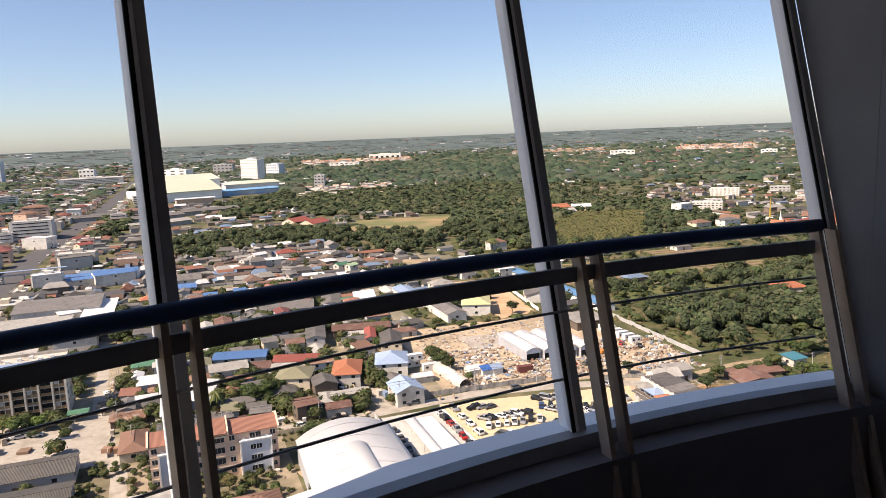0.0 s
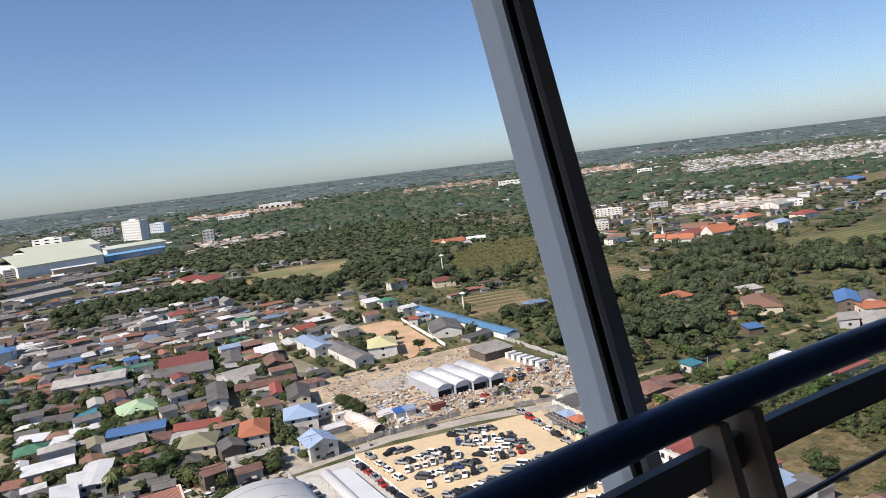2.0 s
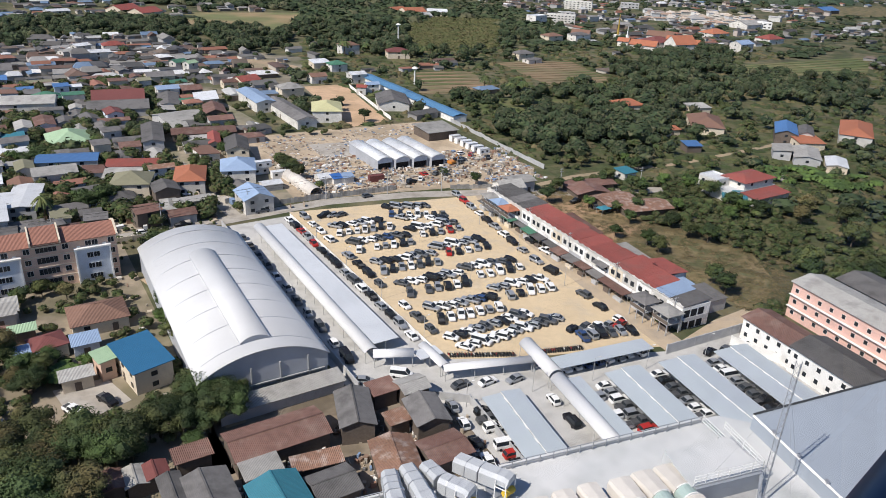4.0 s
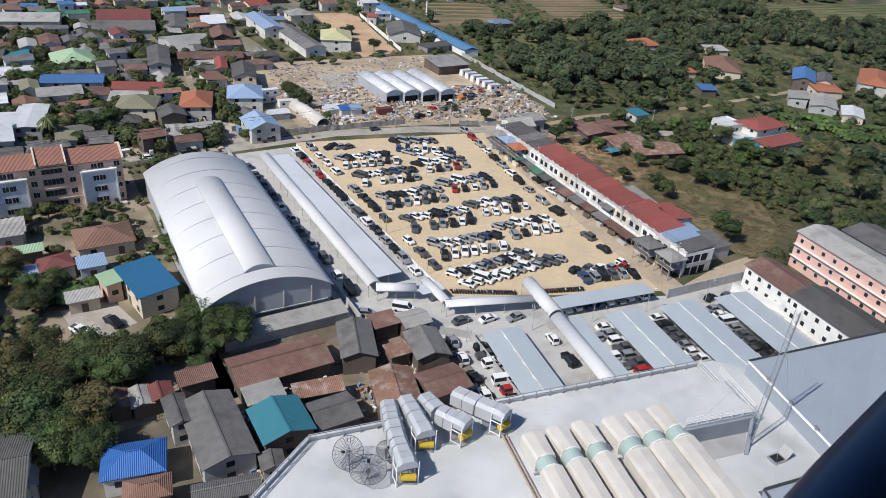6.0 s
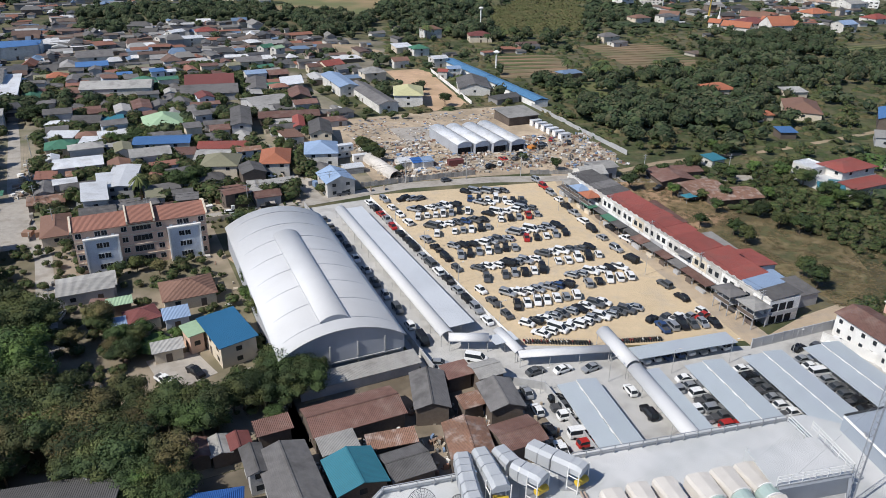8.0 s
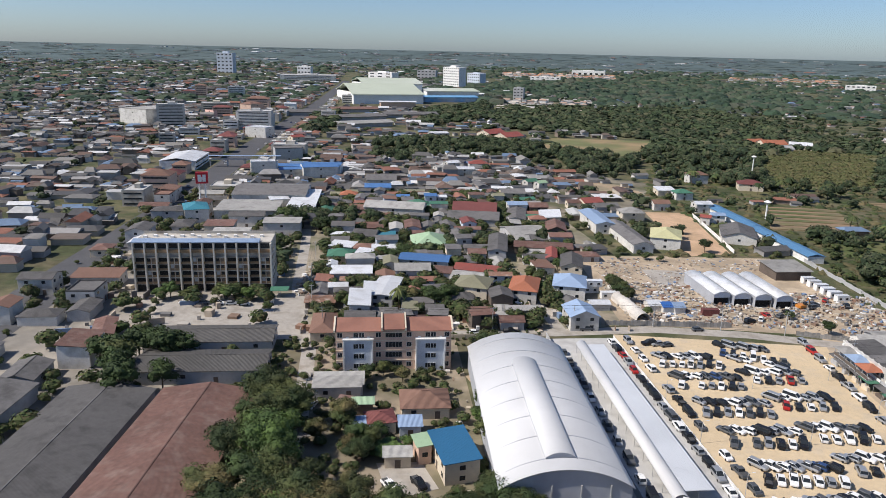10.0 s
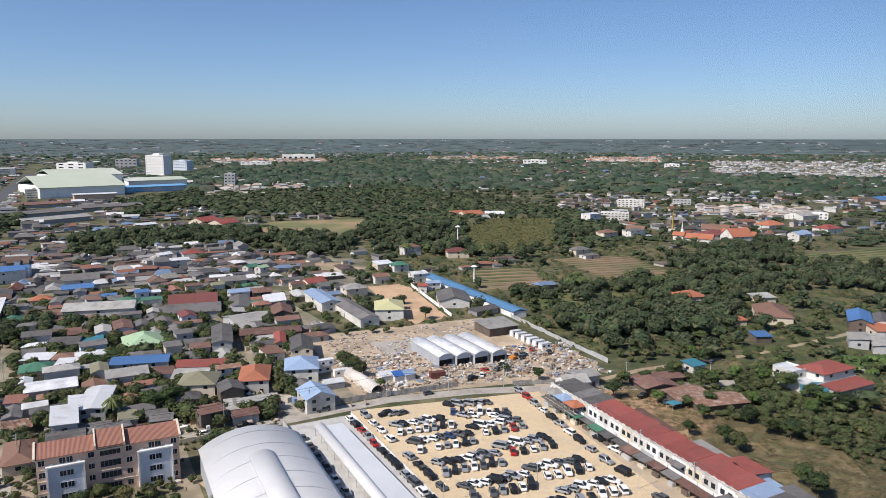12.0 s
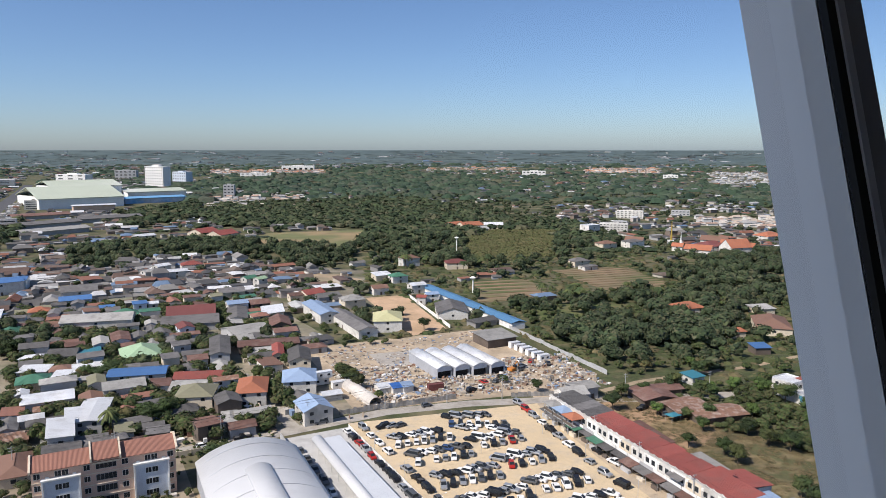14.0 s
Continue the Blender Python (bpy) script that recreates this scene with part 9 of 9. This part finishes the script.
def canopy_proto(seed, rings, sprays, rough=0.30, edge=(-0.05, 0.35)):
    """A ragged patch of closed tree tops, 1 m wide and 1 m high, of triangles only."""
    g = np.random.default_rng(seed)
    rows, v = [[0]], [(0, 0, g.uniform(0.75, 1.0))]
    for k in range(1, rings + 1):
        n, row = 5 * k, []
        for i in range(n):
            a = 2 * math.pi * (i + g.uniform(-0.25, 0.25)) / n
            d = 0.5 * k / rings * g.uniform(0.85, 1.15)
            z = math.sqrt(max(0.0, 1 - (k / rings) ** 2 * 0.75)) * (1 + g.uniform(-rough, rough * 0.6)) if k < rings else g.uniform(*edge)
            row.append(len(v))
            v.append((math.cos(a) * d, math.sin(a) * d, z))
        rows.append(row)
    f = [(0, rows[1][i], rows[1][(i + 1) % 5]) for i in range(5)]
    for inner, outer in zip(rows[1:], rows[2:]):
        n, m = len(inner), len(outer)
        i = j = 0
        while i < n or j < m:
            if j < m and (i == n or (j + 1) * n <= (i + 1) * m):
                f.append((inner[i % n], outer[j % m], outer[(j + 1) % m]))
                j += 1
            else:
                f.append((inner[i % n], outer[j % m], inner[(i + 1) % n]))
                i += 1
    for _ in range(sprays):
        a, d = g.uniform(0, 6.28), 0.46 * math.sqrt(g.random())
        p = np.array([math.cos(a) * d, math.sin(a) * d, math.sqrt(1 - (d / 0.5) ** 2 * 0.8) * g.uniform(0.8, 1.08)])
        k, s = len(v), g.uniform(0.05, 0.11)
        t = g.normal(size=3) * s
        b = np.cross(t, g.normal(size=3))
        v += [tuple(p - t), tuple(p + t), tuple(p + b * 1.2)]
        f.append((k, k + 1, k + 2))
    return np.array(v), np.array(f)


def ground_under(pts):
    return np.array([ground_z(r) for r in np.hypot(pts[:, 0], pts[:, 1])])


WOOD_GREENS = [(0.036, 0.056, 0.026), (0.050, 0.072, 0.032), (0.026, 0.042, 0.021), (0.070, 0.086, 0.040), (0.040, 0.060, 0.028), (0.088, 0.088, 0.048), (0.056, 0.070, 0.034), (0.044, 0.056, 0.029)]
M_WOODS = mixed_roofs("woodland_leaves", WOOD_GREENS, 0.95, 0.45)
merged("near_woods", GARDEN, np.array(WOOD_ROWS), M_WOODS, "dense dark woods and garden trees", "trees")
# closed woods
tops = [canopy_proto(s, 4, 40, 0.13, (0.25, 0.6)) for s in range(6)]
pts = np.concatenate([sector(14000, 320, 1400, 42, -33, 1.3)])
pts = pts[any_within(pts, WOODS) & free_of(pts, 22, 5.0)]
pts = pts[: 2500]
near = np.hypot(pts[:, 0], pts[:, 1]) < 720
leafy = [crown_proto(90 + s, 4, 95, 0.062) for s in range(5)]
q = np.concatenate([pts[near], pts[near] + far_rng.uniform(-5, 5, (near.sum(), 2))])[:1150]
h = far_rng.uniform(5, 11, len(q))
merged("wood_edge", leafy, np.column_stack([q, np.full(len(q), -0.8), h * far_rng.uniform(0.8, 1.3, len(q)), h, far_rng.uniform(0, 6.28, len(q))]), M_WOODS, "dense leafy trees of the nearer woods", "trees")
pts = pts[~near]
h = far_rng.uniform(5.5, 9, len(pts))
merged("woodland", tops, np.column_stack([pts, np.full(len(pts), -0.5), far_rng.uniform(9, 19, len(pts)), h, far_rng.uniform(0, 6.28, len(pts))]), M_WOODS, "closed dark woods on the plain", "trees")
# single trees and small clumps among houses and gardens
protos = [crown_proto(s, 3, 40, 0.085) for s in range(5)]
pts = sector(6500, 260, 1500, 56, -40, 1.25)
city = np.clip((np.degrees(np.arctan2(-pts[:, 0], pts[:, 1])) - 24) / 12, 0, 1)
town = (np.degrees(np.arctan2(-pts[:, 0], pts[:, 1])) > 10) | within(pts, polygon(TOWN_EAST))
keep = free_of(pts, 22, 2.5) & ~in_estates(pts) & ~any_within(pts, [MARKET]) & (far_rng.random(len(pts)) < np.where(town, (0.12 + 0.33 * density(pts, 160, 5)) * (1 - 0.6 * city), 0.2 + 0.5 * density(pts, 260, 4)))
pts = pts[keep]
h = far_rng.uniform(3, 8.5, len(pts))
merged("garden_trees", protos, np.column_stack([pts, np.full(len(pts), -0.4), h * far_rng.uniform(0.9, 1.7, len(pts)), h, far_rng.uniform(0, 6.28, len(pts))]), M_WOODS, "garden trees and small clumps over the plain", "trees")
pts = sector(3600, 300, 1500, 56, -40, 1.3)
pts = pts[(np.hypot(pts[:, 0], pts[:, 1]) > 640) & free_of(pts, 22, 6.0) & ~in_estates(pts) & ~any_within(pts, [MARKET]) & (density(pts, 230, 14) > 0.35) & (far_rng.random(len(pts)) < np.where(np.degrees(np.arctan2(-pts[:, 0], pts[:, 1])) > 26, 0.2, 0.75))]
merged("thickets", tops, np.column_stack([pts, np.full(len(pts), -0.4), far_rng.uniform(7, 22, len(pts)), far_rng.uniform(1.2, 5.0, len(pts)), far_rng.uniform(0, 6.28, len(pts))]), M_WOODS, "thickets and hedgerows between the houses", "plants")
# a low olive-brown plantation between the woods
pts = sector(5200, 560, 810, 2, -7, 1.4)
pts = pts[within(pts, polygon([(1.3, 724), (-1.4, 800), (-6.2, 803), (-5.8, 612), (0.6, 568)]))]
M_PLANTATION = mixed_roofs("plantation_leaves", [(0.082, 0.090, 0.034), (0.098, 0.096, 0.040), (0.070, 0.082, 0.030), (0.112, 0.100, 0.046)], 0.95, 0.3)
merged("plantation", [canopy_proto(180 + s, 2, 10, 0.35) for s in range(4)], np.column_stack([pts, np.full(len(pts), -0.2), far_rng.uniform(4, 8, len(pts)), far_rng.uniform(1.8, 3.0, len(pts)), far_rng.uniform(0, 6.28, len(pts))]), M_PLANTATION, "low even olive-brown plantation", "plants")
# low undergrowth over rough ground
bush = [canopy_proto(160 + s, 2, 8, 0.35) for s in range(5)]
pts = sector(5200, 230, 720, 9, -36, 1.5)
pts = pts[free_of(pts, 22, 1.5)]
M_BUSH = mixed_roofs("undergrowth", [(0.048, 0.066, 0.024), (0.068, 0.080, 0.031), (0.105, 0.092, 0.045), (0.038, 0.054, 0.020), (0.082, 0.090, 0.036), (0.125, 0.104, 0.054)], 0.95, 0.4)
merged("undergrowth", bush, np.column_stack([pts, np.full(len(pts), -0.2), far_rng.uniform(2.5, 8, len(pts)), far_rng.uniform(0.6, 2.0, len(pts)), far_rng.uniform(0, 6.28, len(pts))]), M_BUSH, "low undergrowth and weeds over rough ground", "plants")
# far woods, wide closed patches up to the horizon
# bluer greens than the near woods: distance haze put into the leaf colour
M_FARWOODS = mixed_roofs("haze_tinted_far_leaves", [(0.034, 0.060, 0.035), (0.045, 0.070, 0.042), (0.026, 0.047, 0.031), (0.058, 0.078, 0.048), (0.037, 0.060, 0.036), (0.068, 0.078, 0.054)], 0.95, 0.35)
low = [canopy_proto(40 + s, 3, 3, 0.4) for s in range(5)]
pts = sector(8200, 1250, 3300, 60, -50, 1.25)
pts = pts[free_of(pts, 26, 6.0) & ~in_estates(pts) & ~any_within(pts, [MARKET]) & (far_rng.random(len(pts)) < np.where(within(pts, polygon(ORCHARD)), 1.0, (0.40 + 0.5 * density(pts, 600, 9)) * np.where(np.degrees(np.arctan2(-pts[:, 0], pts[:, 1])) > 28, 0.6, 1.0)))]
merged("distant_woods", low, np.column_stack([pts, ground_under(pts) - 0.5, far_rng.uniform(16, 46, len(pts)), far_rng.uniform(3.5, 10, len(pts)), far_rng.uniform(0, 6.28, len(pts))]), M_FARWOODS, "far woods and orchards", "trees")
pts = sector(3000, 3200, 4820, 60, -50, 1.3)
pts = pts[far_rng.random(len(pts)) < 0.25 + 0.6 * density(pts, 900, 12)]
# leaf colours near the backdrop's blue-grey, with the haze painted in
M_HORIZON = mixed_roofs("haze_tinted_horizon_leaves", [(0.080, 0.110, 0.106), (0.086, 0.115, 0.110), (0.074, 0.103, 0.10), (0.092, 0.120, 0.113)], 0.95, 0.3)
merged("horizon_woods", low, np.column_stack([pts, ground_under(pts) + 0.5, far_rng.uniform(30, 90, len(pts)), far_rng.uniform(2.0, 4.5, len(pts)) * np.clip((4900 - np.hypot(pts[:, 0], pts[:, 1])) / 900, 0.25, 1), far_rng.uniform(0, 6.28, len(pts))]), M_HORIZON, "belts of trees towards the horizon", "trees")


def block_proto(half, pitch, ridge, wing):
    """A plain distant house of walls and an overhanging roof, of unit length, some with a lower wing."""
    v, f, r, rf = [], [], [], []
    for cx, cy, x, y, top in [(0, 0, 0.5, half, 0.62)] + ([(0.30, -half - 0.14, 0.2, 0.16, 0.45)] if wing else []):
        k, j = len(v), len(r)
        v += [(cx - x, cy - y, 0), (cx + x, cy - y, 0), (cx + x, cy + y, 0), (cx - x, cy + y, 0), (cx - x, cy - y, top), (cx + x, cy - y, top), (cx + x, cy + y, top), (cx - x, cy + y, top)]
        f += [tuple(k + i for i in q) for q in ((0, 1, 5, 4), (1, 2, 6, 5), (2, 3, 7, 6), (3, 0, 4, 7))]
        X, Y = x * 1.08, y * 1.2
        r += [(cx - X, cy - Y, top - 0.02), (cx + X, cy - Y, top - 0.02), (cx + X, cy + Y, top - 0.02), (cx - X, cy + Y, top - 0.02), (cx - X * ridge, cy, top + pitch), (cx + X * ridge, cy, top + pitch)]
        rf += [tuple(j + i for i in q) for q in ((0, 1, 5), (0, 5, 4), (2, 3, 4), (2, 4, 5), (1, 2, 5), (3, 0, 4))]
    return np.array(v), np.array(f), np.array(r), np.array(rf)


M_FARWALL = mixed_roofs("far_walls", [(0.56, 0.55, 0.52), (0.44, 0.40, 0.34), (0.34, 0.34, 0.34), (0.46, 0.40, 0.36), (0.20, 0.16, 0.13), (0.25, 0.24, 0.23)], 0.85, 0.12)
M_FARROOF = mixed_roofs("far_roofs", [(0.085, 0.083, 0.082), (0.15, 0.145, 0.14), (0.12, 0.08, 0.066), (0.24, 0.11, 0.075), (0.56, 0.56, 0.56), (0.14, 0.11, 0.09), (0.075, 0.075, 0.08), (0.13, 0.19, 0.28), (0.10, 0.095, 0.09), (0.40, 0.40, 0.39), (0.21, 0.20, 0.185), (0.15, 0.10, 0.08), (0.11, 0.105, 0.10), (0.28, 0.27, 0.26), (0.07, 0.068, 0.066)], 0.8, 0.22)
ESTATE_ROOF = {
    "pale": mixed_roofs("pale_estate_roofs", [(0.44, 0.36, 0.29), (0.52, 0.46, 0.40), (0.38, 0.27, 0.21), (0.48, 0.43, 0.38), (0.30, 0.29, 0.28)], 0.8, 0.15),
    "grey": mixed_roofs("grey_estate_roofs", [(0.30, 0.30, 0.30), (0.40, 0.39, 0.38), (0.24, 0.23, 0.22), (0.55, 0.55, 0.54), (0.30, 0.22, 0.18)], 0.8, 0.15),
    "orange": mixed_roofs("orange_estate_roofs", [(0.50, 0.27, 0.16), (0.55, 0.36, 0.26), (0.45, 0.21, 0.13), (0.58, 0.50, 0.44)], 0.8, 0.15),
}
M_ESTATEWALL = mixed_roofs("estate_walls", [(0.66, 0.65, 0.62), (0.60, 0.56, 0.50), (0.54, 0.54, 0.54)], 0.8, 0.08)


def far_houses(pts, size0, size1, tall, turn, name, label, walls=None, roofs=None, jitter=0.10):
    n = len(pts)
    s = far_rng.uniform(size0, size1, n)
    h = far_rng.uniform(3.4, 5.2, n) * np.where(far_rng.random(n) < tall, 1.8, 1.0)
    a = (radians(turn) if np.isscalar(turn) else turn) + far_rng.choice([0, 0, 1.5708], n) + far_rng.normal(0, jitter, n)
    rows = np.column_stack([pts, ground_under(pts), s, h, a])
    kinds = [block_proto(0.30, 0.30, 0.6, False), block_proto(0.26, 0.26, 1.0, False), block_proto(0.24, 0.24, 1.0, True), block_proto(0.2, 0.10, 1.0, True), block_proto(0.34, 0.02, 1.0, False)]
    merged(name + "_walls", [(k[0], k[1]) for k in kinds], rows, walls or M_FARWALL, label, "houses")
    merged(name + "_roofs", [(k[2], k[3]) for k in kinds], rows, roofs or M_FARROOF, "roofs of " + label, "roofs")


def not_wooded(pts):
    return ~any_within(pts, WOODS) & ~in_estates(pts) & ~any_within(pts, [MARKET])


pts = np.concatenate([sector(5200, 330, 1550, 58, -40, 1.35), sector(2600, 330, 1900, 58, 22, 1.4), sector(700, 330, 640, 34, 8, 1.4)])
az = np.degrees(np.arctan2(-pts[:, 0], pts[:, 1]))
clump = density(pts, 300, 31)
chance = np.where(az > 12, 0.45 + 0.5 * clump, np.where(within(pts, polygon(TOWN_EAST)), 0.25 + 0.6 * (clump > 0.45), 0.03 + 0.3 * (clump > 0.8)))
keep = free_of(pts, 20, 6.0) & not_wooded(pts) & (far_rng.random(len(pts)) < chance)
far_houses(pts[keep], 7, 17, 0.2, 30, "town_houses", "many houses of the town further off")
pts = sector(6500, 1450, 3300, 60, -45, 1.3)
az = np.degrees(np.arctan2(-pts[:, 0], pts[:, 1]))
clump = density(pts, 500, 33)
keep = free_of(pts, 26, 3.0) & not_wooded(pts) & ~within(pts, polygon(ORCHARD)) & (far_rng.random(len(pts)) < np.where(az > 24, 1.0, 0.16 + 0.5 * (clump > 0.6)))
far_houses(pts[keep], 9, 26, 0.25, 30, "distant_houses", "distant buildings on the plain")
pts = sector(1700, 3100, 4700, 58, -45, 1.2)
pts = pts[density(pts, 700, 35) > 0.62]
far_houses(pts, 14, 46, 0.3, 10, "horizon_buildings", "pale specks of buildings near the horizon", M_ESTATEWALL)
for a0, a1, d0, d1, n_rows, cols, size, kind_of in ESTATES:
    k, i = np.meshgrid(np.arange(n_rows), np.arange(cols), indexing="ij")
    az = np.radians(a0 + (a1 - a0) * (i + 0.5) / cols).ravel() + far_rng.normal(0, 0.001, n_rows * cols)
    r = (d0 + (d1 - d0) * (k + 0.5) / n_rows).ravel() + far_rng.normal(0, size * 0.25, n_rows * cols)
    pts = np.stack([-np.sin(az) * r, np.cos(az) * r], 1)
    pts = pts[far_rng.random(len(pts)) < 0.66]
    far_houses(pts, size * 0.9, size * 1.35, 0.3, 8, "estate_houses", f"rows of alike {kind_of}-roofed estate houses", M_ESTATEWALL, ESTATE_ROOF[kind_of], 0.04)

# the patterns that the trees were copied from
for proto in PROTOTYPES + CAR_PATTERNS:
    for ob in (*proto.children_recursive, proto):
        bpy.data.objects.remove(ob)
